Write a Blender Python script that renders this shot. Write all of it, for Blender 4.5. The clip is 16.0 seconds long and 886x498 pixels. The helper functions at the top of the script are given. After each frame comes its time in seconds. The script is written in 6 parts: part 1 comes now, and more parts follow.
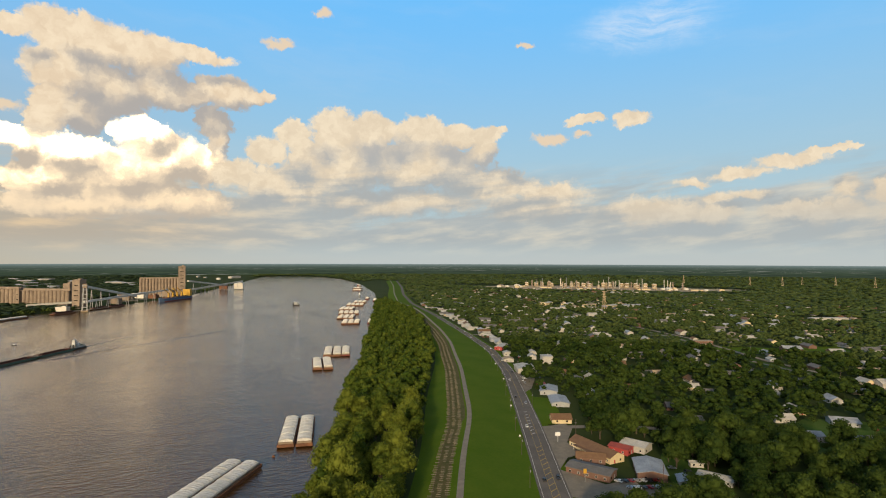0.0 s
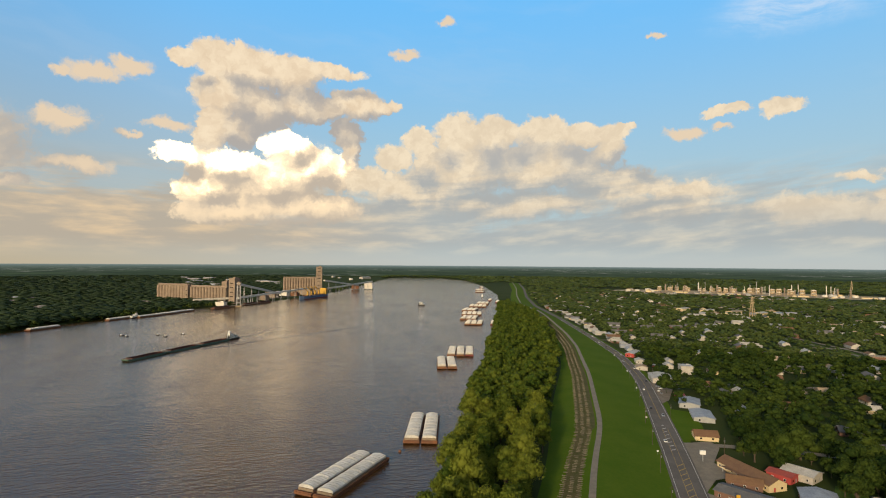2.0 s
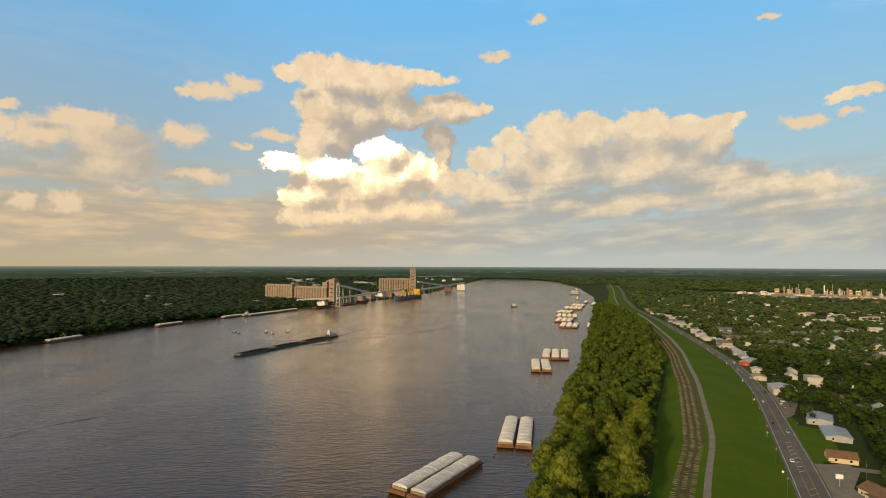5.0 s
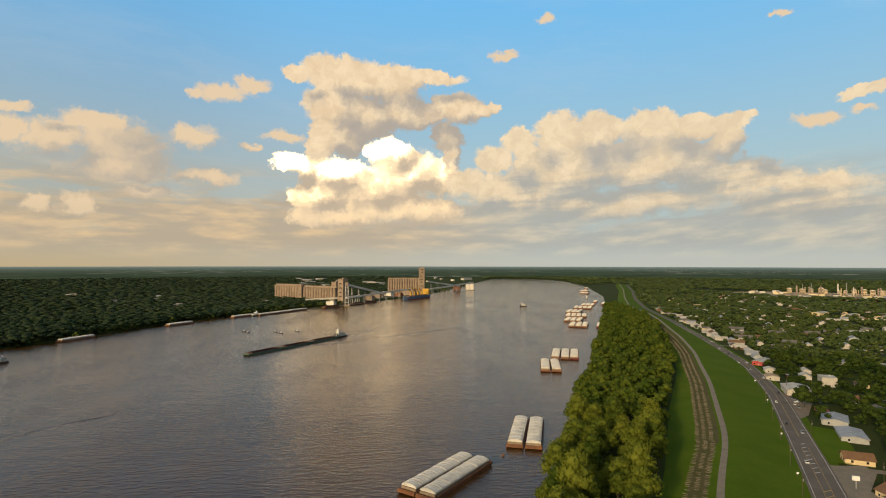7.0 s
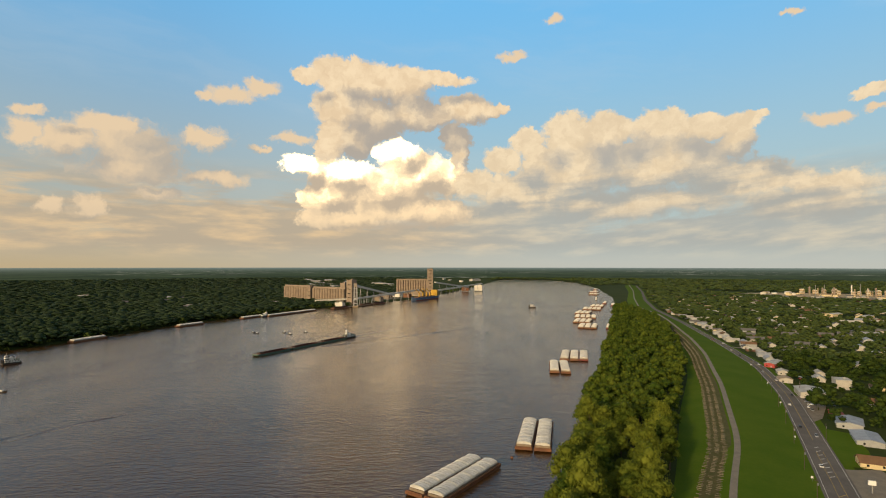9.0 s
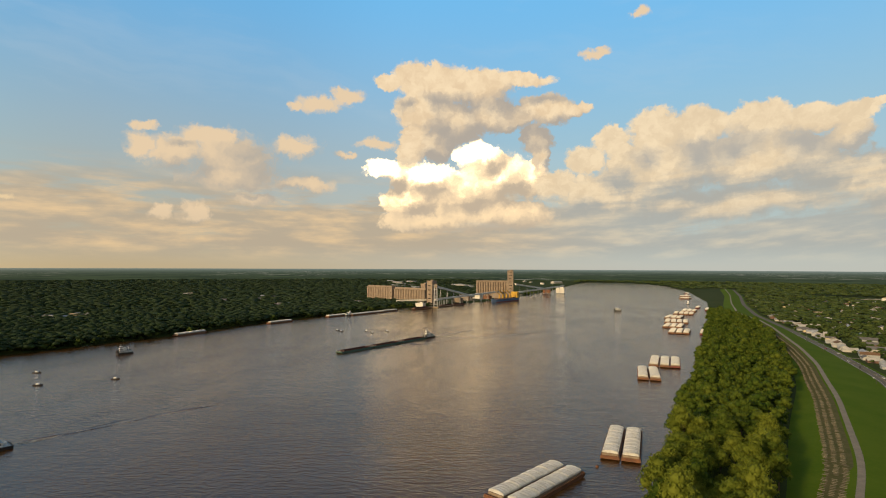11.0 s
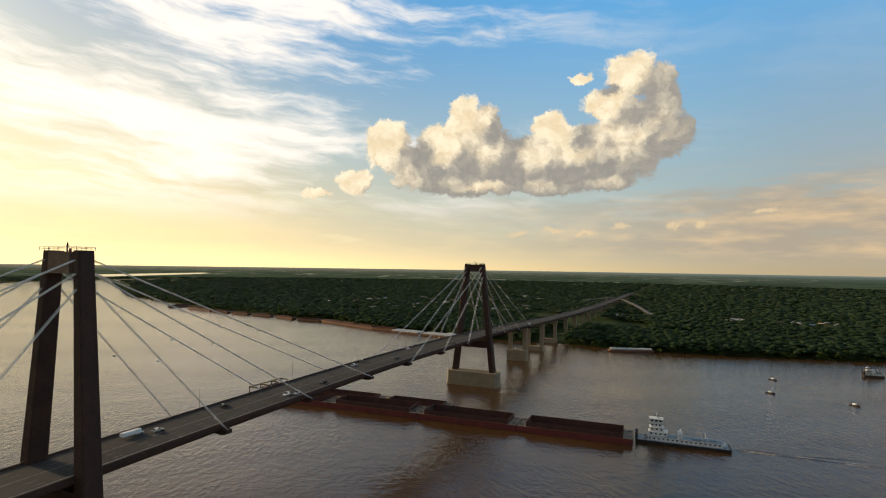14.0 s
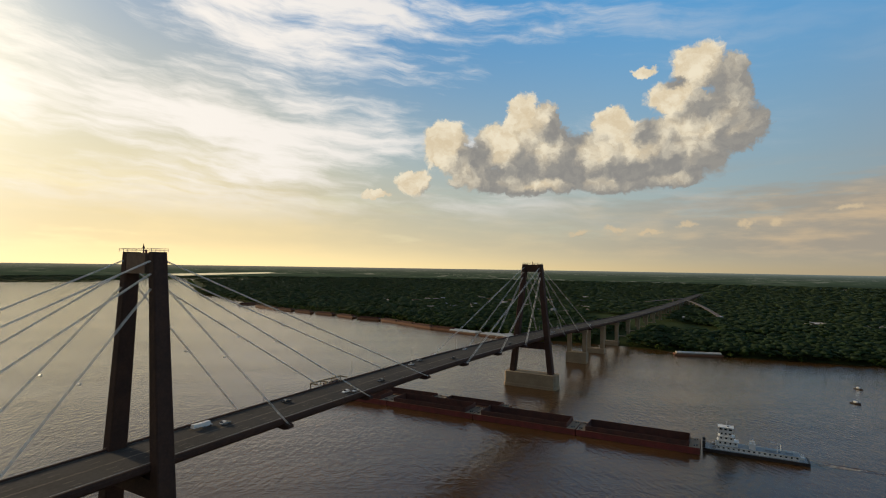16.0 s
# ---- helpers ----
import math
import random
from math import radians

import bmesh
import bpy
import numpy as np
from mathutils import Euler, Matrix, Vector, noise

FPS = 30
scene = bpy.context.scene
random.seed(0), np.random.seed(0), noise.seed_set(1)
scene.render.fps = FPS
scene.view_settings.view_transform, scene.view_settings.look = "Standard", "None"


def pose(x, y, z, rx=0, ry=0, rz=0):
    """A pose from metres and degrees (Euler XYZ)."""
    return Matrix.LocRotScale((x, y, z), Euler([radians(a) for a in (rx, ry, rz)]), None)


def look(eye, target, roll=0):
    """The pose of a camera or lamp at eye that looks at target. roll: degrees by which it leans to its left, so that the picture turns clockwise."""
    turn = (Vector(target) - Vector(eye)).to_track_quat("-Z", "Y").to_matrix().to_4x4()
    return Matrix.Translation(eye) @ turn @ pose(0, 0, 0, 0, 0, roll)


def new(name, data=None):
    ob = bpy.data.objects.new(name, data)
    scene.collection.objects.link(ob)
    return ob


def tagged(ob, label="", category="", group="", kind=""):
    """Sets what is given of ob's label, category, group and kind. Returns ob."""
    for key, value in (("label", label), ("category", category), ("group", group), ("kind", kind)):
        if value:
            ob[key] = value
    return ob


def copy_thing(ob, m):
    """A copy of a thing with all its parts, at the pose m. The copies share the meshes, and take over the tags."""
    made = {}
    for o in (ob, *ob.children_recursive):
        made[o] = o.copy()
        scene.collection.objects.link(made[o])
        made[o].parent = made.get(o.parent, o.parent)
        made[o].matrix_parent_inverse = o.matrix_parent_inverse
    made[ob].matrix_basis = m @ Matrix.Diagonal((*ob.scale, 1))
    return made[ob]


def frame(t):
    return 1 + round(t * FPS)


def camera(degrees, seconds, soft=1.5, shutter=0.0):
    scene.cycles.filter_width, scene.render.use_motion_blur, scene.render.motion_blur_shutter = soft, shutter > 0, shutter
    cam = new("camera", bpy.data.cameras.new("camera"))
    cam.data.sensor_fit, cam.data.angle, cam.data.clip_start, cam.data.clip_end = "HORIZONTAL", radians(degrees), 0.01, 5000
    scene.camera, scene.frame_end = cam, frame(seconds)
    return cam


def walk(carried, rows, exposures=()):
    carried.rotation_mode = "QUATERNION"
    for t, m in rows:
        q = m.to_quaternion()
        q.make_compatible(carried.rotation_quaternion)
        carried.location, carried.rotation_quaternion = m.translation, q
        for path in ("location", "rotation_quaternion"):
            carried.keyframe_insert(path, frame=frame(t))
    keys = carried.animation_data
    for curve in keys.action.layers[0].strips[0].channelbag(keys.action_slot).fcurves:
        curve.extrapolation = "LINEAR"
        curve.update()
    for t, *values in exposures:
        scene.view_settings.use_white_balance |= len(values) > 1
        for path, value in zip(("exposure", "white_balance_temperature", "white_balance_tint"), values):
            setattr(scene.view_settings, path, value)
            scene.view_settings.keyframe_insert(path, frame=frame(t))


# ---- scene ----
# ---------------- camera ----------------
cam = camera(79.28, 16.0, soft=1.1)
# seconds, x, y, z, yaw, pitch, roll
WALK = [
    (0, -2.2, -18.2, 119.0, -23.80, 1.27, 0.15), (0.5, -2.1, -18.0, 119.6, -22.31, 1.19, 0.24),
    (1, -1.9, -16.3, 118.9, -19.44, 1.26, 0.23), (1.5, -1.5, -13.7, 118.0, -15.32, 1.36, 0.31),
    (2, -0.9, -9.0, 116.3, -10.77, 1.48, 0.41), (2.5, -0.2, -5.4, 115.1, -6.23, 1.52, 0.44),
    (3, -0.1, -2.8, 114.3, -3.47, 1.64, 0.45), (3.5, -0.1, -2.1, 114.4, -2.31, 1.63, 0.34),
    (4, 0.0, -1.9, 114.8, -1.66, 1.65, 0.29), (6.5, 0.0, -0.7, 114.6, -0.29, 1.55, 0.08),
    (7, 0.0, 0.0, 114.3, 0.00, 1.58, 0.08), (7.5, 0.1, 0.4, 114.3, 0.27, 1.66, 0.06),
    (8, 0.2, 0.9, 114.3, 0.55, 1.65, 0.04), (10.5, 0.3, 3.5, 113.4, 3.67, 1.85, 0.19),
    (11, 0.5, 9.5, 111.3, 9.49, 1.91, 0.25), (11.5, 0.3, 20.6, 108.2, 19.95, 2.22, 0.60),
    (12, -3.6, 37.2, 109.0, 34.02, 2.20, 0.60), (12.5, -9.6, 49.9, 111.4, 48.58, 1.98, 0.74),
    (13, -13.0, 56.0, 112.6, 60.95, 1.83, 1.05), (13.5, -14.8, 59.8, 111.4, 72.13, 1.92, 0.99),
    (14, -15.8, 61.2, 110.4, 80.41, 1.97, 0.84), (14.5, -16.2, 62.0, 110.2, 84.06, 1.95, 0.80),
    (15, -16.3, 62.4, 110.3, 85.59, 1.93, 0.85), (15.5, -16.4, 62.4, 110.6, 86.27, 1.86, 0.95),
    (16, -16.3, 62.4, 110.7, 86.61, 1.86, 0.88)]
walk(cam, [(t, pose(x, y, z, 90 + p, 0, yaw) @ pose(0, 0, 0, 0, 0, r)) for t, x, y, z, yaw, p, r in WALK],
     exposures=[(0, 0.06, 6450, 10), (2.5, 0.04, 6600, 10), (4, 0.02, 6950, 10), (6.5, 0.0, 7150, 10), (11.8, 0.0, 7150, 10), (12.5, -0.03, 7050, 10), (13.5, 0.05, 6900, 10), (14.2, -0.12, 6700, 10), (15, -0.26, 6500, 10), (16, -0.38, 6400, 10)])

# ---------------- sky and sun ----------------
SUN_AZ, SUN_EL = 145.0, 16.0          # degrees to the left of +y, and above the horizon
world = bpy.data.worlds.new("world")
scene.world = world
world.use_nodes = True


class Nodes:
    """Short hands for wiring a node tree."""

    def __init__(self, tree):
        self.t = tree
        tree.nodes.clear()

    def add(self, kind, **props):
        n = self.t.nodes.new(kind)
        for k, v in props.items():
            setattr(n, k, v)
        return n

    def put(self, socket, v):
        if isinstance(v, bpy.types.NodeSocket):
            self.t.links.new(v, socket)
        elif v is not None:
            socket.default_value = v

    def m(self, op, a, b=None, c=None, clamp=False):
        n = self.add("ShaderNodeMath", operation=op, use_clamp=clamp)
        for s, v in zip(n.inputs, (a, b, c)):
            self.put(s, v)
        return n.outputs[0]

    def v(self, op, a, b=None, c=None):
        n = self.add("ShaderNodeVectorMath", operation=op)
        for s, v in zip(n.inputs, (a, b, c)):
            self.put(s, v)
        return n.outputs["Value"] if op in ("LENGTH", "DOT_PRODUCT", "DISTANCE") else n.outputs[0]

    def step(self, x, lo, hi, a=0.0, b=1.0):
        n = self.add("ShaderNodeMapRange", interpolation_type="SMOOTHSTEP")
        for s, v in zip(n.inputs, (x, lo, hi, a, b)):
            self.put(s, v)
        return n.outputs[0]

    def mix(self, f, a, b, blend="MIX"):
        n = self.add("ShaderNodeMix", data_type="RGBA", blend_type=blend)
        self.put(n.inputs[0], f)
        self.put(n.inputs[6], a if isinstance(a, bpy.types.NodeSocket) else (*a, 1))
        self.put(n.inputs[7], b if isinstance(b, bpy.types.NodeSocket) else (*b, 1))
        return n.outputs[2]

    def noise(self, vec, scale, detail=4, rough=0.55, dims="3D", lac=2.0):
        n = self.add("ShaderNodeTexNoise", noise_dimensions=dims)
        self.put(n.inputs["Vector"], vec)
        n.inputs["Scale"].default_value, n.inputs["Detail"].default_value = scale, detail
        n.inputs["Roughness"].default_value, n.inputs["Lacunarity"].default_value = rough, lac
        return n.outputs["Fac"], n.outputs["Color"]

    def xyz(self, x, y, z):
        n = self.add("ShaderNodeCombineXYZ")
        for s, v in zip(n.inputs, (x, y, z)):
            self.put(s, v)
        return n.outputs[0]


# cumulus lumps: azimuth to the left of +y, height, half widths, in degrees
GOLDEN_TOWER = [
    (12.6, 19.4, 2.4, 1.8), (15.8, 19.0, 1.5, 0.8), (9.6, 19.0, 3.3, 2.2), (5.7, 18.6, 3.6, 2.1), (1.4, 19.2, 3.8, 0.8), (12.0, 16.5, 2.8, 2.5), (8.7, 15.4, 4.5, 2.4), (3.6, 15.8, 5.2, 1.7),
    (-1.3, 16.3, 3.7, 1.7), (-4.7, 16.3, 1.6, 0.7), (12.7, 13.2, 1.7, 2.7), (10.5, 13.1, 2.9, 2.1), (13.6, 11.6, 0.9, 1.7), (-0.3, 13.3, 1.7, 1.7), (-1.0, 11.2, 1.1, 1.8)]
SUNLIT_CORE = [
    (15.7, 10.2, 2.0, 1.1), (11.1, 9.4, 4.7, 1.7), (5.7, 11.9, 2.5, 1.5), (3.6, 9.7, 4.2, 2.4), (8.1, 7.9, 4.8, 2.4), (13.4, 7.2, 2.9, 1.5), (-0.1, 9.2, 2.4, 2.1), (5.7, 5.5, 8.4, 2.0),
    (11.0, 4.9, 5.2, 1.5)]
MILL_PUFFS = [
    (22.3, 16.7, 2.5, 1.0), (24.8, 16.6, 1.0, 0.5), (19.9, 17.7, 1.6, 0.7), (33.2, 12.6, 3.3, 1.3), (36.4, 10.9, 2.4, 1.7), (31.6, 10.8, 4.6, 2.1), (24.8, 12.2, 2.8, 1.3), (30.7, 9.1, 5.4, 1.7),
    (39.0, 13.1, 1.2, 0.5), (39.3, 11.2, 1.5, 1.2), (16.5, 12.7, 2.4, 0.6), (19.6, 11.6, 1.4, 0.4), (24.0, 8.5, 3.1, 0.8), (29.3, 6.8, 2.5, 0.6), (37.5, 5.2, 1.0, 0.9), (34.7, 5.2, 1.5, 1.1),
    (-6.4, 21.3, 1.6, 0.5), (-10.6, 24.3, 1.3, 0.5), (-32.7, 21.6, 1.0, 0.3), (-34.9, 12.6, 2.1, 0.8), (-38.4, 12.8, 1.0, 0.4)]
TOWN_BANK = [
    (-8.2, 13.0, 1.9, 1.5), (-5.3, 11.1, 2.1, 1.6), (-2.2, 8.6, 2.4, 2.1), (-12.6, 13.4, 3.0, 2.2), (-16.1, 13.6, 3.1, 1.9), (-21.3, 13.7, 2.8, 1.6), (-25.9, 13.1, 4.2, 1.3), (-29.2, 13.7, 1.9, 0.4),
    (-12.9, 9.8, 6.9, 3.5), (-21.2, 10.0, 7.9, 3.3), (-28.7, 7.9, 7.0, 2.1), (-35.2, 6.8, 4.9, 1.7), (-7.0, 7.3, 6.6, 3.0), (-18.5, 6.2, 13.0, 2.3), (-33.1, 5.5, 7.7, 1.8), (-28.0, 11.5, 1.9, 1.3)]
EAST_BANK = [
    (-38.7, 14.4, 2.0, 0.6), (-43.3, 14.2, 2.3, 0.9), (-49.1, 7.7, 2.0, 0.5), (-52.9, 8.5, 2.8, 0.7), (-56.9, 9.2, 3.0, 0.7), (-59.8, 9.7, 2.2, 0.4), (-50.8, 6.1, 2.5, 0.9), (-53.8, 6.2, 2.3, 0.6),
    (-50.5, 4.5, 3.4, 1.6), (-61.0, 6.2, 1.4, 1.2), (-63.2, 6.0, 1.8, 1.6), (-59.0, 4.4, 5.7, 1.8), (-45.0, 4.7, 7.9, 2.0), (-64.3, 4.1, 3.5, 1.7)]
BRIDGE_BANK = [
    (86.4, 12.6, 2.7, 2.6), (83.9, 10.4, 2.7, 2.4), (89.7, 9.0, 1.9, 1.4), (94.2, 7.5, 1.6, 0.6), (78.3, 15.8, 1.8, 2.3), (75.9, 15.2, 1.9, 2.0), (80.3, 12.6, 3.1, 2.7), (76.2, 11.8, 4.7, 3.5),
    (71.0, 11.3, 5.1, 2.8), (69.0, 14.5, 1.7, 1.9), (66.5, 12.0, 4.8, 3.0), (63.4, 16.5, 2.7, 1.9), (61.1, 19.1, 2.6, 2.2), (58.0, 17.4, 2.0, 2.6), (60.4, 14.1, 4.2, 3.1), (57.5, 13.1, 2.6, 2.1),
    (62.6, 11.2, 4.3, 2.7), (80.6, 8.9, 3.6, 1.4), (75.8, 8.7, 4.7, 1.2), (69.0, 9.1, 4.4, 1.4), (63.4, 9.2, 3.6, 1.1), (65.9, 19.5, 1.3, 0.6)]
LOW_ROW = [(72.0, 3.7, 1.4, 0.4), (68.7, 3.9, 1.2, 0.4), (65.5, 3.9, 1.5, 0.3), (62.1, 4.2, 1.3, 0.4), (57.2, 4.5, 0.6, 0.5), (54.6, 4.6, 0.8, 0.6), (49.5, 5.3, 1.1, 0.4)]


def make_sky():
    n = Nodes(world.node_tree)
    way = n.v("NORMALIZE", n.add("ShaderNodeTexCoord").outputs["Generated"])
    sep = n.add("ShaderNodeSeparateXYZ")
    n.put(sep.inputs[0], way)
    x, y, z = sep.outputs
    az = n.m("MULTIPLY", n.m("ARCTAN2", n.m("MULTIPLY", x, -1.0), y), 57.29578)
    el = n.m("MULTIPLY", n.m("ARCSINE", z), 57.29578)
    p = n.xyz(az, el, 0.0)
    _, warp_big = n.noise(p, 0.30, 3, 0.5)
    _, warp_small = n.noise(p, 1.5, 4, 0.6)
    half = (0.5, 0.5, 0.5)
    q = n.v("ADD", p, n.v("MULTIPLY", n.v("SUBTRACT", warp_big, half), (2.8, 2.0, 0.0)))
    q = n.v("ADD", q, n.v("MULTIPLY", n.v("SUBTRACT", warp_small, half), (1.3, 1.0, 0.0)))

    def billow(at):
        """Rounded puffs, cauliflower-like, at several sizes."""
        cell = n.add("ShaderNodeTexVoronoi", voronoi_dimensions="2D", feature="F1", normalize=True)
        n.put(cell.inputs["Vector"], at)
        cell.inputs["Scale"].default_value, cell.inputs["Detail"].default_value = 0.40, 4.0
        cell.inputs["Roughness"].default_value, cell.inputs["Lacunarity"].default_value = 0.46, 2.2
        return n.m("SUBTRACT", 0.40, cell.outputs["Distance"])

    f0 = billow(q)
    f1 = billow(n.v("ADD", q, (0.55, 0.42, 0.0)))
    curl, _ = n.noise(q, 1.1, 6, 0.62)
    curl = n.m("SUBTRACT", curl, 0.5)
    puff = n.m("ADD", n.m("MULTIPLY", f0, 0.85), n.m("MULTIPLY", curl, 0.75))
    rise = n.m("SUBTRACT", f0, f1)
    west = n.step(az, 44.0, 54.0)

    def mask(lumps, at):
        """How deep a direction lies in the nearest lump of cloud."""
        near = None
        for ca, ce, ra, re in lumps:
            d = n.v("LENGTH", n.v("MULTIPLY_ADD", at, (1 / ra, 1 / re, 0), (-ca / ra, -ce / re, 0)))
            near = d if near is None else n.m("SMOOTH_MIN", near, d, 0.25)
        return n.m("SUBTRACT", 1.0, near)

    def bank(lumps, shift, edge, ragged, relief, thin=0.0):
        """Cover and sunlit share of one bank of cloud; shift: the way to the sun, in degrees."""
        m0 = mask(lumps, q)
        m1 = mask(lumps, n.v("ADD", q, (*shift, 0.0)))
        depth = n.m("SUBTRACT", n.m("ADD", m0, n.m("MULTIPLY", puff, ragged)), thin)
        slope = n.m("ADD", n.m("SUBTRACT", m0, n.m("MAXIMUM", m1, -0.6)), n.m("MULTIPLY", rise, relief))
        slope = n.m("ADD", slope, n.m("MULTIPLY", curl, 0.20))
        return n.step(depth, -0.02, edge), slope, depth

    sky = n.add("ShaderNodeTexSky", sky_type="NISHITA", sun_disc=False)
    sky.sun_elevation, sky.sun_rotation = radians(SUN_EL), radians(-SUN_AZ)
    sky.altitude, sky.air_density, sky.dust_density, sky.ozone_density = 50, 1.0, 1.2, 2.2
    side = n.step(az, 20.0, 120.0)
    up = n.step(el, 3.0, 30.0)
    clear_sky = n.mix(up, n.mix(side, n.mix(n.m("MULTIPLY", n.step(az, -5.0, 16.0), n.step(az, 56.0, 42.0)), (3.7, 5.9, 6.9), (4.1, 5.4, 5.9)), (5.0, 6.1, 5.7)), n.mix(side, (1.45, 5.4, 10.2), (0.85, 3.5, 7.3)))
    clear_sky = n.mix(n.m("MULTIPLY", n.step(az, 12.0, 30.0), n.step(az, 70.0, 45.0)), clear_sky, n.v("MULTIPLY", clear_sky, (0.88, 0.90, 0.92)))
    base = n.mix(0.12, clear_sky, sky.outputs[0])
    # haze towards the horizon, golden on the sun's side
    low = n.m("POWER", 2.718, n.m("MULTIPLY", n.m("MAXIMUM", el, 0.0), n.m("ADD", n.step(az, -15.0, 20.0, -0.15, -0.16), n.m("ADD", n.step(az, 42.0, 62.0, 0.0, -0.035), n.step(az, 82.0, 112.0, 0.0, 0.12)))))
    haze = n.mix(n.step(az, -20.0, 45.0), (5.0, 5.3, 5.1), (5.1, 4.1, 2.6))
    haze = n.mix(n.step(az, 40.0, 120.0), haze, (17.0, 13.0, 6.2))
    base = n.mix(n.m("MULTIPLY", low, 0.96), base, haze)
    # level grey and cream sheets under the cumulus
    tilt = n.m("ADD", el, n.m("MULTIPLY", n.m("MINIMUM", n.m("ADD", az, 12.0), 0.0), 0.10))
    sheet, _ = n.noise(n.xyz(n.m("MULTIPLY", az, 0.070), n.m("MULTIPLY", tilt, 0.42), 7.0), 1.0, 7, 0.62)
    sheets = n.m("MULTIPLY", n.step(n.m("ADD", sheet, n.step(el, 7.5, 4.5, 0.0, 0.12)), 0.40, 0.58), n.m("MULTIPLY", n.step(el, 0.0, 2.6), n.step(el, 11.0, 6.0)))
    sheets = n.m("MULTIPLY", sheets, n.step(az, 80.0, 44.0, 0.22, 0.9))
    glint, _ = n.noise(n.xyz(n.m("MULTIPLY", az, 0.16), n.m("MULTIPLY", tilt, 0.7), 2.0), 1.0, 5, 0.54)
    glow_low = n.step(glint, 0.40, 0.76)
    warm = n.mix(glow_low, (4.7, 4.05, 3.2), (8.2, 6.0, 3.6))
    base = n.mix(sheets, base, n.mix(n.step(az, -15.0, 12.0), n.mix(glow_low, (4.1, 4.4, 4.4), (6.8, 6.2, 5.0)), warm))
    # high cirrus, combed out by the wind
    _, comb = n.noise(p, 0.11, 3, 0.5)
    cp = n.v("ADD", p, n.v("MULTIPLY", n.v("SUBTRACT", comb, half), (8.0, 3.0, 0.0)))
    cs = n.add("ShaderNodeSeparateXYZ")
    n.put(cs.inputs[0], cp)
    across = n.m("SUBTRACT", cs.outputs[1], n.m("MULTIPLY", cs.outputs[0], 0.09))
    broad, _ = n.noise(n.xyz(n.m("MULTIPLY", cs.outputs[0], 0.035), n.m("MULTIPLY", across, 0.15), 3.0), 1.0, 4, 0.55)
    hair, _ = n.noise(n.xyz(n.m("MULTIPLY", cs.outputs[0], 0.16), n.m("MULTIPLY", across, 0.9), 5.0), 1.0, 7, 0.66)
    veil = n.m("ADD", n.m("MULTIPLY", broad, 0.82), n.m("MULTIPLY", hair, 0.30))
    veil = n.step(n.m("ADD", veil, n.step(az, 80.0, 122.0, -0.04, 0.03)), 0.50, 0.70)
    veil = n.m("MULTIPLY", veil, n.m("MULTIPLY", n.step(az, 48.0, 88.0, 0.08, 0.92), n.step(el, 3.0, 9.0)))
    base = n.mix(veil, base, n.mix(side, (6.4, 6.8, 7.2), (13.2, 12.2, 11.0)))
    # thin white veil over the town
    thin = n.v("LENGTH", n.v("MULTIPLY_ADD", q, (1 / 8.5, 1 / 2.8, 0), (45.0 / 8.5, -22.6 / 2.8, 0)))
    base = n.mix(n.m("MULTIPLY", n.step(thin, 1.15, 0.1), n.step(hair, 0.36, 0.66, 0.10, 0.62)), base, (7.4, 8.0, 8.8))
    # glare round the sun
    sun_way = (-math.sin(radians(SUN_AZ)) * math.cos(radians(SUN_EL)), math.cos(radians(SUN_AZ)) * math.cos(radians(SUN_EL)), math.sin(radians(SUN_EL)))
    near_sun = n.m("MAXIMUM", n.v("DOT_PRODUCT", way, sun_way), 0.0)
    base = n.mix(n.m("MULTIPLY", n.m("POWER", near_sun, 26.0), 0.9), base, (19.0, 17.5, 13.5))
    base = n.mix(n.m("POWER", near_sun, 60.0), base, (20.0, 15.0, 7.5), "ADD")

    foot = n.step(el, 0.6, 6.0, 0.0, 0.97)
    # the bright bank that catches the sun full on
    cover, slope, depth = bank(SUNLIT_CORE, (1.6, 1.5), 0.24, 0.75, 0.9)
    lit = n.step(slope, -0.45, 0.55)
    bright = n.m("MULTIPLY", n.step(n.m("ADD", el, n.m("MULTIPLY", curl, 5.0)), 5.5, 10.5), n.step(slope, -0.25, 0.7))
    body = n.mix(lit, (5.3, 4.5, 3.6), (10.2, 7.9, 5.2))
    body = n.mix(bright, body, n.mix(n.step(slope, 0.1, 0.8), (14.0, 10.8, 7.0), (40.0, 29.0, 16.0)))
    out = n.mix(n.m("MULTIPLY", cover, foot), base, body)
    # the long bank over the town, soft and streaked below
    streak = n.m("SUBTRACT", glint, 0.5)
    cover, slope, depth = bank(TOWN_BANK + EAST_BANK, (3.4, 2.6), n.step(el, 11.0, 6.0, 0.26, 0.65), 0.75, 0.55)
    lowly = n.step(el, 12.0, 7.0)
    slope = n.m("ADD", slope, n.m("MULTIPLY", streak, n.m("MULTIPLY_ADD", lowly, 2.6, 0.3)))
    lit = n.m("MULTIPLY", n.step(slope, -0.45, 0.80), n.step(el, 2.0, 9.0, 0.5, 1.0))
    body = n.mix(lit, n.mix(lowly, (4.5, 4.35, 4.1), (4.1, 4.25, 4.15)), n.mix(n.step(puff, -0.1, 0.3), (7.6, 6.2, 4.4), (8.9, 7.4, 5.3)))
    out = n.mix(n.m("MULTIPLY", cover, foot), out, body)
    # the tall tower over the river
    cover, slope, depth = bank(GOLDEN_TOWER, (2.6, 2.0), 0.26, 0.72, 0.9)
    lit = n.step(n.m("ADD", slope, n.step(el, 12.0, 19.0, -0.30, 0.22)), -0.50, 0.70)
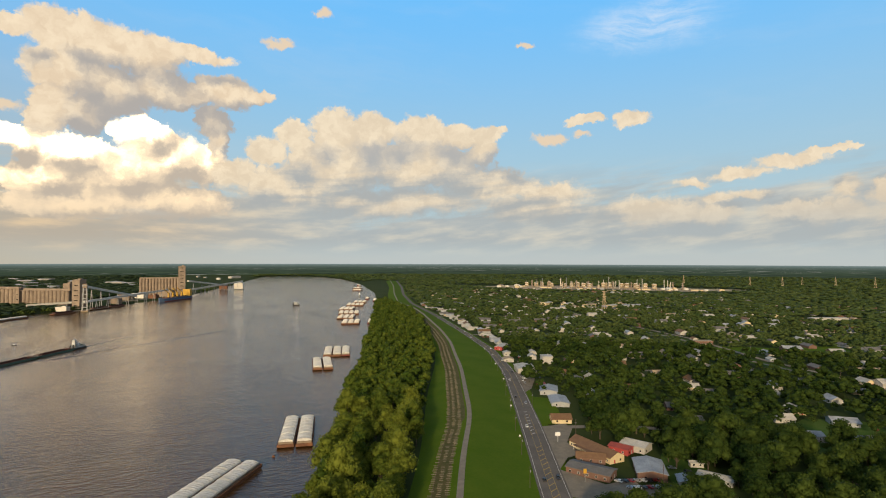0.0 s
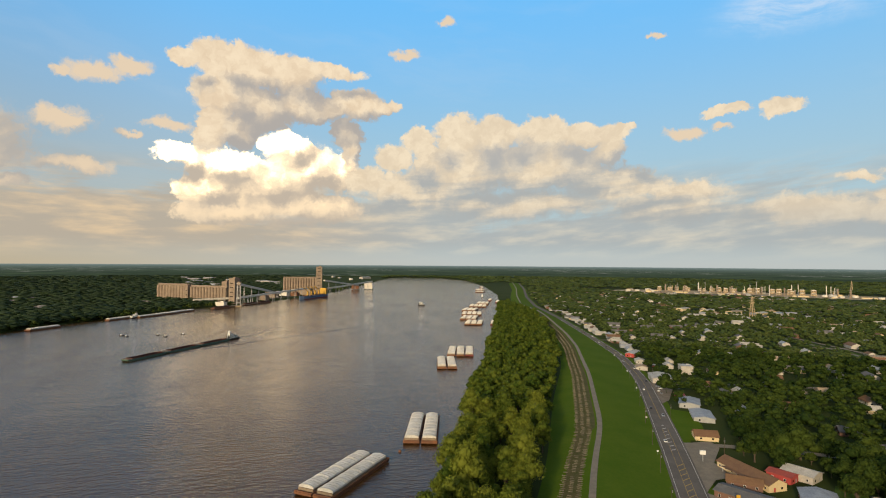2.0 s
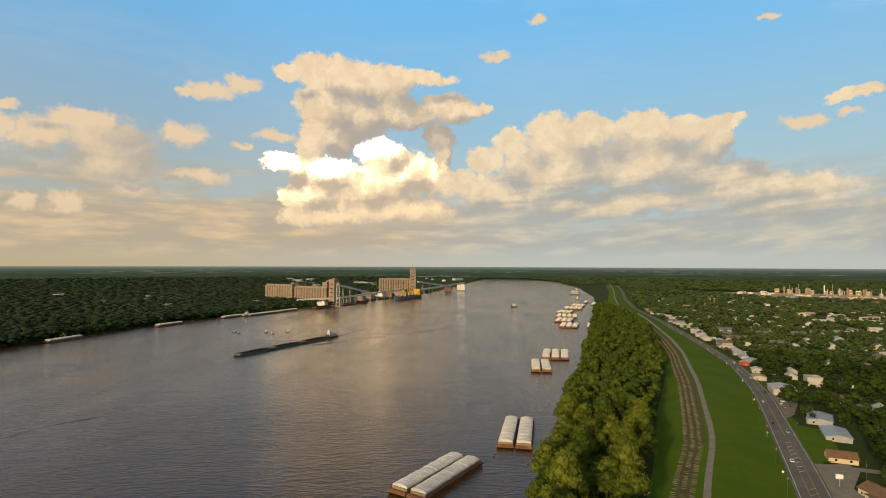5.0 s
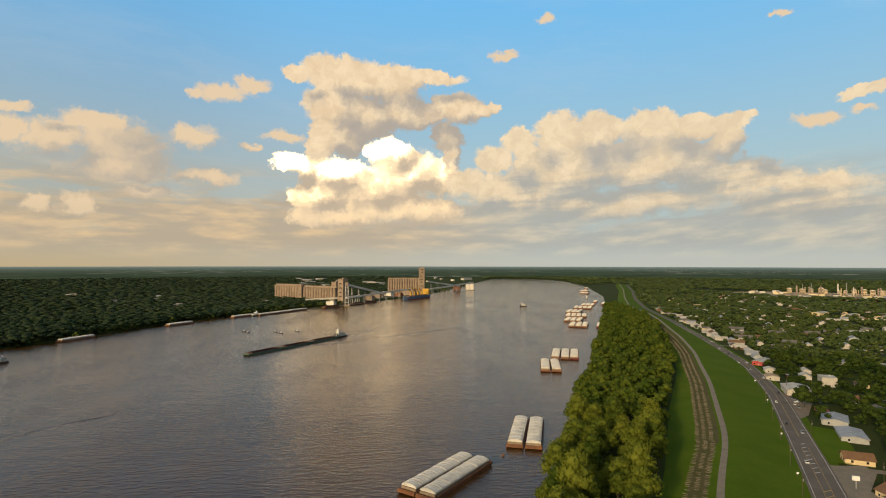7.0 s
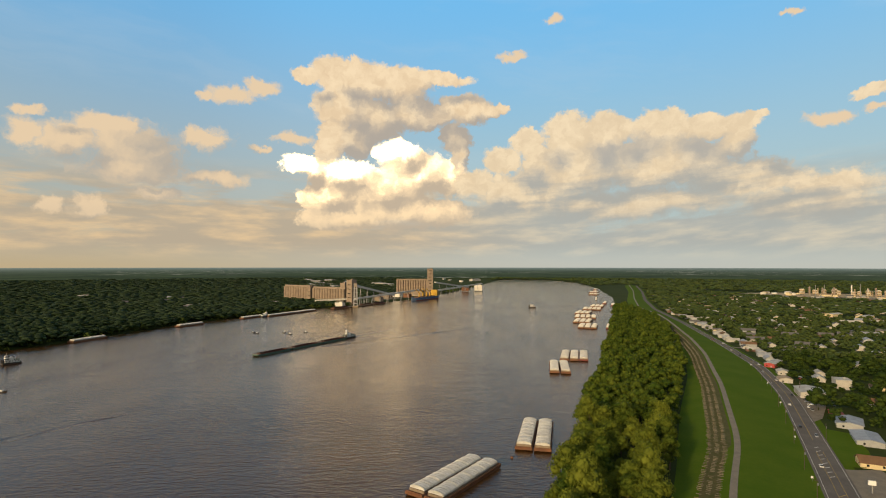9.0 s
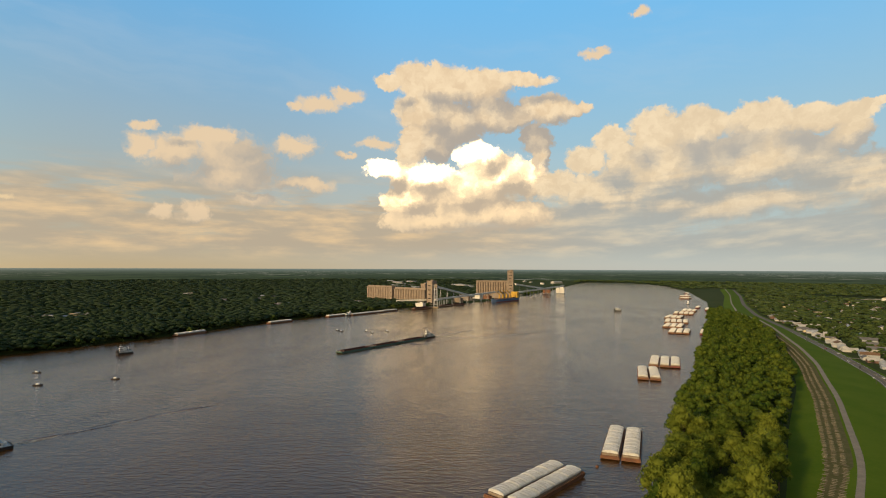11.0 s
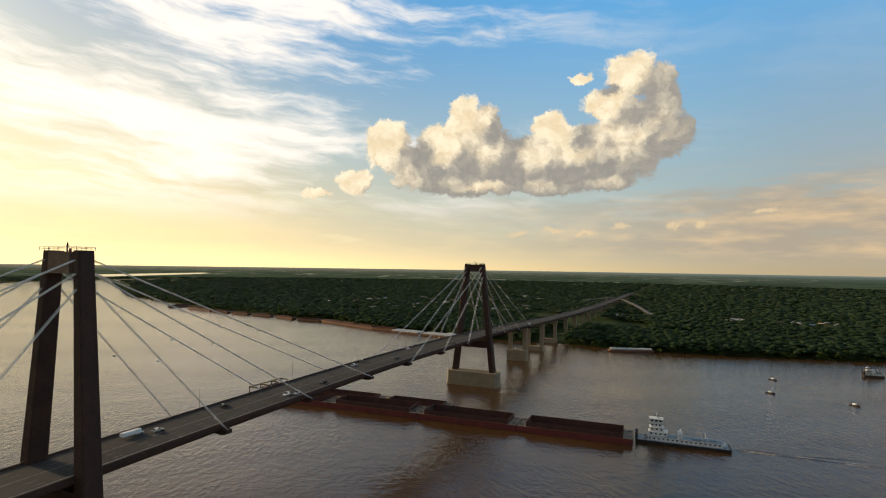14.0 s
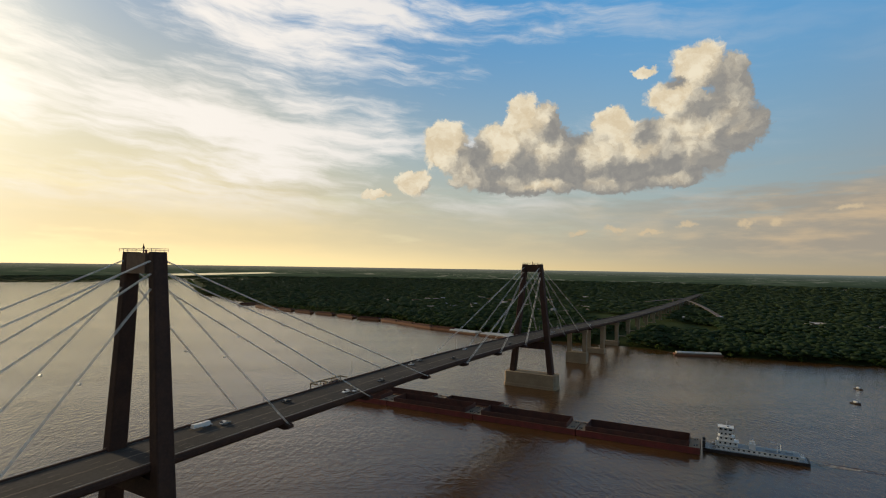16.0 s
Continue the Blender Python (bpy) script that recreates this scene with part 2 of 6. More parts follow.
    body = n.mix(lit, (4.3, 4.0, 3.7), n.mix(n.step(puff, -0.15, 0.30), (7.6, 6.0, 4.2), (9.0, 7.4, 5.3)))
    out = n.mix(n.m("MULTIPLY", cover, n.step(el, 9.0, 12.0, 0.6, 1.0)), out, body)
    # smaller banks towards the mill and over the bridge
    cover, slope, depth = bank(MILL_PUFFS + BRIDGE_BANK, (3.0, 1.6), n.step(az, 44.0, 54.0, 0.62, 0.24), n.step(az, 44.0, 54.0, 1.15, 0.62), 0.80, n.step(az, 44.0, 54.0, -0.04, 0.0))
    lit = n.step(slope, n.step(az, 44.0, 54.0, -0.55, -0.22), n.step(az, 44.0, 54.0, 0.90, 0.72))
    shade = n.mix(west, (4.5, 4.2, 3.8), n.mix(n.step(curl, -0.12, 0.12), (3.5, 3.35, 3.1), (4.0, 3.8, 3.4)))
    glow = n.mix(west, (7.8, 6.2, 4.4), n.mix(n.step(puff, -0.15, 0.30), (9.0, 7.4, 5.0), (11.2, 9.9, 7.4)))
    out = n.mix(n.m("MULTIPLY", cover, n.mix(west, n.xyz(foot, foot, foot), (1, 1, 1))), out, n.mix(lit, shade, glow))
    # a low row of small far puffs
    cover, slope, depth = bank(LOW_ROW, (0.8, 0.6), 0.9, 1.5, 0.6)
    out = n.mix(n.m("MULTIPLY", cover, 0.75), out, n.mix(n.step(slope, -0.4, 0.7), (5.2, 4.3, 3.0), (8.6, 6.7, 4.2)))
    # overhead, outside the view: duller blue with thin cloud, added to dim fill and reflections
    zenith = n.mix(n.step(broad, 0.40, 0.62, 0.0, 0.6), (1.1, 1.45, 2.0), n.mix(side, (2.6, 2.6, 2.6), (4.6, 4.1, 3.4)))
    out = n.mix(n.step(el, 26.5, 42.0, 0.0, 0.95), out, zenith)
    # behind the camera an unseen grey deck, added to cut the blue fill light
    out = n.mix(n.step(az, -72.0, -105.0, 0.0, 0.9), out, (2.3, 2.2, 2.1))
    # below the horizon: far dark land
    out = n.mix(n.step(el, -0.55, -0.35), (0.9, 1.05, 0.85), out)
    bg = n.add("ShaderNodeBackground")
    n.put(bg.inputs[0], out)
    bg.inputs[1].default_value = 0.1
    n.put(n.add("ShaderNodeOutputWorld").inputs[0], bg.outputs[0])


make_sky()
sun_data = bpy.data.lights.new("sun", "SUN")
sun_data.energy, sun_data.angle, sun_data.color = 3.2, radians(4.0), (1.0, 0.77, 0.48)
sun_ob = new("sun", sun_data)
sun_ob.matrix_world = look((-math.sin(radians(SUN_AZ)) * 900, math.cos(radians(SUN_AZ)) * 900, 900 * math.tan(radians(SUN_EL))), (0, 0, 0))


# ---------------- materials ----------------
def material(name, col, col2=None, rough=0.8, metal=0.0, scale=0.5, bump=0.0, fine=4.0, spread=(0.35, 0.65), island=0.0, each=0.0, spec=0.4):
    """A surface of two tones, mottled at two scales, with fine relief."""
    mat = bpy.data.materials.new(name)
    mat.use_nodes = True
    n = Nodes(mat.node_tree)
    pos = n.add("ShaderNodeNewGeometry").outputs["Position"]
    big, _ = n.noise(pos, scale, 5, 0.6)
    small, _ = n.noise(pos, scale * fine, 4, 0.6)
    f = n.step(n.m("ADD", n.m("MULTIPLY", big, 0.6), n.m("MULTIPLY", small, 0.4)), *spread)
    c = n.mix(f, col, col2 or tuple(v * 0.72 for v in col))
    vary = None
    if island:
        vary = n.m("MULTIPLY_ADD", n.add("ShaderNodeNewGeometry").outputs["Random Per Island"], 2 * island, 1 - island)
    if each:
        vary = n.m("MULTIPLY_ADD", n.add("ShaderNodeObjectInfo").outputs["Random"], 2 * each, 1 - each)
    if vary is not None:
        c = n.v("MULTIPLY", c, n.xyz(vary, vary, vary))
    b = n.add("ShaderNodeBsdfPrincipled")
    n.put(b.inputs["Base Color"], c)
    n.put(b.inputs["Roughness"], n.m("MULTIPLY_ADD", small, 0.25, rough - 0.125, clamp=True))
    b.inputs["Metallic"].default_value = metal
    b.inputs["Specular IOR Level"].default_value = spec
    if bump:
        k = n.add("ShaderNodeBump")
        k.inputs["Strength"].default_value, k.inputs["Distance"].default_value = 0.8, bump
        n.put(k.inputs["Height"], small)
        n.put(b.inputs["Normal"], k.outputs[0])
    n.put(n.add("ShaderNodeOutputMaterial").inputs[0], b.outputs[0])
    return mat


def water_material():
    mat = bpy.data.materials.new("muddy_water")
    mat.use_nodes = True
    n = Nodes(mat.node_tree)
    pos = n.add("ShaderNodeNewGeometry").outputs["Position"]
    turned = n.add("ShaderNodeMapping")
    n.put(turned.inputs["Vector"], pos)
    turned.inputs["Rotation"].default_value = (0, 0, radians(-28))
    turned.inputs["Scale"].default_value = (0.45, 1.0, 1.0)
    long_ripple, _ = n.noise(turned.outputs[0], 0.055, 3, 0.55)
    ripple, _ = n.noise(turned.outputs[0], 0.34, 3, 0.55)
    fine, _ = n.noise(turned.outputs[0], 1.15, 2, 0.5)
    streaks = n.add("ShaderNodeMapping")
    n.put(streaks.inputs["Vector"], pos)
    streaks.inputs["Rotation"].default_value = (0, 0, radians(20))
    streaks.inputs["Scale"].default_value = (1.0, 0.28, 1.0)
    patch, _ = n.noise(streaks.outputs[0], 0.011, 6, 0.65)
    silt, _ = n.noise(pos, 0.012, 5, 0.6)
    c = n.mix(n.step(silt, 0.3, 0.7), (0.060, 0.031, 0.011), (0.082, 0.042, 0.015))
    b = n.add("ShaderNodeBsdfPrincipled")
    n.put(b.inputs["Base Color"], c)
    n.put(b.inputs["Roughness"], n.step(patch, 0.3, 0.7, 0.07, 0.16))
    b.inputs["IOR"].default_value, b.inputs["Specular IOR Level"].default_value = 1.33, 0.50
    k = n.add("ShaderNodeBump")
    k.inputs["Strength"].default_value, k.inputs["Distance"].default_value = 1.0, 1.0
    waves = n.m("ADD", n.m("MULTIPLY", ripple, n.step(patch, 0.36, 0.64, 0.24, 0.62)), n.m("MULTIPLY", fine, 0.13))
    n.put(k.inputs["Height"], n.m("ADD", n.m("MULTIPLY", long_ripple, 0.40), waves))
    n.put(b.inputs["Normal"], k.outputs[0])
    n.put(n.add("ShaderNodeOutputMaterial").inputs[0], b.outputs[0])
    return mat


def leaf_material(name, a, b_, scale=0.06, thin=0.22):
    mat = bpy.data.materials.new(name)
    mat.use_nodes = True
    n = Nodes(mat.node_tree)
    geo = n.add("ShaderNodeNewGeometry")
    big, _ = n.noise(geo.outputs["Position"], scale, 4, 0.6)
    fine, _ = n.noise(geo.outputs["Position"], 0.9, 3, 0.6)
    f = n.m("ADD", n.m("MULTIPLY", big, 0.55), n.m("ADD", n.m("MULTIPLY", geo.outputs["Random Per Island"], 0.16), n.m("MULTIPLY", n.add("ShaderNodeObjectInfo").outputs["Random"], 0.30)))
    c = n.mix(n.step(n.m("ADD", f, n.m("MULTIPLY", fine, 0.25)), 0.32, 0.92), a, b_)
    d = n.add("ShaderNodeBsdfPrincipled")
    n.put(d.inputs["Base Color"], c)
    d.inputs["Roughness"].default_value, d.inputs["Specular IOR Level"].default_value = 0.75, 0.08
    tr = n.add("ShaderNodeBsdfTranslucent")
    n.put(tr.inputs[0], n.v("MULTIPLY", c, (1.3, 1.4, 0.6)))
    mx = n.add("ShaderNodeMixShader")
    mx.inputs[0].default_value = thin
    n.put(mx.inputs[1], d.outputs[0])
    n.put(mx.inputs[2], tr.outputs[0])
    n.put(n.add("ShaderNodeOutputMaterial").inputs[0], mx.outputs[0])
    return mat


WATER = water_material()
LEAF = leaf_material("leaf", (0.030, 0.062, 0.008), (0.165, 0.190, 0.026))
# dark green town leaves, with some cloud shade put into the colour
LEAF_DARK = leaf_material("leaf_dark", (0.010, 0.028, 0.006), (0.072, 0.104, 0.018), 0.03)
# paler, bluer and more translucent than near leaves, standing in for haze
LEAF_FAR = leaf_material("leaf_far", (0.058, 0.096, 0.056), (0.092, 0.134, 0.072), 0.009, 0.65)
BARK = material("bark", (0.10, 0.075, 0.05), scale=2.0, bump=0.02)
SOIL = material("soil_and_scrub", (0.032, 0.050, 0.014), (0.050, 0.066, 0.020), 0.95, scale=0.02, fine=9, spread=(0.3, 0.7), spec=0.05)
GRASS = material("mown_grass", (0.062, 0.118, 0.008), (0.092, 0.140, 0.013), 0.95, scale=0.035, fine=16, spread=(0.3, 0.7), bump=0.05, spec=0.04)
ROUGH_GRASS = material("rough_grass", (0.052, 0.105, 0.018), (0.085, 0.130, 0.030), 0.95, scale=0.12, fine=9, bump=0.08, spec=0.04)
BATTURE = material("trampled_ground", (0.120, 0.105, 0.050), (0.075, 0.085, 0.030), 0.95, scale=0.25, fine=6, bump=0.1, spec=0.05)
ASPHALT = material("asphalt", (0.170, 0.152, 0.135), (0.125, 0.113, 0.102), 0.92, scale=0.08, fine=12, spec=0.12)
ASPHALT_OLD = material("worn_asphalt", (0.26, 0.22, 0.165), (0.19, 0.165, 0.125), 0.9, scale=0.2, fine=9)
GRAVEL = material("gravel", (0.24, 0.20, 0.155), (0.16, 0.135, 0.10), 0.95, scale=0.25, fine=10)
PAINT_WHITE = material("road_paint", (0.70, 0.68, 0.62), rough=0.7, scale=1.5)
PAINT_YELLOW = material("yellow_paint", (0.52, 0.36, 0.08), rough=0.7, scale=1.5)
RUST_STEEL = material("weathering_steel", (0.070, 0.034, 0.022), (0.045, 0.024, 0.018), 0.75, scale=0.15, fine=7, spec=0.3)
CONCRETE = material("concrete", (0.36, 0.275, 0.17), (0.26, 0.195, 0.125), 0.9, scale=0.12, fine=8, bump=0.01)
DECK = material("bridge_roadway", (0.075, 0.070, 0.066), (0.055, 0.051, 0.048), 0.95, scale=0.05, fine=16, spec=0.08)
CABLE = material("cable_sheath", (0.74, 0.71, 0.65), (0.60, 0.57, 0.51), 0.5, scale=0.4)
STEEL = material("galvanised_steel", (0.42, 0.42, 0.42), rough=0.5, metal=0.6, scale=1.0)
HULL_RED = material("red_hull", (0.21, 0.040, 0.032), (0.13, 0.032, 0.026), 0.6, scale=0.2, fine=6)
HULL_RUST = material("rusty_hull", (0.23, 0.10, 0.045), (0.13, 0.06, 0.035), 0.75, scale=0.3, fine=6)
HOLD = material("rusty_hold", (0.110, 0.044, 0.032), (0.065, 0.032, 0.025), 0.85, scale=0.2, fine=6)
HULL_BLACK = material("black_hull", (0.035, 0.033, 0.034), (0.055, 0.045, 0.040), 0.6, scale=0.3)
COVER_WHITE = material("white_cover", (0.66, 0.65, 0.61), (0.50, 0.48, 0.43), 0.45, scale=0.3, fine=5)
DECK_GREEN = material("green_deck", (0.07, 0.15, 0.11), (0.05, 0.10, 0.08), 0.7, scale=0.3)
DECK_BLUE = material("blue_grey_deck", (0.27, 0.33, 0.38), (0.20, 0.25, 0.29), 0.7, scale=0.3)
DECK_TAN = material("deck_plate", (0.30, 0.24, 0.17), (0.22, 0.16, 0.11), 0.8, scale=0.3)
WHITE = material("white_paint", (0.80, 0.79, 0.76), (0.70, 0.69, 0.66), 0.5, scale=0.5)
GLASS = material("dark_glass", (0.02, 0.025, 0.03), rough=0.12, scale=0.5, spec=0.8)
CONC_WARM = material("silo_concrete", (0.33, 0.255, 0.19), (0.22, 0.17, 0.13), 0.9, scale=0.08, fine=6)
YELLOW = material("yellow_steel", (0.62, 0.36, 0.03), (0.50, 0.28, 0.03), 0.5, scale=0.3)
SHIP_BLUE = material("ship_blue", (0.09, 0.15, 0.26), (0.07, 0.11, 0.19), 0.5, scale=0.1)
# far town leaves, lighter than the near ones: sunlight put into the colour
LEAF_TOWN_FAR = leaf_material("leaf_town_lit", (0.036, 0.066, 0.020), (0.120, 0.145, 0.040), 0.02)


# ---------------- mesh tools ----------------
class Mesh:
    """Collects vertices and faces for one mesh."""

    def __init__(self):
        self.v, self.f = [], []

    def add(self, verts, faces):
        k = len(self.v)
        self.v += [tuple(p) for p in verts]
        self.f += [tuple(i + k for i in f) for f in faces]
        return self

    def box(self, c, s, yaw=0.0, taper=1.0):
        """A box on its base centre c, of size s; taper scales its top."""
        a = radians(yaw)
        out = []
        for z, k in ((0, 1.0), (s[2], taper)):
            for x, y in ((-1, -1), (1, -1), (1, 1), (-1, 1)):
                px, py = x * s[0] / 2 * k, y * s[1] / 2 * k
                out.append((c[0] + px * math.cos(a) - py * math.sin(a), c[1] + px * math.sin(a) + py * math.cos(a), c[2] + z))
        return self.add(out, [(3, 2, 1, 0), (4, 5, 6, 7), (0, 1, 5, 4), (1, 2, 6, 5), (2, 3, 7, 6), (3, 0, 4, 7)])

    def rod(self, a, b, r, r2=None, n=6, caps=True):
        a, b = Vector(a), Vector(b)
        r2 = r if r2 is None else r2
        d = (b - a).normalized()
        s = d.cross((0, 0, 1)) if abs(d.z) < 0.95 else d.cross((1, 0, 0))
        s.normalize()
        t = d.cross(s)
        ring = [(math.cos(2 * math.pi * i / n), math.sin(2 * math.pi * i / n)) for i in range(n)]
        out = [a + r * (c * s + q * t) for c, q in ring] + [b + r2 * (c * s + q * t) for c, q in ring]
        faces = [(i, (i + 1) % n, n + (i + 1) % n, n + i) for i in range(n)]
        if caps:
            faces += [tuple(range(n - 1, -1, -1)), tuple(range(n, 2 * n))]
        return self.add(out, faces)

    def beam(self, a, b, w, h):
        """A square bar from a to b, w wide and h high."""
        a, b = Vector(a), Vector(b)
        d = (b - a).normalized()
        s = d.cross((0, 0, 1)) if abs(d.z) < 0.98 else Vector((1, 0, 0))
        s.normalize()
        t = s.cross(d)
        out = [p + x * s * w / 2 + z * t * h / 2 for p in (a, b) for x, z in ((-1, -1), (1, -1), (1, 1), (-1, 1))]
        return self.add(out, [(0, 1, 2, 3), (7, 6, 5, 4), (0, 4, 5, 1), (1, 5, 6, 2), (2, 6, 7, 3), (3, 7, 4, 0)])

    def loft(self, rows, close=False, caps=False):
        """Skins rows of points, each row the same length."""
        k = len(rows[0])
        faces = []
        for i in range(len(rows) - 1):
            for j in range(k if close else k - 1):
                q = (j + 1) % k
                faces.append((i * k + j, i * k + q, (i + 1) * k + q, (i + 1) * k + j))
        if caps:
            faces += [tuple(range(k - 1, -1, -1)), tuple((len(rows) - 1) * k + j for j in range(k))]
        return self.add([p for r in rows for p in r], faces)

    def data(self, name, mat, smooth=False):
        me = bpy.data.meshes.new(name)
        me.from_pydata(self.v, [], self.f)
        me.materials.append(mat)
        if smooth:
            me.polygons.foreach_set("use_smooth", [True] * len(me.polygons))
        me.update()
        return me


def part(name, mesh, mat, parent=None, label="", smooth=False):
    """Links a mesh as one object, under its thing where there is one."""
    ob = new(name, mesh.data(name, mat, smooth) if isinstance(mesh, Mesh) else mesh)
    if parent:
        ob.parent = parent
    return tagged(ob, label)


def thing(name, label, category, m=None, group="", kind=""):
    """An Empty at a thing's base, which carries its tags."""
    ob = new(name)
    ob.empty_display_size = 0.5
    if m:
        ob.matrix_world = m
    return tagged(ob, label, category, group, kind)


# ---------------- land and river ----------------
RIGHT_BANK = [(420, 4160), (560, 4130), (720, 3950), (800, 3500), (760, 3050), (685, 2519), (551, 1851), (422, 1400), (264, 900), (152, 566), (96, 405), (66, 313), (46, 257),
              (0, 150), (-70, 0), (-150, -150), (-400, -560), (-1200, -1350), (-2100, -1800), (-2760, -1942), (-2960, -1640), (-3500, -1640), (-4000, -1400), (-4090, -1000)]
LEFT_BANK = [(400, 4160), (300, 3700), (139, 2868), (-50, 1976), (-152, 1722), (-265, 1490), (-357, 1388), (-460, 1138), (-515, 1010), (-558, 782),
             (-618, 622), (-695, 440), (-777, 362), (-803, 301), (-958, 120), (-1110, 38), (-1402, -270), (-2000, -700), (-3372, -1305), (-3640, -1180), (-3830, -900)]
RIVER = np.array(RIGHT_BANK + LEFT_BANK[::-1], float)


def bank_distance(x, y):
    """Metres from the river's edge, positive on land."""
    x, y = np.asarray(x, float), np.asarray(y, float)
    best, inside = np.full(x.shape, 1e9), np.zeros(x.shape, bool)
    for (ax, ay), (bx, by) in zip(RIVER, np.roll(RIVER, -1, 0)):
        dx, dy = bx - ax, by - ay
        k = np.clip(((x - ax) * dx + (y - ay) * dy) / (dx * dx + dy * dy), 0, 1)
        best = np.minimum(best, np.hypot(x - ax - k * dx, y - ay - k * dy))
        if ay != by:
            inside ^= ((ay > y) != (by > y)) & (x < dx * (y - ay) / dy + ax)
    return np.where(inside, -best, best)


def ground_z(x, y):
    x, y = np.asarray(x, float), np.asarray(y, float)
    wob = 1.5 * np.sin(x * 0.021 + 1) * np.sin(y * 0.017)
    return np.clip((bank_distance(x, y) + wob) * 0.16 - 0.6, -4, 3.0)


def spaced(parts):
    return np.unique(np.concatenate([np.arange(a, b + 1e-6, s) for a, b, s in parts]))


def grid_sheet(name, xs, ys, zf, mat, kind="structure", label=""):
    gx, gy = np.meshgrid(xs, ys)
    keep = np.hypot(gx, gy) < 4990
    gz = zf(gx.ravel(), gy.ravel())
    w, h = len(xs), len(ys)
    i = np.arange((h - 1) * (w - 1))
    k = i // (w - 1) * w + i % (w - 1)
    faces = np.stack([k, k + 1, k + w + 1, k + w], 1)
    faces = faces[keep.ravel()[faces].all(1)]
    me = bpy.data.meshes.new(name)
    me.from_pydata(np.stack([gx.ravel(), gy.ravel(), gz], 1).tolist(), [], faces.tolist())
    me.materials.append(mat)
    me.polygons.foreach_set("use_smooth", [True] * len(me.polygons))
    return tagged(new(name, me), label, kind=kind)


XS = spaced([(-4980, -1200, 60), (-1200, -400, 16), (-400, 0, 25), (0, 560, 9), (560, 1400, 40), (1400, 4980, 90)])
YS = spaced([(-4980, -600, 60), (-600, 100, 22), (100, 1500, 11), (1500, 2600, 30), (2600, 4980, 80)])
grid_sheet("ground", XS, YS, ground_z, SOIL, label="flat wooded river plain")
WX = spaced([(-4980, 4980, 166)])
grid_sheet("water", WX, WX, lambda x, y: 0 * x, WATER, label="wide muddy brown river with small ripples")


def distance_backdrop():
    """The distance: a glowing ring behind all that is built, haze painted in, up to the horizon."""
    mat = bpy.data.materials.new("hazy_distance")
    mat.use_nodes = True
    n = Nodes(mat.node_tree)
    pos = n.add("ShaderNodeNewGeometry").outputs["Position"]
    sep = n.add("ShaderNodeSeparateXYZ")
    n.put(sep.inputs[0], pos)
    az = n.m("MULTIPLY", n.m("ARCTAN2", n.m("MULTIPLY", sep.outputs[0], -1.0), sep.outputs[1]), 57.29578)
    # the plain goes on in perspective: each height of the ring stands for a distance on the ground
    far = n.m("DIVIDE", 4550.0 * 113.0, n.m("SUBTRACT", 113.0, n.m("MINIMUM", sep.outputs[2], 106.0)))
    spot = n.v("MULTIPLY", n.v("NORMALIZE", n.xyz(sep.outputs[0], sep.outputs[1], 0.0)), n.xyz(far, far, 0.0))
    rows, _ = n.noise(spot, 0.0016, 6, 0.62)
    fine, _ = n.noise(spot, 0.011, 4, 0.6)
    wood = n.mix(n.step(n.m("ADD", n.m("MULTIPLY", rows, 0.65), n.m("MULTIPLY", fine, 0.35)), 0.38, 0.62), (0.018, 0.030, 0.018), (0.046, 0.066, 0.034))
    # haze painted into the glow, thicker with distance and warmer towards the sun
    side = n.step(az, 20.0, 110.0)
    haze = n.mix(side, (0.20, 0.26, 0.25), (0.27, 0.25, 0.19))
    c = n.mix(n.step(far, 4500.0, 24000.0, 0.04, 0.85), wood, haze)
    roofs, _ = n.noise(n.v("MULTIPLY", spot, (1.0, 1.0, 0.0)), 0.0032, 4, 0.7)
    towns, _ = n.noise(spot, 0.00035, 2, 0.5)
    pale = n.m("MULTIPLY", n.step(roofs, 0.56, 0.63), n.step(towns, 0.47, 0.56))
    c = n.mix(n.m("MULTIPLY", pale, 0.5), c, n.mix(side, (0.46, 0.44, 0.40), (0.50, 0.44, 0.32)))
    # a far reach of the river, its low-sun gleam painted into the glow
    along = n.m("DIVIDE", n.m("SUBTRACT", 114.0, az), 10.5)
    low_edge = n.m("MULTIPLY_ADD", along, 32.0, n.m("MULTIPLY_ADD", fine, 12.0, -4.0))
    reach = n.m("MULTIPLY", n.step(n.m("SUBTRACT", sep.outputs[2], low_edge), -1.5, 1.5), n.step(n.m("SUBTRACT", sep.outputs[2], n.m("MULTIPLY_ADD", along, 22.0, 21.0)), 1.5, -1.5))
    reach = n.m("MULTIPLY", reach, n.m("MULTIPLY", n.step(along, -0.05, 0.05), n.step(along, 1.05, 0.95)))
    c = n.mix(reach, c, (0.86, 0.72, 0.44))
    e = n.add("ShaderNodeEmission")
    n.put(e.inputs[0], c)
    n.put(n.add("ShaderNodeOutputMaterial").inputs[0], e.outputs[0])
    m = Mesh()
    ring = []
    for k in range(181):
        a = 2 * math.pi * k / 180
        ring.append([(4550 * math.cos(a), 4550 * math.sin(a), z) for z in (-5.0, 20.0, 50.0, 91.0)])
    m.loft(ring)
    tagged(part("backdrop", m, mat), "painted backdrop of hazy far woods up to the horizon", kind="structure")


distance_backdrop()

# lines along the levee, as x by y
LV = [-250, 0, 200, 215, 264, 300, 330, 412, 488, 552, 652, 777, 882, 1042, 1167, 1350, 1700, 2206, 3000]
TOE_X = [-140, -20, 73, 80, 106, 123, 136, 172, 209, 240, 279, 325, 359, 402, 426, 445, 553, 724, 960]
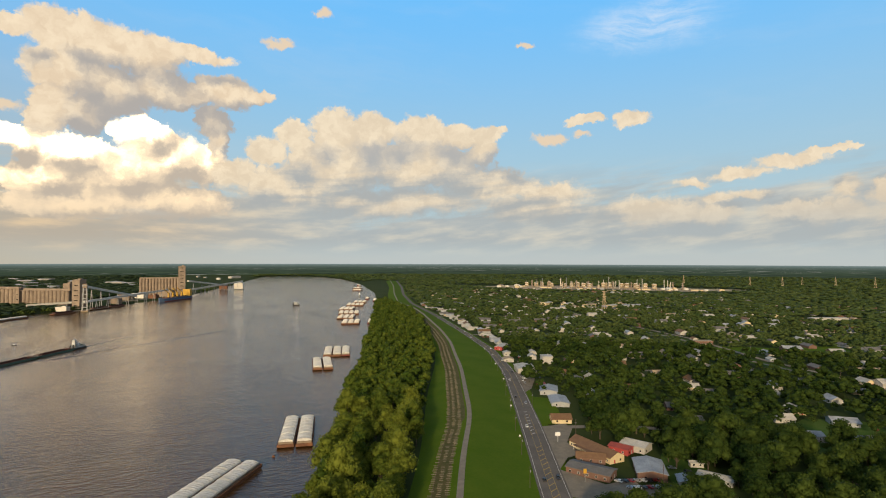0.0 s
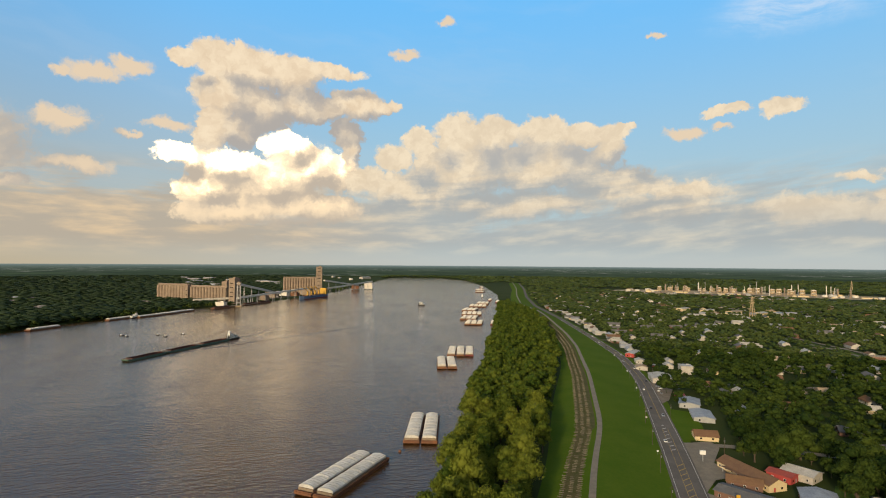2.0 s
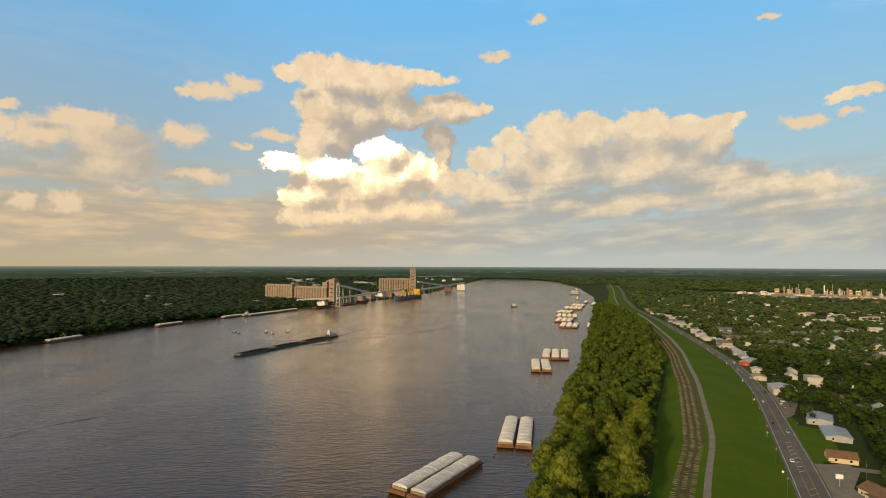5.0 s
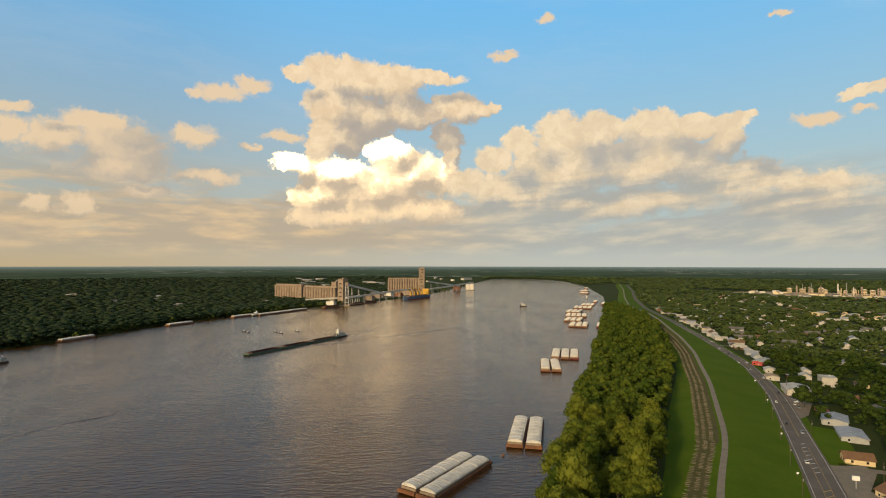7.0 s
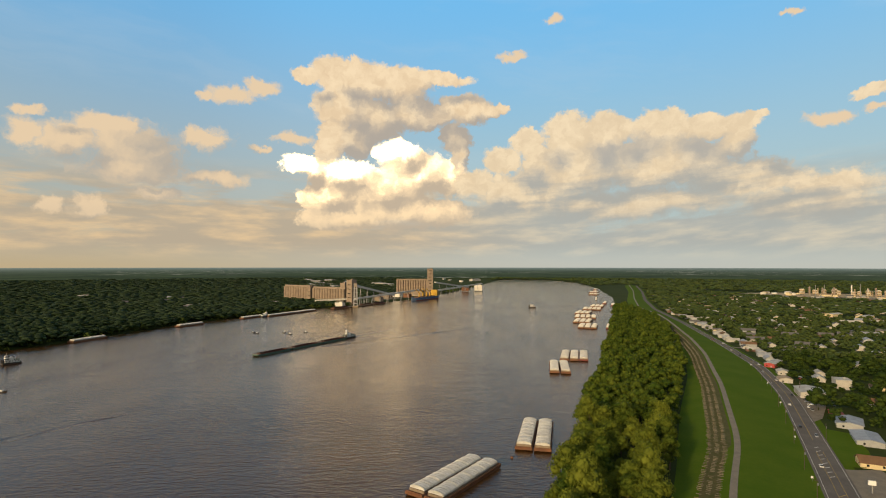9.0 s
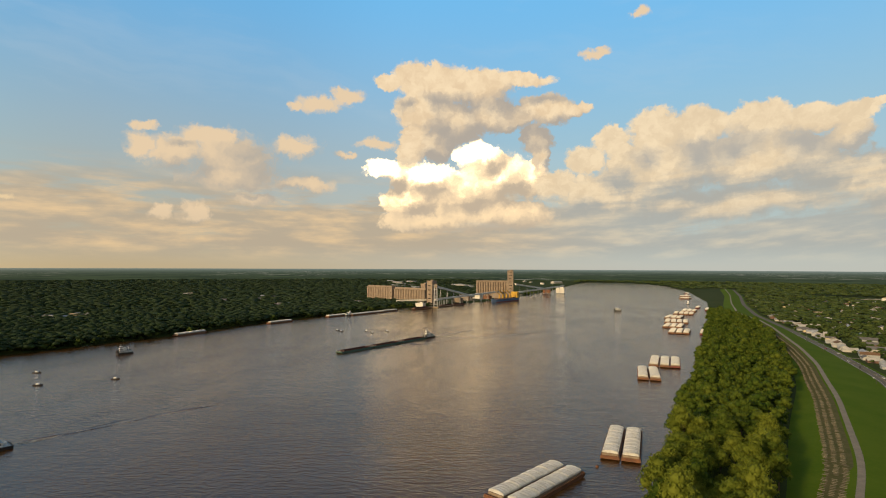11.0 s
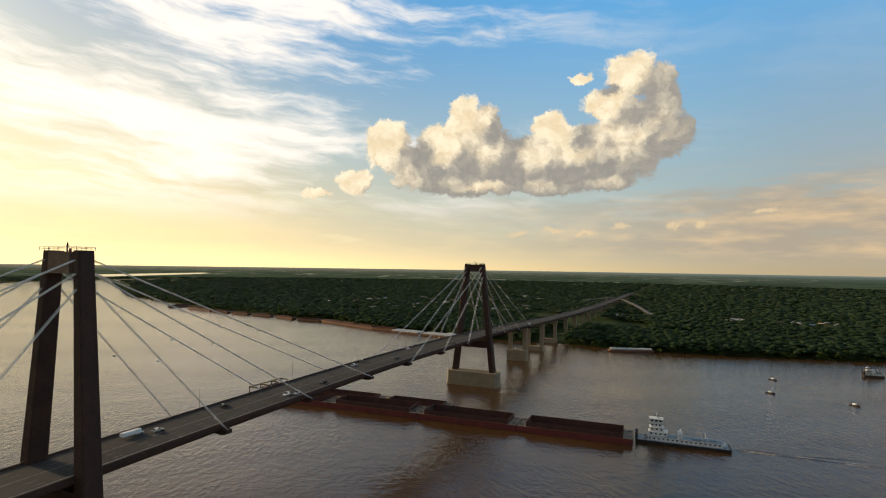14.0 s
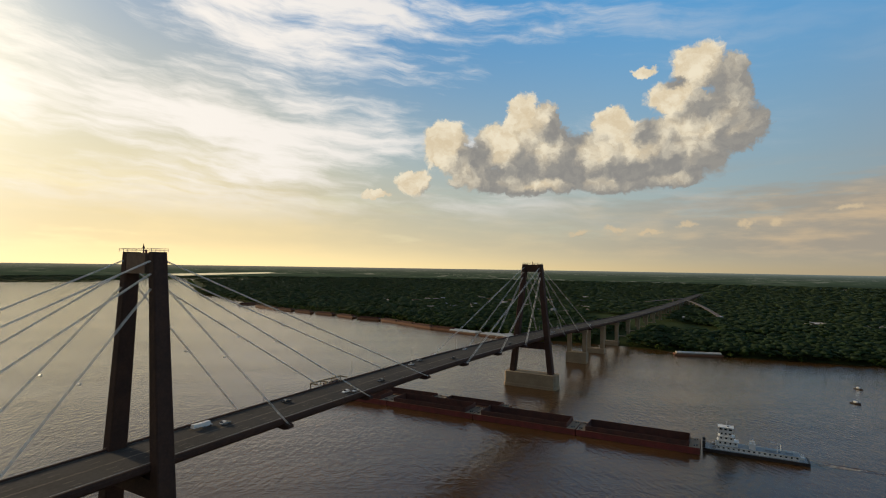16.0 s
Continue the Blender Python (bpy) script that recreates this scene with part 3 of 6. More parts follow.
PATH_X = [-122, 2, 102, 110, 135.5, 156.5, 173.5, 209, 242, 266, 305, 345, 374, 418, 447, 470, 576, 744, 985]
ROAD_Y = [-250, 0, 202, 286, 380, 463, 592, 764, 1041, 1345, 1700, 2206, 3000]
ROAD_X = [-65, 48, 147, 190, 237, 278, 329, 374, 440, 502, 605, 775, 1020]
ROAD_W = [17, 17, 17.5, 17.5, 16, 14.5, 12, 11, 10, 10, 10, 10, 10]


def smooth_line(y, ys, xs):
    """A rounded run through the given points."""
    return sum(np.interp(np.asarray(y, float) + d, ys, xs) for d in (-24, -12, 0, 12, 24)) / 5


def toe(y): return smooth_line(y, LV, TOE_X)
def path_x(y): return smooth_line(y, LV, PATH_X)
def road_x(y): return smooth_line(y, ROAD_Y, ROAD_X)
def road_w(y): return smooth_line(y, ROAD_Y, ROAD_W)


RUN = spaced([(-240, 1400, 10), (1400, 2900, 40)])


def levee_z(x, y):
    """The height of the levee's cross section."""
    t, p, r = toe(y), path_x(y), road_x(y)
    return np.where(x < p, np.interp((x - t) / (p - t), [0, 0.25, 1], [2.9, 4.0, 8.0]),
                                             np.interp((x - p) / (r - p), [0, 0.12, 0.85, 1.0], [8.0, 7.9, 4.2, 3.9]))


def strip(name, y, left, right, lift, mat, label, parent=None, kind="structure", cols=2, depth=0.0):
    """A ribbon that lies on the levee between two lines."""
    m = Mesh()
    rows = []
    for j, yy in enumerate(y):
        xs = np.linspace(left[j], right[j], cols)
        rows.append([(xx, yy, float(levee_z(xx, yy)) + lift) for xx in xs])
    m.loft(rows)
    ob = part(name, m, mat, parent, smooth=True)
    return tagged(ob, label, kind=kind)


lev = Mesh()
lev.loft([[(x, y, float(levee_z(x, y))) for x in
           [float(toe(y)) - 3] + [float(toe(y) + (path_x(y) - toe(y)) * k) for k in (0, .25, .6, .94, 1.0)] +
           [float(path_x(y) + (road_x(y) - path_x(y)) * k) for k in (.12, .4, .7, .85, 1.0)]] +
          [(float(road_x(y) + road_w(y)), y, 3.5), (float(road_x(y) + road_w(y)) + 7, y, 2.9)] for y in RUN])
part("levee", lev, GRASS, smooth=True)
tagged(bpy.data.objects["levee"], "mown green grass levee beside the river", kind="structure")
ry = spaced([(-240, 1400, 8), (1400, 2900, 40)])


rm = Mesh()
rm.loft([[(float(road_x(y)), y, 4.0), (float(road_x(y) + road_w(y) * 0.5), y, 4.15), (float(road_x(y) + road_w(y)), y, 4.0)] for y in ry])
road = part("road", rm, ASPHALT, smooth=True)
tagged(road, "worn grey asphalt highway at the levee's foot", kind="structure")
strip("footpath", RUN, path_x(RUN) - 1.9, path_x(RUN) + 1.9, 0.12, ASPHALT_OLD, "pale worn bicycle path on the levee", cols=3)
mat_y = spaced([(100, 1140, 9)])
jog = np.where(mat_y < 325, 2.0, 0.0)
strip("batture_track", mat_y, path_x(mat_y) - 17.5 + jog * 0.6, path_x(mat_y) - 3.5 - jog * 1.6, 0.06, BATTURE, "dark trampled strip with rows of bare slabs", cols=4)


# ---------------- cable-stayed bridge ----------------
T1, SPAN = Vector((-202.2, -27.7)), 373.0
U, P = Vector((-0.8365, 0.548)), Vector((0.548, 0.8365))


def bp(s, off, z):
    """A point of the bridge: metres along it from the first tower, across it, and its height."""
    q = T1 + U * s + P * off
    return (q.x, q.y, z)


DECK_S = [-1500, -1000, -700, -300, -100, 0, 186, 373, 450, 548, 712, 969, 1300, 1800, 2300]
DECK_Z = [6, 12, 24, 38, 44.0, 46.5, 49.2, 47.0, 44.8, 41.0, 35.5, 28.5, 22.5, 17.0, 13.0]


def deck_z(s):
    return float(sum(np.interp(s + d, DECK_S, DECK_Z) for d in (-60, -30, 0, 30, 60)) / 5)


BW = 13.0
bridge = thing("cable_stayed_bridge", "rust-brown steel cable-stayed bridge on concrete piers over a river", "bridge", pose(T1.x, T1.y, 0))
INV = Matrix.Translation((-T1.x, -T1.y, 0))


def bpart(name, mesh, mat, parent=None, label="", smooth=False):
    """A part of the bridge, given in world places."""
    ob = part(name, mesh, mat, parent or bridge, label, smooth)
    if parent is None:
        ob.matrix_parent_inverse = INV
    else:
        ob.matrix_parent_inverse = Matrix()
    return ob


def build_bridge():
    ss = list(np.arange(-1000, 2301, 12.5))
    g = Mesh()
    g.loft([[bp(s, o, deck_z(s) + dz) for o, dz in ((-BW, -0.25), (-BW, -1.5), (-9.5, -3.5 if -200 < s < 570 else -3.2), (9.5, -3.5 if -200 < s < 570 else -3.2), (BW, -1.5), (BW, -0.25))] for s in ss], close=True, caps=True)
    bpart("deck_girder", g, RUST_STEEL, label="dark rust-brown steel box girder")
    r = Mesh()
    r.loft([[bp(s, o, deck_z(s) + dz) for o, dz in ((-12.4, 0.0), (0, 0.12), (12.4, 0.0))] for s in ss])
    bpart("roadway", r, DECK, label="grey roadway with parapets")
    for side in (-1, 1):
        b = Mesh()
        b.loft([[bp(s, side * o, deck_z(s) + dz) for o, dz in ((12.35, 0.0), (12.45, 0.72), (12.75, 0.72), (13.0, -0.2))] for s in ss], close=True)
        bpart("parapet", b, RUST_STEEL)
        h = Mesh()
        h.loft([[bp(s, side * 12.6 + o, deck_z(s) + dz) for o, dz in ((-.05, 1.0), (.05, 1.0), (.05, 1.1), (-.05, 1.1))] for s in ss], close=True)
        bpart("rail", h, STEEL)
    for off in (-11.6, -.25, .25, 11.6):
        bpart("lane_line", Mesh().loft([[bp(q, off + o, deck_z(q) + 0.125) for o in (-.08, .08)] for q in ss]), ASPHALT_OLD)
    for off in (-8.0, -4.4, 4.4, 8.0):
        for s in np.arange(-60, 400, 12.0):
            bpart("lane_dash", Mesh().loft([[bp(q, off + o, deck_z(q) + 0.13) for o in (-.09, .09)] for q in (s, s + 3.2)]), ASPHALT_OLD)

    # towers
    for s0 in (0.0, SPAN):
        tow = bpart("tower", Mesh().add([bp(s0 + a, b, 115.2) for a, b in ((-.3, -.3), (.3, -.3), (.3, .3), (-.3, .3))] + [bp(s0, 0, 117.0)],
                                        [(0, 1, 4), (1, 2, 4), (2, 3, 4), (3, 0, 4)]), RUST_STEEL, label="dark rust-brown A-shaped steel tower")
        tow.name = "tower"

        def tp(name, m, mat, label=""):
            ob = part(name, m, mat, tow, label)
            ob.matrix_parent_inverse = Matrix()
            return ob
        base = 13.0 if s0 else 11.0
        for side in (-1, 1):
            leg = Mesh()
            rows = []
            for z in np.linspace(base, 114.0, 8):
                k = (z - base) / (114.0 - base)
                c = side * (18.6 - 11.3 * k) if s0 else side * (16.6 - 9.2 * k) + 0.7
                w, d = (2.55 - 0.45 * k, 3.4 - 0.5 * k) if s0 else (2.7 - 1.15 * k, 3.4 - 0.9 * k)
                ch = 0.45
                rows.append([bp(s0 + a, c + b, z) for a, b in ((-d + ch, -w), (d - ch, -w), (d, -w + ch), (d, w - ch), (d - ch, w), (-d + ch, w), (-d, w - ch), (-d, -w + ch))])
            leg.loft(rows, close=True, caps=True)
            tp("tower_leg", leg, RUST_STEEL)
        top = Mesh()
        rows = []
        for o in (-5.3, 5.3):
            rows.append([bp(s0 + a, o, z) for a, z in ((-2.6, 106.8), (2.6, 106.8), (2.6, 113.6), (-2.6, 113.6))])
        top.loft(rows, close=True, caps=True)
        # the near tower's beam is the same steel, with sunlight put into its colour
        tp("top_beam", top, RUST_STEEL if s0 else material("lit_weathering_steel", (0.22, 0.14, 0.09), (0.15, 0.09, 0.06), 0.7, scale=0.3), "brown steel cross beam")
        low = Mesh()
        low.loft([[bp(s0 + a, o, z) for a, z in ((-2.7, 35.5), (2.7, 35.5), (2.7, 41.5), (-2.7, 41.5))] for o in (-15, 15)], close=True, caps=True)
        tp("deck_beam", low, RUST_STEEL)
        rail = Mesh()
        cor = [bp(s0 + a, b, 114.0) for a, b in ((-2.9, -9.2), (2.9, -9.2), (2.9, 9.2), (-2.9, 9.2))]
        for a, b in zip(cor, cor[1:] + cor[:1]):
            a, b = Vector(a), Vector(b)
            rail.beam(a + Vector((0, 0, 1.1)), b + Vector((0, 0, 1.1)), .1, .1)
            rail.beam(a + Vector((0, 0, .6)), b + Vector((0, 0, .6)), .08, .08)
            for k in np.linspace(0, 1, 5)[:-1]:
                q = a.lerp(b, k)
                rail.beam(q, q + Vector((0, 0, 1.1)), .1, .1)
        tp("guard_rail", rail, STEEL)
        mast = Mesh().rod(bp(s0, 0, 113.6), bp(s0, 0, 115.6), .35, .2).rod(bp(s0, 1.5, 113.6), bp(s0, 1.5, 114.7), .4)
        tp("beacon", mast, HULL_RED)
        pier = Mesh()
        for a, b, z0, z1 in ((8.0, 25.5, -3, 2.4), (7.4, 24.8, 2.4, base)):
            pier.loft([[bp(s0 + i * a, j * b, z) for i, j in ((-1, -.93), (-.7, -1), (.7, -1), (1, -.93), (1, .93), (.7, 1), (-.7, 1), (-1, .93))] for z in (z0, z1)], close=True, caps=True)
        bpart("tower_pier", pier, CONCRETE, label="tan stained concrete tower pier")

        # cables in two planes
        for way in (-1, 1):
            for dist, zt in ((54.0, 102.0), (107.0, 106.8), (162.0, 111.0)):
                for side in (-1, 1):
                    s1 = s0 + way * dist
                    k = (zt - base) / (114.0 - base)
                    ot = side * (18.6 - 11.3 * k) if s0 else side * (16.6 - 9.2 * k) + 0.7
                    c = Mesh()
                    for e, f in ((-.60, -.1), (-.36, .1), (.36, .1), (.60, -.1)):
                        c.rod(bp(s0 + way * 2.8, ot + e, zt + f), bp(s1, side * 14.5 + e, deck_z(s1) - 1.9 + f), 0.085, n=5, caps=False)
                    bpart("stay_cable", c, CABLE, label="pale sheathed stay cable")
                    for k2 in (.45, .9):
                        a, b = Vector(bp(s0, ot, zt)), Vector(bp(s1, side * 14.5, deck_z(s1) - 1.9))
                        q = a.lerp(b, k2)
                        bpart("cable_clamp", Mesh().beam(q - (b - a).normalized() * .35, q + (b - a).normalized() * .3, 1.2, .5), CABLE)
                    an = Mesh()
                    z = deck_z(s1)
                    an.loft([[bp(s1 + a * 1.5, side * o, z + d) for o, d in ((9.5, -3.6), (13.2, -3.9), (15.6, -3.2), (15.6, -2.0), (13.0, -1.2), (9.5, -1.2))] for a in (-1, 1)], close=True, caps=True)
                    bpart("cable_anchor", an, RUST_STEEL)
    # bents of the approaches
    for s in list(np.arange(525, 2200, 87.0)) + [-155, -300, -390, -480]:
        z = deck_z(s) - 3.2
        if z < 4:
            continue
        bent = bpart("approach_pier", Mesh().box(bp(s, 0, -4), (11, 24, 16.5 if 500 < s < 560 else 10.0), math.degrees(math.atan2(U.y, U.x))) if s < 760 and s > 0
                     else Mesh().box(bp(s, 0, -2), (6, 24, 6), math.degrees(math.atan2(U.y, U.x))), CONCRETE, label="tan concrete bent with two columns")
        yaw = math.degrees(math.atan2(U.y, U.x))
        for side in (-1, 1):
            col = Mesh().box(bp(s, side * 9.0, 2), (4.6, 4.6, z - 2), yaw)
            part("column", col, CONCRETE, bent)
        part("cap_beam", Mesh().box(bp(s, 0, z - 3.6), (5.0, 24.5, 3.6), yaw), CONCRETE, bent)
    # lamp posts on the far parapet and the median
    for s in np.arange(-240, 560, 61.0):
        post = Mesh().rod(bp(s, -12.9, deck_z(s)), bp(s, -12.9, deck_z(s) + 9.0), .12, .08).rod(bp(s, -12.9, deck_z(s) + 8.9), bp(s, -11.3, deck_z(s) + 9.2), .07)
        bpart("lamp_post", post, STEEL)
    # maintenance platform hung outside the far parapet
    pl = bpart("maintenance_platform", Mesh().box(bp(112, -16.2, deck_z(112) - 2.2), (24, 4.6, .5), math.degrees(math.atan2(U.y, U.x))), CONCRETE, label="hanging work platform at the deck edge")
    for a in (-11.5, -4, 4, 11.5):
        part("platform_frame", Mesh().beam(bp(112 + a, -18.3, deck_z(112) - 2), bp(112 + a, -18.3, deck_z(112) + 1.6), .5, .5).beam(bp(112 + a, -18.3, deck_z(112) + 1.4), bp(112 + a, -13.6, deck_z(112) + 1.4), .5, .6), CONCRETE, pl)
    part("platform_beam", Mesh().beam(bp(100, -18.3, deck_z(112) + 1.5), bp(124, -18.3, deck_z(112) + 1.5), .5, .7), CONCRETE, pl)
    # ramps that leave the far end to both sides
    for side, turn in ((1, 1), (-1, -1)):
        rows, und = [], []
        c = np.linspace(0, 1, 26)
        for k in c:
            s = 1675 - 608 * k if side > 0 else 1800 - 255 * k
            o = 10 + 135 * k ** .8 if side > 0 else -10 - 122 * k ** .7
            z = deck_z(s + 600 * k) * (1 - k) + 8.5 * k
            q = Vector(bp(s, o, z))
            rows.append(q)
        m, posts = Mesh(), []
        left, right = [], []
        for i, q in enumerate(rows):
            d = (rows[min(i + 1, 25)] - rows[max(i - 1, 0)]).normalized()
            w = Vector((-d.y, d.x, 0)) * 5
            left.append(q - w), right.append(q + w)
        m.loft([[a, b, b + Vector((0, 0, 1.2)), a + Vector((0, 0, 1.2))] for a, b in zip(left, right)], close=True, caps=True)
        rp = bpart("ramp", m, ASPHALT, label="curving concrete ramp on bents")
        for q in rows[1:-1:2]:
            part("ramp_post", Mesh().box((q.x, q.y, 0), (1.8, 6, q.z), 20), CONCRETE, rp)


build_bridge()
for ob in bridge.children_recursive:
    if ob.parent is not bridge:
        ob.matrix_parent_inverse = Matrix()


# ---------------- vessels ----------------
def place(ob, x, y, z, heading):
    """Puts a thing, built along its own +y, so that it points to the heading: degrees to the left of world +y."""
    ob.matrix_world = pose(x, y, z, 0, 0, heading)
    return ob


def hull_mesh(length, width, depth, draft, rake=6.0, ends=(1, 1)):
    """A barge's hull along +y, with raked ends."""
    m = Mesh()
    h, w = length / 2, width / 2
    rows = []
    for y, low in ((-h, 1.0 if ends[0] else 0), (-h + rake, 0), (h - rake, 0), (h, 1.0 if ends[1] else 0)):
        zb = -draft + low * (draft + depth - 1.2)
        rows.append([(-w, y, zb), (w, y, zb), (w, y, depth), (-w, y, depth)])
    return m.loft(rows, close=True, caps=True)


def covered_barge(hull_mat, label, group):
    b = thing("covered_barge", label, "barge", group=group)
    part("hull", hull_mesh(59.4, 10.6, 1.9, 1.2), hull_mat, b)
    part("coaming", Mesh().box((0, 0, 1.9), (8.9, 54.6, 1.3)), DECK_TAN, b)
    for y in (-29.0, 29.0):
        part("headlog", Mesh().box((0, y, 1.88), (10.4, .7, .55)), hull_mat, b)
    lid = Mesh()
    prof = [(-4.6, 0), (-4.35, .75), (-3.0, 1.3), (-1.0, 1.62), (1.0, 1.62), (3.0, 1.3), (4.35, .75), (4.6, 0)]
    for y0, y1, up in ((-3.1, 3.1, 0.0), (-3.05, -2.6, .16), (-1.1, -.8, .10), (.8, 1.1, .10), (2.6, 3.05, .16)):
        lid.loft([[(x * (1 + up * .04), y, z + up) for x, z in prof] for y in (y0, y1)], caps=True)
    lid_data = lid.data("cover", COVER_WHITE)
    for i in range(8):
        y = -23.8 + i * 6.8
        c = part("cover", lid_data, COVER_WHITE, b)
        c.location = (0, y, 3.2 if i % 2 else 3.32)
    for x in (-4.9, 4.9):
        for y in (-27, 27):
            part("bitt", Mesh().rod((x * .93, y, 1.9), (x * .93, y, 2.7), .25), hull_mat, b)
    return b


def open_barge(length, width, hull_mat, label, group, hull=3.4, wall=2.4, rake=1.0):
    """A hopper barge: raked hull, open hold with high walls, end decks."""
    b = thing("open_barge", label, "barge", group=group)
    h, w = length / 2, width / 2
    m = Mesh()
    rows = []
    for y, low in ((-h, rake), (-h + 5, 0), (h - 5, 0), (h, rake)):
        zb = -.8 + low * (hull - .6)
        rows.append([(-w, y, hull), (-w, y, zb), (w, y, zb), (w, y, hull)])
    m.loft(rows, close=False)
    m.add([rows[0][i] for i in range(4)], [(0, 1, 2, 3)]), m.add([rows[3][i] for i in range(4)], [(3, 2, 1, 0)])
    part("hull", m, hull_mat, b)
    iw, il = w - 1.1, h - 6.0
    for sx in (-1, 1):
        part("side_deck", Mesh().box((sx * (w - .55), 0, hull - .05), (1.1, 2 * il, .1)), HULL_RUST, b)
        part("hold_wall", Mesh().box((sx * iw, 0, .2), (.3, 2 * il, hull + wall - .2)), HOLD, b)
    for sy in (-1, 1):
        part("hold_end", Mesh().box((0, sy * il, .2), (2 * iw, .3, hull + wall - .2)), HOLD, b)
        part("end_deck", Mesh().box((0, sy * (il + 3.0), hull - .05), (width, 6.0, .12)), DECK_TAN, b, "worn tan end deck")
        for x in (-w * .6, w * .6):
            part("bitt", Mesh().rod((x, sy * (h - 1.6), hull), (x, sy * (h - 1.6), hull + 1), .3).box((x, sy * (h - 3.0), hull + .07), (1.2, .8, .5)), HULL_BLACK, b)
    part("hold_floor", Mesh().box((0, 0, .1), (2 * iw, 2 * il, .1)), HOLD, b, "dark rusty empty hold")
    return b


def towboat(length=42.0, width=12.0, decks=4, label="", group="", deck_mat=None):
    """A river towboat, bow to +y, its wheelhouse forward."""
    b = thing("towboat", label, "towboat", group=group)
    L, w = length / 2, width / 2
    h = Mesh()
    rows = []
    for y, k in ((-L, .86), (-L + 3, 1), (L - 4, 1), (L, .9)):
        rows.append([(-w * k * .9, y, -1.2), (w * k * .9, y, -1.2), (w * k, y, 1.9), (-w * k, y, 1.9)])
    part("hull", h.loft(rows, close=True, caps=True), HULL_BLACK, b, "black hull")
    part("main_deck", Mesh().box((0, 0, 1.9), (width * .92, length * .96, .12)), deck_mat or DECK_BLUE, b)
    part("push_knee", Mesh().box((-w * .5, L - .4, 1.2), (1.6, 1.6, 4.6)).box((w * .5, L - .4, 1.2), (1.6, 1.6, 4.6)), HULL_BLACK, b)
    sizes = [(.70, .78, -.02, 2.2), (.50, .20, .255, 2.6), (.42, .15, .27, 2.5), (.37, .12, .275, 2.4), (.42, .14, .275, 2.6)][:decks]
    z = 2.0
    for i, (kw, kl, ky, hh) in enumerate(sizes):
        d = part("deckhouse", Mesh().box((0, length * ky, z), (width * kw, length * kl, hh), taper=.985).box((0, length * ky, z + hh), (width * kw + .9, length * kl + .9, .18)), WHITE, b)
        n = max(3, int(length * kl / 2.6))
        for s in (-1, 1):
            for k in range(n):
                y = length * ky - length * kl / 2 + (k + .5) * length * kl / n
                part("window", Mesh().box((s * (width * kw / 2 - .02), y, z + hh * .42), (.12, 1.0 if i < decks - 1 else 1.7, hh * .38)), GLASS, d)
        for k in range(4):
            part("window", Mesh().box(((k - 1.5) * width * kw / 4.4, length * ky + length * kl / 2 - .02, z + hh * .42), (width * kw / 6, .12, hh * .4)), GLASS, d)
        if i == 0:
            part("boat_deck", Mesh().box((0, length * ky, z + hh + .184), (width * kw + .6, length * kl + .6, .08)), deck_mat or DECK_BLUE, d, "blue-grey deck")
        z += hh + .18
    part("mast", Mesh().rod((0, length * .27, z), (0, length * .27, z + 3.4), .13, .07).beam((-1.6, length * .27, z + 2.2), (1.6, length * .27, z + 2.2), .12, .12).box((0, length * .25, z), (1.8, 1.2, .6)), STEEL, b)
    for s in (-1, 1):
        part("funnel", Mesh().box((s * width * .2, length * .02, 4.4), (1.8, 3.4, 3.2), taper=.85).rod((s * width * .2, length * .02, 7.5), (s * width * .2, length * .01, 8.7), .4).box((0, length * .02 - s * 1.1, 6.4), (width * .36, .5, .5)), WHITE, b)
        part("winch", Mesh().box((s * w * .55, L - 6, 2.0), (1.8, 2.2, 1.2)).rod((s * w * .55 - .8, L - 6, 2.9), (s * w * .55 + .8, L - 6, 2.9), .6), STEEL, b)
        rl = Mesh()
        for zz in (2.6, 3.1):
            rl.beam((s * w * .9, -L + 2, zz), (s * w * .9, L - 3, zz), .07, .07)
        for y in np.linspace(-L + 2, L - 3, 14):
            rl.beam((s * w * .9, y, 2.0), (s * w * .9, y, 3.1), .07, .07)
        part("railing", rl, WHITE, b)
    part("engine_house", Mesh().box((0, -length * .17, 4.4), (width * .36, length * .14, .8)).box((0, -length * .32, 4.4), (width * .3, length * .07, .9)), deck_mat or DECK_BLUE, b)
    part("stern_winch", Mesh().box((0, -L + 4, 2.0), (3.0, 3.2, 1.3)), WHITE, b)
    part("vent_post", Mesh().rod((-width * .2, -L * .42, 4.4), (-width * .2, -L * .42, 8.4), .2), WHITE, b)
    part("davit", Mesh().rod((width * .2, -L * .5, 4.4), (width * .2, -L * .5, 8.0), .2).rod((width * .2, -L * .5, 8.0), (width * .1, -L * .3, 9.0), .16), WHITE, b)
    return b


def small_boat(label, length=7.0):
    b = thing("workboat", label, "boat", group="small boats on the river")
    m = Mesh()
    h, w = length / 2, length * .19
    m.loft([[(-w * k, y, -.2), (w * k, y, -.2), (w * k * 1.1, y, .9 + up), (-w * k * 1.1, y, .9 + up)] for y, k, up in ((-h, .9, 0), (0, 1, 0), (h * .6, .75, .25), (h, .12, .5))], close=True, caps=True)
    part("hull", m, HULL_BLACK, b)
    part("cabin", Mesh().box((0, -h * .1, .9), (w * 1.3, length * .34, 1.1), taper=.85), WHITE, b)
    return b


# moored grain barges along the near bank
GB = "moored grain barges"
B1 = covered_barge(HULL_RUST, "covered grain barge with white lids and a rusty hull", GB)
W = 11.15


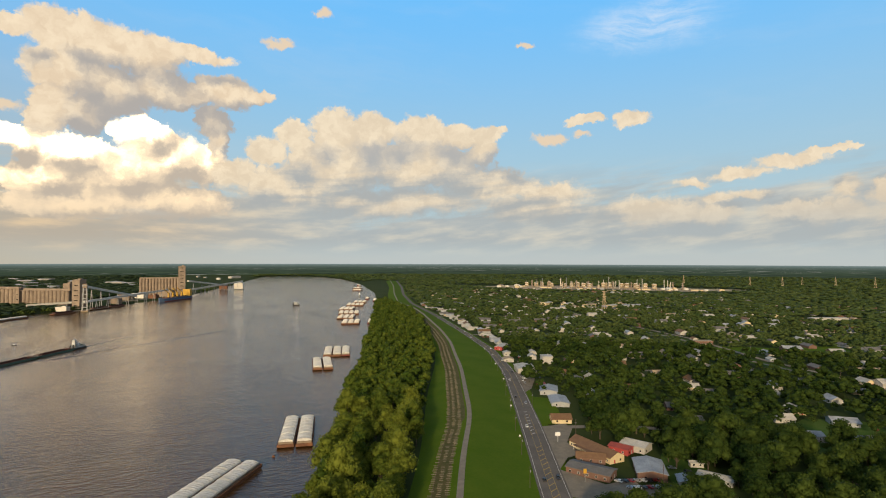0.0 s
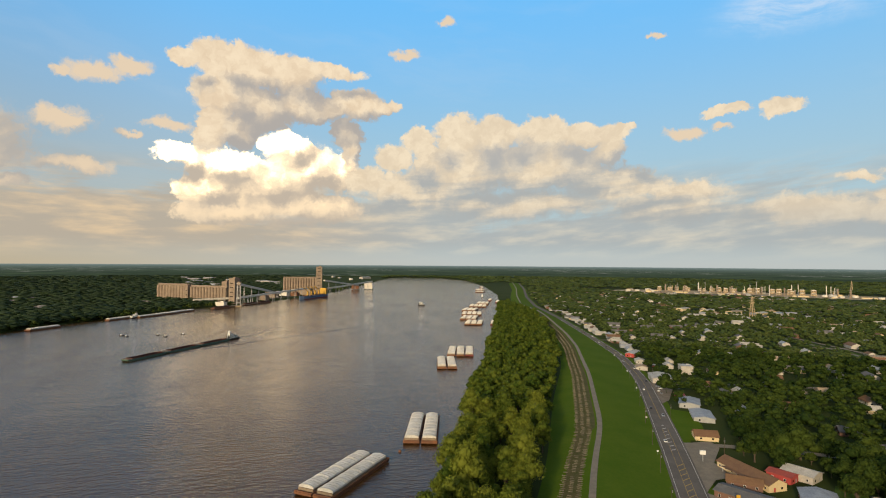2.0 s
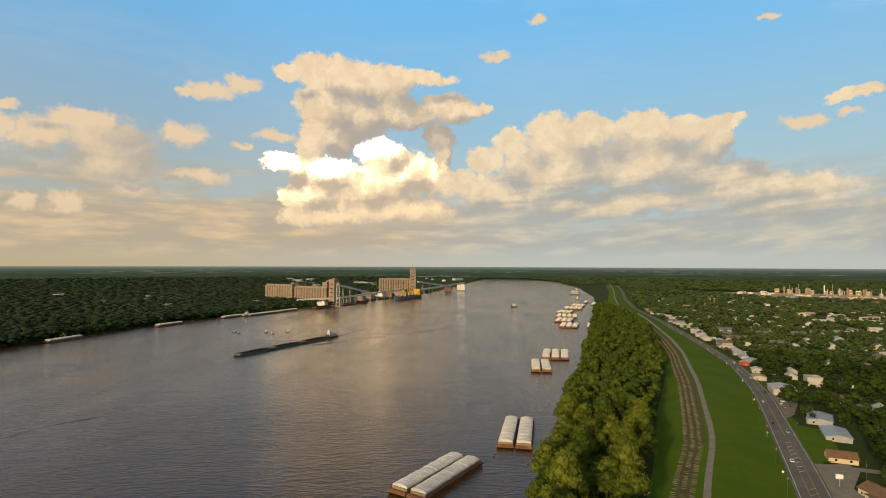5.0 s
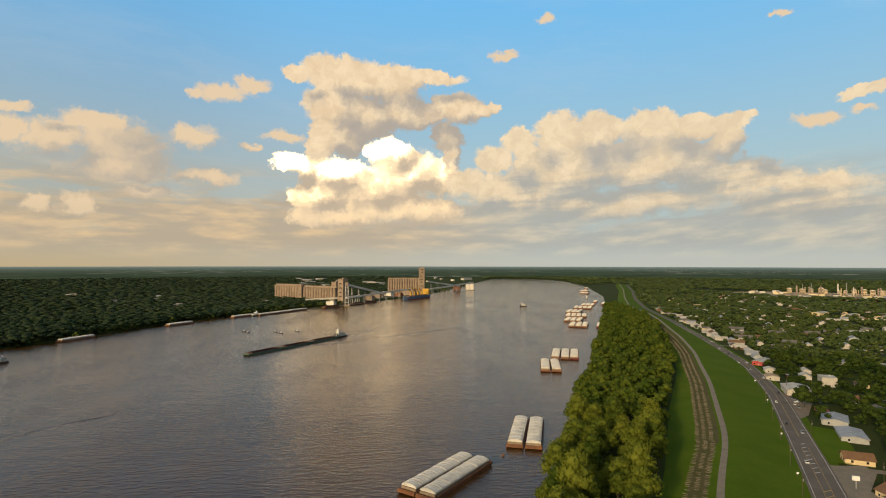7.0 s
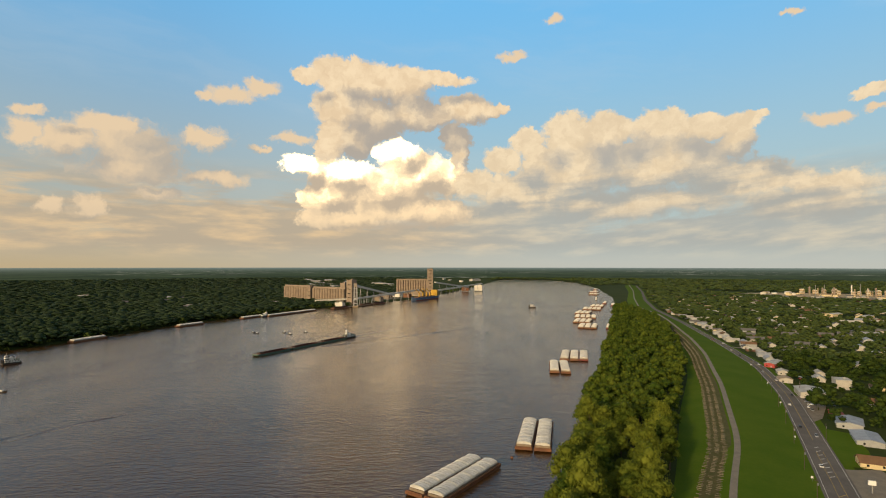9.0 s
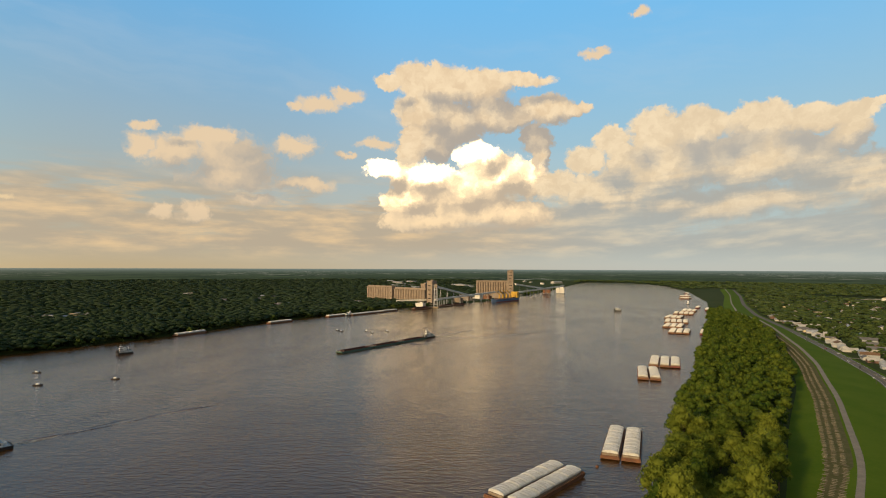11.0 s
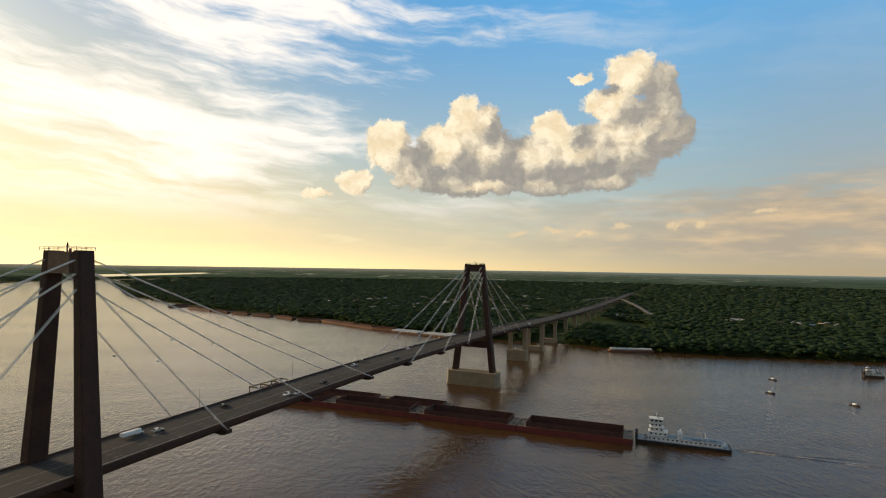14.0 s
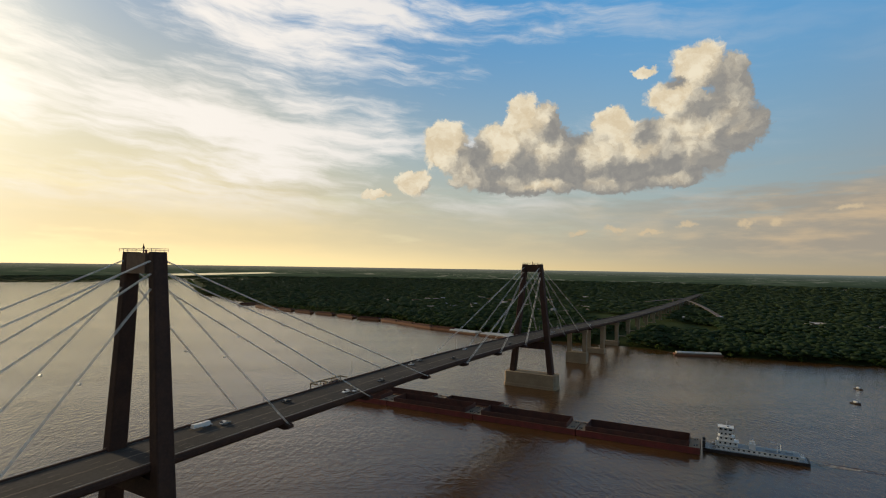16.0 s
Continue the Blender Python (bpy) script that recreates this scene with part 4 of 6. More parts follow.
def row_of(x, y, heading, n, proto=B1):
    """n barges side by side; x, y: the front corner nearest to the far bank."""
    a = radians(heading)
    out = []
    for i in range(n):
        o = (i + .5) * W
        cx = x + o * math.cos(a) + 29.7 * -math.sin(a)
        cy = y + o * math.sin(a) + 29.7 * math.cos(a)
        out.append(copy_thing(proto, pose(cx, cy, 0, 0, 0, heading + (i % 2) * .6)))
    return out


row_of(-23, 270, -34, 2)
row_of(39, 335, -12.5, 2)
row_of(103, 569, -10, 2)
row_of(129, 645, -14, 2)
for i, (x, y, n, hd) in enumerate(((226, 968, 3, -18), (238, 1060, 3, -20), (262, 1150, 4, -16), (285, 1250, 3, -22), (330, 1360, 4, -18), (372, 1450, 3, -20))):
    row_of(x, y, hd, n)
B1r = covered_barge(HULL_RED, "covered grain barge with white lids and a red hull", GB)
for x, y, hd in ((139, 641, -14), (262, 960, -18), (300, 1065, -25), (430, 1500, -20), (600, 2330, -24), (640, 2480, -24)):
    row_of(x + 12, y, hd, 1, B1r)
row_of(520, 2050, -24, 3), row_of(560, 2200, -24, 3)
# barges laid up under the far bank
for x, y, hd in ((-548, 803, -13), (-490, 1000, -20), (-430, 1150, -23), (-392, 1200, -25), (-372, 1248, -25), (-352, 1300, -26), (-693, 436, -12)):
    copy_thing(B1, pose(x, y, 0, 0, 0, hd))
B2 = open_barge(59.4, 10.6, HULL_RUST, "empty rusty hopper barge laid up at the bank", "laid-up hopper barges")
LAID = [(-842, 233), (-894, 178), (-968, 102), (-1097, 8), (-1137, -47), (-1195, -98), (-1244, -154), (-1341, -261), (-1420, -330)]
k = 0
for (x0, y0), (x1, y1) in zip(LAID[:-1], LAID[1:]):
    n = max(1, round(math.hypot(x1 - x0, y1 - y0) / 62))
    for j in range(n):
        f = (j + .5) / n
        yaw = math.degrees(math.atan2(-(x1 - x0), y1 - y0))
        copy_thing(B1 if k in (0, 1) else B2, pose(x0 + (x1 - x0) * f, y0 + (y1 - y0) * f, 0, 0, 0, yaw))
        if k in (0, 1):
            sx, sy = (y1 - y0) / math.hypot(x1 - x0, y1 - y0), -(x1 - x0) / math.hypot(x1 - x0, y1 - y0)
            copy_thing(B1 if k in (0, 1) else B2, pose(x0 + (x1 - x0) * f - sx * 11.2, y0 + (y1 - y0) * f - sy * 11.2, 0, 0, 0, yaw))
        k += 1
for ob in (B1, B1r, B2):
    ob.location = {B1: (-872, 222, 0), B1r: (455, 1600, 0), B2: (-1480, -372, 0)}[ob]
    ob.rotation_euler = (0, 0, radians({B1: -317, B1r: -20, B2: -309}[ob]))

# the tow that passes below the bridge: bow to the south-west
tow_from = Vector((-330.5, 241.0))
d = (Vector((-437.6, 60.0)) - tow_from).normalized()
hd = math.degrees(math.atan2(-d.x, d.y))
side = Vector((-d.y, d.x))
axis = tow_from - Vector((0.1, 3.5)) - side * 10.25
BIG = open_barge(74.0, 20.5, HULL_RED, hull=3.9, wall=3.1, rake=0.0, label="large empty open barge with a red hull in a tow", group="barges of the passing tow")
BIG.matrix_world = pose(axis.x + d.x * 37.5, axis.y + d.y * 37.5, 0, 0, 0, hd)
for i in (1, 2, 3):
    q = axis + d * (37.5 + 74.6 * i)
    copy_thing(BIG, pose(q.x, q.y, 0, 0, 0, hd))
SIDE_BARGE = open_barge(57.0, 15.0, HULL_RUST, hull=4.4, wall=1.6, rake=0.0, label="rusty open hopper barge lashed beside larger barges", group="barges of the passing tow")
for i in range(3):
    q = axis + d * (161 + 58.0 * i) - side * 18.4
    if i:
        copy_thing(SIDE_BARGE, pose(q.x, q.y, 0, 0, 0, hd))
    else:
        SIDE_BARGE.matrix_world = pose(q.x, q.y, 0, 0, 0, hd)
tb = towboat(55, 13.5, 5, "white multi-deck towboat with a blue-grey deck pushing barges", "")
q = axis - d * 28.6 - side * 5.2
tb.matrix_world = pose(q.x, q.y, 0, 0, 0, hd)

# the tow out on the river
a, b = Vector((-161.6, 835.3)), Vector((-241.5, 670.2))
d2 = (b - a).normalized()
hd2 = math.degrees(math.atan2(-d2.x, d2.y))
B3 = open_barge(59.4, 10.6, DECK_GREEN, hull=2.6, wall=.8, label= "low dark green tank barge in a tow", group="barges of the distant tow")
for i in range(3):
    q = a + d2 * (38 + 60.5 * i)
    s2 = Vector((-d2.y, d2.x))
    if i == 0:
        B3.matrix_world = pose(q.x, q.y, 0, 0, 0, hd2)
    else:
        copy_thing(B3, pose(q.x, q.y, 0, 0, 0, hd2))
tb2 = towboat(24, 9, 4, "small white towboat pushing dark barges", "", DECK_GREEN)
q = a - d2 * 4.5
tb2.matrix_world = pose(q.x, q.y, 0, 0, 0, hd2)
tb3 = towboat(18, 7, 3, "small white towboat under way alone", "", DECK_GREEN)
tb3.matrix_world = pose(-506, 612, 0, 0, 0, 150)
copy_thing(tb3, pose(216, 1440, 0, 0, 0, 100))
copy_thing(tb3, pose(-410, 1172, 0, 0, 0, -28))
copy_thing(tb3, pose(470, 1750, 0, 0, 0, -20))

# foam behind the tows
FOAM = material("foam", (0.42, 0.36, 0.29), (0.11, 0.08, 0.055), 0.6, scale=0.25, fine=6, spread=(0.42, 0.6))
for name, p0, dd, ln, w0, w1 in (("wake", tow_from - d * 57 - side * 16, -d, 130, 2.6, 4.5), ("wake", a - d2 * 16, -d2, 120, 2.5, 5.0)):
    sd = Vector((-dd.y, dd.x))
    rows = []
    for k in np.linspace(0, 1, 24):
        c = p0 + dd * ln * k
        w_ = (w0 + (w1 - w0) * k) * (1 - k * .75) * (1 + .35 * math.sin(k * 31))
        rows.append([(c.x - sd.x * w_, c.y - sd.y * w_, .05), (c.x + sd.x * w_ * .6, c.y + sd.y * w_ * .6, .05)])
    tagged(part(name, Mesh().loft(rows), FOAM), "pale foam trail behind a towboat", kind="structure")



def wave(points, width, height, label):
    """A long low wave on the river, dying out at both ends."""
    rows, p = [], [Vector(q) for q in points]
    fine_p = [p[int(i)].lerp(p[min(int(i) + 1, len(p) - 1)], i % 1) for i in np.linspace(0, len(p) - 1.001, 26)]
    for i, q in enumerate(fine_p):
        t = (fine_p[min(i + 1, 25)] - fine_p[max(i - 1, 0)]).normalized()
        n = Vector((-t.y, t.x))
        k = math.sin(math.pi * i / 25) ** .7 * (1 + .3 * math.sin(i * 2.1))
        rows.append([(q.x + n.x * width * e, q.y + n.y * width * e, .012 + height * k * h) for e, h in ((-.5, 0), (-.28, .35), (0, 1), (.2, .4), (.5, 0))])
    tagged(part("wave", Mesh().loft(rows), WATER, smooth=True), label, kind="structure")


wr = np.random.default_rng(15)
for i in range(16):
    # the diverging waves on both sides of the distant tow's track
    for sg in (-1, 1):
        start = a - d2 * (i * 17 - 120) + s2 * sg * (10 + i * 5.5)
        end = start - d2 * wr.uniform(55, 90) + s2 * sg * wr.uniform(14, 24)
        wave([start, (start + end) / 2 + s2 * sg * 3, end], wr.uniform(6, 9), wr.uniform(.4, .7), "long low wake wave behind a tow")
for i in range(7):
    start = tow_from - d * (60 + i * 16) - side * (18 + wr.uniform(-3, 3))
    end = start - d * wr.uniform(25, 45) + side * wr.uniform(-8, 8)
    wave([start, end], wr.uniform(2.5, 4), wr.uniform(.2, .4), "short churned wave behind a towboat")


# ---------------- trees ----------------
def ico():
    t = (1 + 5 ** .5) / 2
    v = np.array([(-1, t, 0), (1, t, 0), (-1, -t, 0), (1, -t, 0), (0, -1, t), (0, 1, t), (0, -1, -t), (0, 1, -t), (t, 0, -1), (t, 0, 1), (-t, 0, -1), (-t, 0, 1)], float)
    v /= np.linalg.norm(v[0])
    f = np.array([(0, 11, 5), (0, 5, 1), (0, 1, 7), (0, 7, 10), (0, 10, 11), (1, 5, 9), (5, 11, 4), (11, 10, 2), (10, 7, 6), (7, 1, 8), (3, 9, 4), (3, 4, 2), (3, 2, 6), (3, 6, 8), (3, 8, 9), (4, 9, 5), (2, 4, 11), (6, 2, 10), (8, 6, 7), (9, 8, 1)])
    return v, f


ICO_V, ICO_F = ico()


def raw_mesh(name, v, f, mat, smooth=False):
    """A triangle mesh straight from arrays."""
    me = bpy.data.meshes.new(name)
    v, f = np.asarray(v, np.float32), np.asarray(f, np.int32)
    me.vertices.add(len(v))
    me.vertices.foreach_set("co", v.ravel())
    me.loops.add(f.size)
    me.loops.foreach_set("vertex_index", f.ravel())
    me.polygons.add(len(f))
    me.polygons.foreach_set("loop_start", np.arange(0, f.size, 3, dtype=np.int32))
    me.polygons.foreach_set("loop_total", np.full(len(f), 3, np.int32))
    me.materials.append(mat)
    if smooth:
        me.polygons.foreach_set("use_smooth", np.ones(len(f), bool))
    me.update(calc_edges=True)
    return me


def crown(rng, r, h, z0, lobes, leaves, leaf, core=0.88):
    """A crown of leaf clumps over several lobes; returns vertices and triangles."""
    vs, fs, k = [], [], 0
    cents = []
    for i in range(lobes):
        a = i * 2.39996 + rng.uniform(-.4, .4)
        q = (i + .5) / lobes
        rr = r * (0.74 * math.sqrt(q) if i else 0)
        zz = z0 + h * (0.92 - 0.62 * q + rng.uniform(-.13, .13))
        lr = r * rng.uniform(.38, .55) * (1.0 if lobes > 6 else 1.3)
        cents.append((rr * math.cos(a), rr * math.sin(a), zz, lr))
    for cx, cy, cz, lr in cents:
        c, s = np.array((cx, cy, cz)), np.array((lr, lr, lr * rng.uniform(.7, .95)))
        v = ICO_V * rng.uniform(.82, 1.12, (12, 1)) * s * core + c
        vs.append(v), fs.append(ICO_F + k)
        k += 12
        if leaves:
            d = rng.normal(size=(leaves, 3))
            d[:, 2] = d[:, 2] * .9 + .35
            d /= np.linalg.norm(d, axis=1, keepdims=True)
            p = c + d * s * rng.uniform(.78, 1.16, (leaves, 1))
            n = d + rng.normal(size=(leaves, 3)) * .75
            n /= np.linalg.norm(n, axis=1, keepdims=True)
            t = np.cross(n, rng.normal(size=(leaves, 3)))
            t /= np.linalg.norm(t, axis=1, keepdims=True)
            b = np.cross(n, t)
            z = leaf * rng.uniform(.6, 1.35, (leaves, 1))
            quad = np.stack([p - t * z, p - b * z * .62 + n * z * .18, p + t * z, p + b * z * .62 + n * z * .18], 1).reshape(-1, 3)
            vs.append(quad)
            o = k + 4 * np.arange(leaves)[:, None]
            fs.append((o + np.array([[0, 1, 2]])).reshape(-1, 3)), fs.append((o + np.array([[0, 2, 3]])).reshape(-1, 3))
            k += 4 * leaves
    return np.concatenate(vs), np.concatenate(fs), cents


def tree_kind(name, seed, r, h, z0, mat, label, lobes=13, leaves=96, leaf=0.47):
    """A broad-leaved tree: tapered trunk, limbs, and a crown of leaf clumps."""
    rng = np.random.default_rng(seed)
    v, f, cents = crown(rng, r, h, z0, lobes, leaves, leaf, core=0.80)
    t = thing(name, label, "tree")
    tr = Mesh()
    tr.rod((0, 0, -.4), (0.1, 0, z0 * .6), .42, .33, 7).rod((0.1, 0, z0 * .6), (0, 0.1, z0 + h * .45), .33, .16, 7)
    for cx, cy, cz, lr in cents[1:9]:
        tr.rod((0.08, 0, z0 * rng.uniform(.55, .95)), (cx * .85, cy * .85, cz - lr * .2), .17, .06, 5)
    part("trunk", tr, BARK, t)
    part("crown", raw_mesh("crown", v, f, mat), mat, t)
    return t


RNG = np.random.default_rng(11)
RIVER_TREES = [tree_kind("riverside_tree", 20 + i, r, h, z0, LEAF, "bushy green riverside tree on the river's edge") for i, (r, h, z0) in
               enumerate(((5.2, 9.5, 4.6), (6.0, 10.5, 5.0), (4.4, 8.0, 4.0), (5.6, 8.6, 3.6), (6.6, 11.5, 5.0)))]
TOWN_TREES = [tree_kind("yard_tree", 40 + i, r, h, z0, LEAF_DARK, "dark green broad-leaved tree among houses") for i, (r, h, z0) in
              enumerate(((6.2, 8.5, 3.4), (7.4, 10.0, 3.8), (4.6, 7.5, 3.0), (5.4, 9.8, 3.4)))]


def scatter(x0, x1, y0, y1, step, rng, jitter=.42):
    xs, ys = np.meshgrid(np.arange(x0, x1, step), np.arange(y0, y1, step))
    xs, ys = xs.ravel() + rng.uniform(-jitter, jitter, xs.size) * step, ys.ravel() + rng.uniform(-jitter, jitter, xs.size) * step
    return xs, ys


def stand(name, label, mat, x, y, z, size, templates, rng, squash=1.0, smooth=False):
    """Many trees in one mesh, from a few templates."""
    vs, fs, k = [], [], 0
    pick = rng.integers(0, len(templates), len(x))
    ang = rng.uniform(0, 6.283, len(x))
    for i, (tv, tf) in enumerate(templates):
        m = pick == i
        n = int(m.sum())
        if not n:
            continue
        c, s = np.cos(ang[m])[:, None], np.sin(ang[m])[:, None]
        sz = size[m][:, None]
        v = np.stack([(tv[:, 0] * c - tv[:, 1] * s) * sz + x[m][:, None], (tv[:, 0] * s + tv[:, 1] * c) * sz + y[m][:, None],
                      tv[:, 2] * np.minimum(sz, 1.25) * squash * rng.uniform(.8, 1.15, (n, 1)) + z[m][:, None]], 2)
        vs.append(v.reshape(-1, 3))
        fs.append((tf[None] + (k + np.arange(n) * len(tv))[:, None, None]).reshape(-1, 3))
        k += n * len(tv)
    ob = new(name, raw_mesh(name, np.concatenate(vs), np.concatenate(fs), mat, smooth))
    return tagged(ob, label, "trees", kind="stuff")


def low_tree(seed, r, h, z0, lobes, leaves, leaf):
    rng = np.random.default_rng(seed)
    v, f, _ = crown(rng, r, h, z0, lobes, leaves, leaf, core=0.94)
    tv = np.array([(-.4, 0, -.5), (.4, 0, -.5), (0, .4, z0 + 2)])
    return np.concatenate([v, tv]), np.concatenate([f, [[len(v), len(v) + 1, len(v) + 2]]])


MID = [low_tree(60 + i, r, h, z0, 8, 12, 1.0) for i, (r, h, z0) in enumerate(((5.6, 9.5, 4.2), (6.4, 10, 4.4), (4.8, 8.5, 3.8)))]
LOW = [low_tree(70 + i, r, h, z0, 4, 2, 1.5) for i, (r, h, z0) in enumerate(((5.8, 9.5, 3.0), (6.6, 9, 3.0), (5.0, 8.5, 3.0)))]
FAR = [low_tree(80 + i, r, h, z0, 2, 0, 2.0) for i, (r, h, z0) in enumerate(((6.0, 8.5, 2.0), (6.6, 8, 2.2), (5.2, 9.5, 2.0)))]

# the belt between river and levee
bx, by = scatter(-120, 520, 40, 1420, 10.4, RNG)
bd = bank_distance(bx, by)
inb = (bd > 1.5) & (bx < toe(by) - 1.5 - 3.0 * RNG.random(len(bx)))
bx, by, bd = bx[inb], by[inb], bd[inb]
bz = ground_z(bx, by)
near = by < 375
for x, y, z in zip(bx[near][:300], by[near][:300], bz[near][:300]):
    k = RNG.choice((RNG.uniform(.6, .9), RNG.uniform(.95, 1.5)))
    copy_thing(RIVER_TREES[RNG.integers(5)], pose(x, y, z, 0, 0, RNG.uniform(0, 360)) @ Matrix.Diagonal((k, k, k * RNG.uniform(.8, 1.22), 1)))
m = ~near
stand("riverside_woods", "dense belt of bushy green trees along the river bank", LEAF, bx[m], by[m], bz[m], RNG.uniform(.75, 1.15, int(m.sum())), MID, RNG)
for i, t in enumerate(RIVER_TREES):
    x, y = ((60, 262), (84, 300), (110, 360), (70, 250), (97, 330))[i]
    t.matrix_world = pose(x, y, float(ground_z(x, y)), 0, 0, 40 * i)


# ---------------- the town beside the levee ----------------
CLEAR = []        # x, y, radius of spots kept free of trees


def clear(x, y, r):
    CLEAR.append((x, y, r))


ROOFS = {"brown": material("brown_shingle", (0.20, 0.115, 0.06), (0.15, 0.085, 0.05), 0.85, scale=0.3, fine=9),
         "grey": material("grey_shingle", (0.16, 0.155, 0.15), (0.12, 0.115, 0.11), 0.85, scale=0.3, fine=9),
         "metal": material("pale_metal_roof", (0.38, 0.40, 0.43), (0.24, 0.25, 0.27), 0.55, scale=0.2, fine=7),
         "white": material("white_roof", (0.54, 0.52, 0.47), (0.36, 0.34, 0.30), 0.6, scale=0.2, fine=7),
         "tan": material("tan_roof", (0.42, 0.33, 0.22), (0.34, 0.26, 0.18), 0.8, scale=0.2, fine=7),
         "red": material("red_roof", (0.34, 0.07, 0.05), (0.26, 0.06, 0.05), 0.7, scale=0.2, fine=7)}
WALLS = {"white": material("white_siding", (0.50, 0.47, 0.42), (0.38, 0.36, 0.32), 0.7, scale=0.4, fine=8),
         "cream": material("cream_siding", (0.66, 0.54, 0.32), (0.58, 0.47, 0.28), 0.7, scale=0.4, fine=8),
         "brick": material("brick_wall", (0.19, 0.105, 0.075), (0.145, 0.085, 0.065), 0.85, scale=0.5, fine=9),
         "grey": material("grey_siding", (0.38, 0.39, 0.39), (0.31, 0.32, 0.32), 0.7, scale=0.4, fine=8),
         "red": material("red_siding", (0.42, 0.06, 0.05), (0.34, 0.05, 0.05), 0.7, scale=0.4, fine=8)}
ROOF_WORD = {"brown": "brown shingle", "grey": "grey shingle", "metal": "pale metal", "white": "white", "tan": "tan", "red": "red"}
WALL_WORD = {"white": "white", "cream": "cream yellow", "brick": "brick", "grey": "grey", "red": "red"}


def house(w, l, h, rise, wall, roof, name="house", label="", flat=False, porch=False, group="", windows=None, detail=True):
    """A building along its own y axis, w by l, with eaves at h."""
    b = thing(name, label or f"{WALL_WORD[wall]} house with a {ROOF_WORD[roof]} roof", "house" if name == "house" else "building", group=group)
    x, y = w / 2, l / 2
    if flat:
        part("wall", Mesh().box((0, 0, -.5), (w, l, h + .5)), WALLS[wall], b)
        part("roof", Mesh().box((0, 0, h), (w + .5, l + .5, .35)).box((w * .2, l * .2, h + .35), (1.6, 1.6, .9)), ROOFS[roof], b)
    else:
        m = Mesh()
        m.add([(-x, -y, -.5), (x, -y, -.5), (x, y, -.5), (-x, y, -.5), (-x, -y, h), (x, -y, h), (x, y, h), (-x, y, h), (0, -y, h + rise), (0, y, h + rise)],
              [(0, 1, 5, 8, 4), (2, 3, 7, 9, 6), (1, 2, 6, 5), (3, 0, 4, 7)])
        part("wall", m, WALLS[wall], b)
        r = Mesh()
        ov, th = .6, .22
        k = rise / x
        for s in (-1, 1):
            r.add([(0, -y - ov, h + rise + th), (0, y + ov, h + rise + th), (s * (x + ov), y + ov, h - ov * k + th), (s * (x + ov), -y - ov, h - ov * k + th),
                   (0, -y - ov, h + rise), (0, y + ov, h + rise), (s * (x + ov), y + ov, h - ov * k), (s * (x + ov), -y - ov, h - ov * k)],
                  [(0, 1, 2, 3), (7, 6, 5, 4), (2, 6, 7, 3), (0, 3, 7, 4), (1, 5, 6, 2)])
        part("roof", r, ROOFS[roof], b)
        part("ridge_cap", Mesh().box((0, 0, h + rise + th - .06), (.5, l + 1.1, .14)), ROOFS[roof], b)
    for s in (-1, 1):
        n = max(2, int(l / 4.2)) if windows is None else windows
        for i in range(n):
            yy = -y + (i + .5) * l / n
            win = part("window", Mesh().box((s * x, yy, 1.0), (.10, 1.15, 1.25)), WHITE if detail else GLASS, b)
            if detail:
                part("pane", Mesh().box((s * (x + .04), yy, 1.1), (.08, .95, 1.05)), GLASS, win)
        part("window", Mesh().box((-x * .45, s * y, 1.0), (1.1, .1, 1.2)), GLASS, b)
        part("door", Mesh().box((x * .35, s * y, 0), (1.0, .12, 2.05)), WALLS["red" if wall == "cream" else "grey"], b)
    if porch:
        part("porch_roof", Mesh().box((x + 1.6, 0, h - .5), (3.4, l * .6, .2)), ROOFS[roof], b)
        for yy in (-l * .28, 0, l * .28):
            part("porch_post", Mesh().box((x + 3.0, yy, -.3), (.2, .2, h - .2)), WHITE, b)
    return b


def put(ob, x, y, yaw, r=None, z=3.05):
    ob.matrix_world = pose(x, y, z, 0, 0, yaw)
    if r:
        clear(x, y, r * .78)
    return ob


ROADYAW = -27
# along the highway
put(house(11, 35, 3.6, 2.6, "cream", "brown", "motel", "long brown-roofed motel with cream yellow end wall", porch=True), 214, 242.5, 183, 22)
put(house(7, 16, 3.2, 2.0, "brick", "brown", "shop", "low brown-roofed brick annex beside the motel"), 202.5, 233, 52, 9)
put(house(12, 24, 3.6, 1.1, "brick", "grey", "shop", "low brick shop with a grey roof facing the forecourt"), 190.5, 218, 31, 14)
put(house(15, 22, 4.0, 1.5, "brick", "metal", "workshop", "brick workshop with a pale blue metal roof"), 220.5, 206, -37, 17)
put(house(8.5, 12, 3.6, 1.0, "red", "red", "shed", "small red shed behind the motel"), 229.5, 238, 24, 9)
put(house(12, 15, 3.8, 1.6, "white", "white", "house", "white house with a weathered white metal roof"), 241.5, 238, 24, 11)
put(house(8, 17, 2.8, 1.0, "white", "white", "carport", "white open carport beside a house"), 245, 184, 27, 11)
put(house(7, 10, 2.8, 1.0, "white", "metal", "carport", "small pale metal carport in a yard"), 227, 188, -37, 8)
put(house(4, 7, 2.6, .6, "white", "white", "caravan", "white caravan parked in a yard"), 252, 203, 60, 6)
put(house(19, 26, 5.0, 1.6, "white", "white", "warehouse", "white metal warehouse beside the highway"), 305, 464, -22, 18)
put(house(12, 14, 8.2, .4, "white", "white", "building", "two-storey white flat-roofed building", flat=True), 353, 494, -22, 12)
put(house(10, 30, 4.0, 1.2, "red", "white", "store", "long red and white store beside the highway"), 356, 602, -45, 16)
put(house(11, 13, 3.5, 1.4, "white", "tan", "shop", "white shop with a tan roof"), 318, 520, -22, 10)
put(house(10, 12, 3.4, 1.6, "white", "white", "house"), 338, 556, -22, 9)
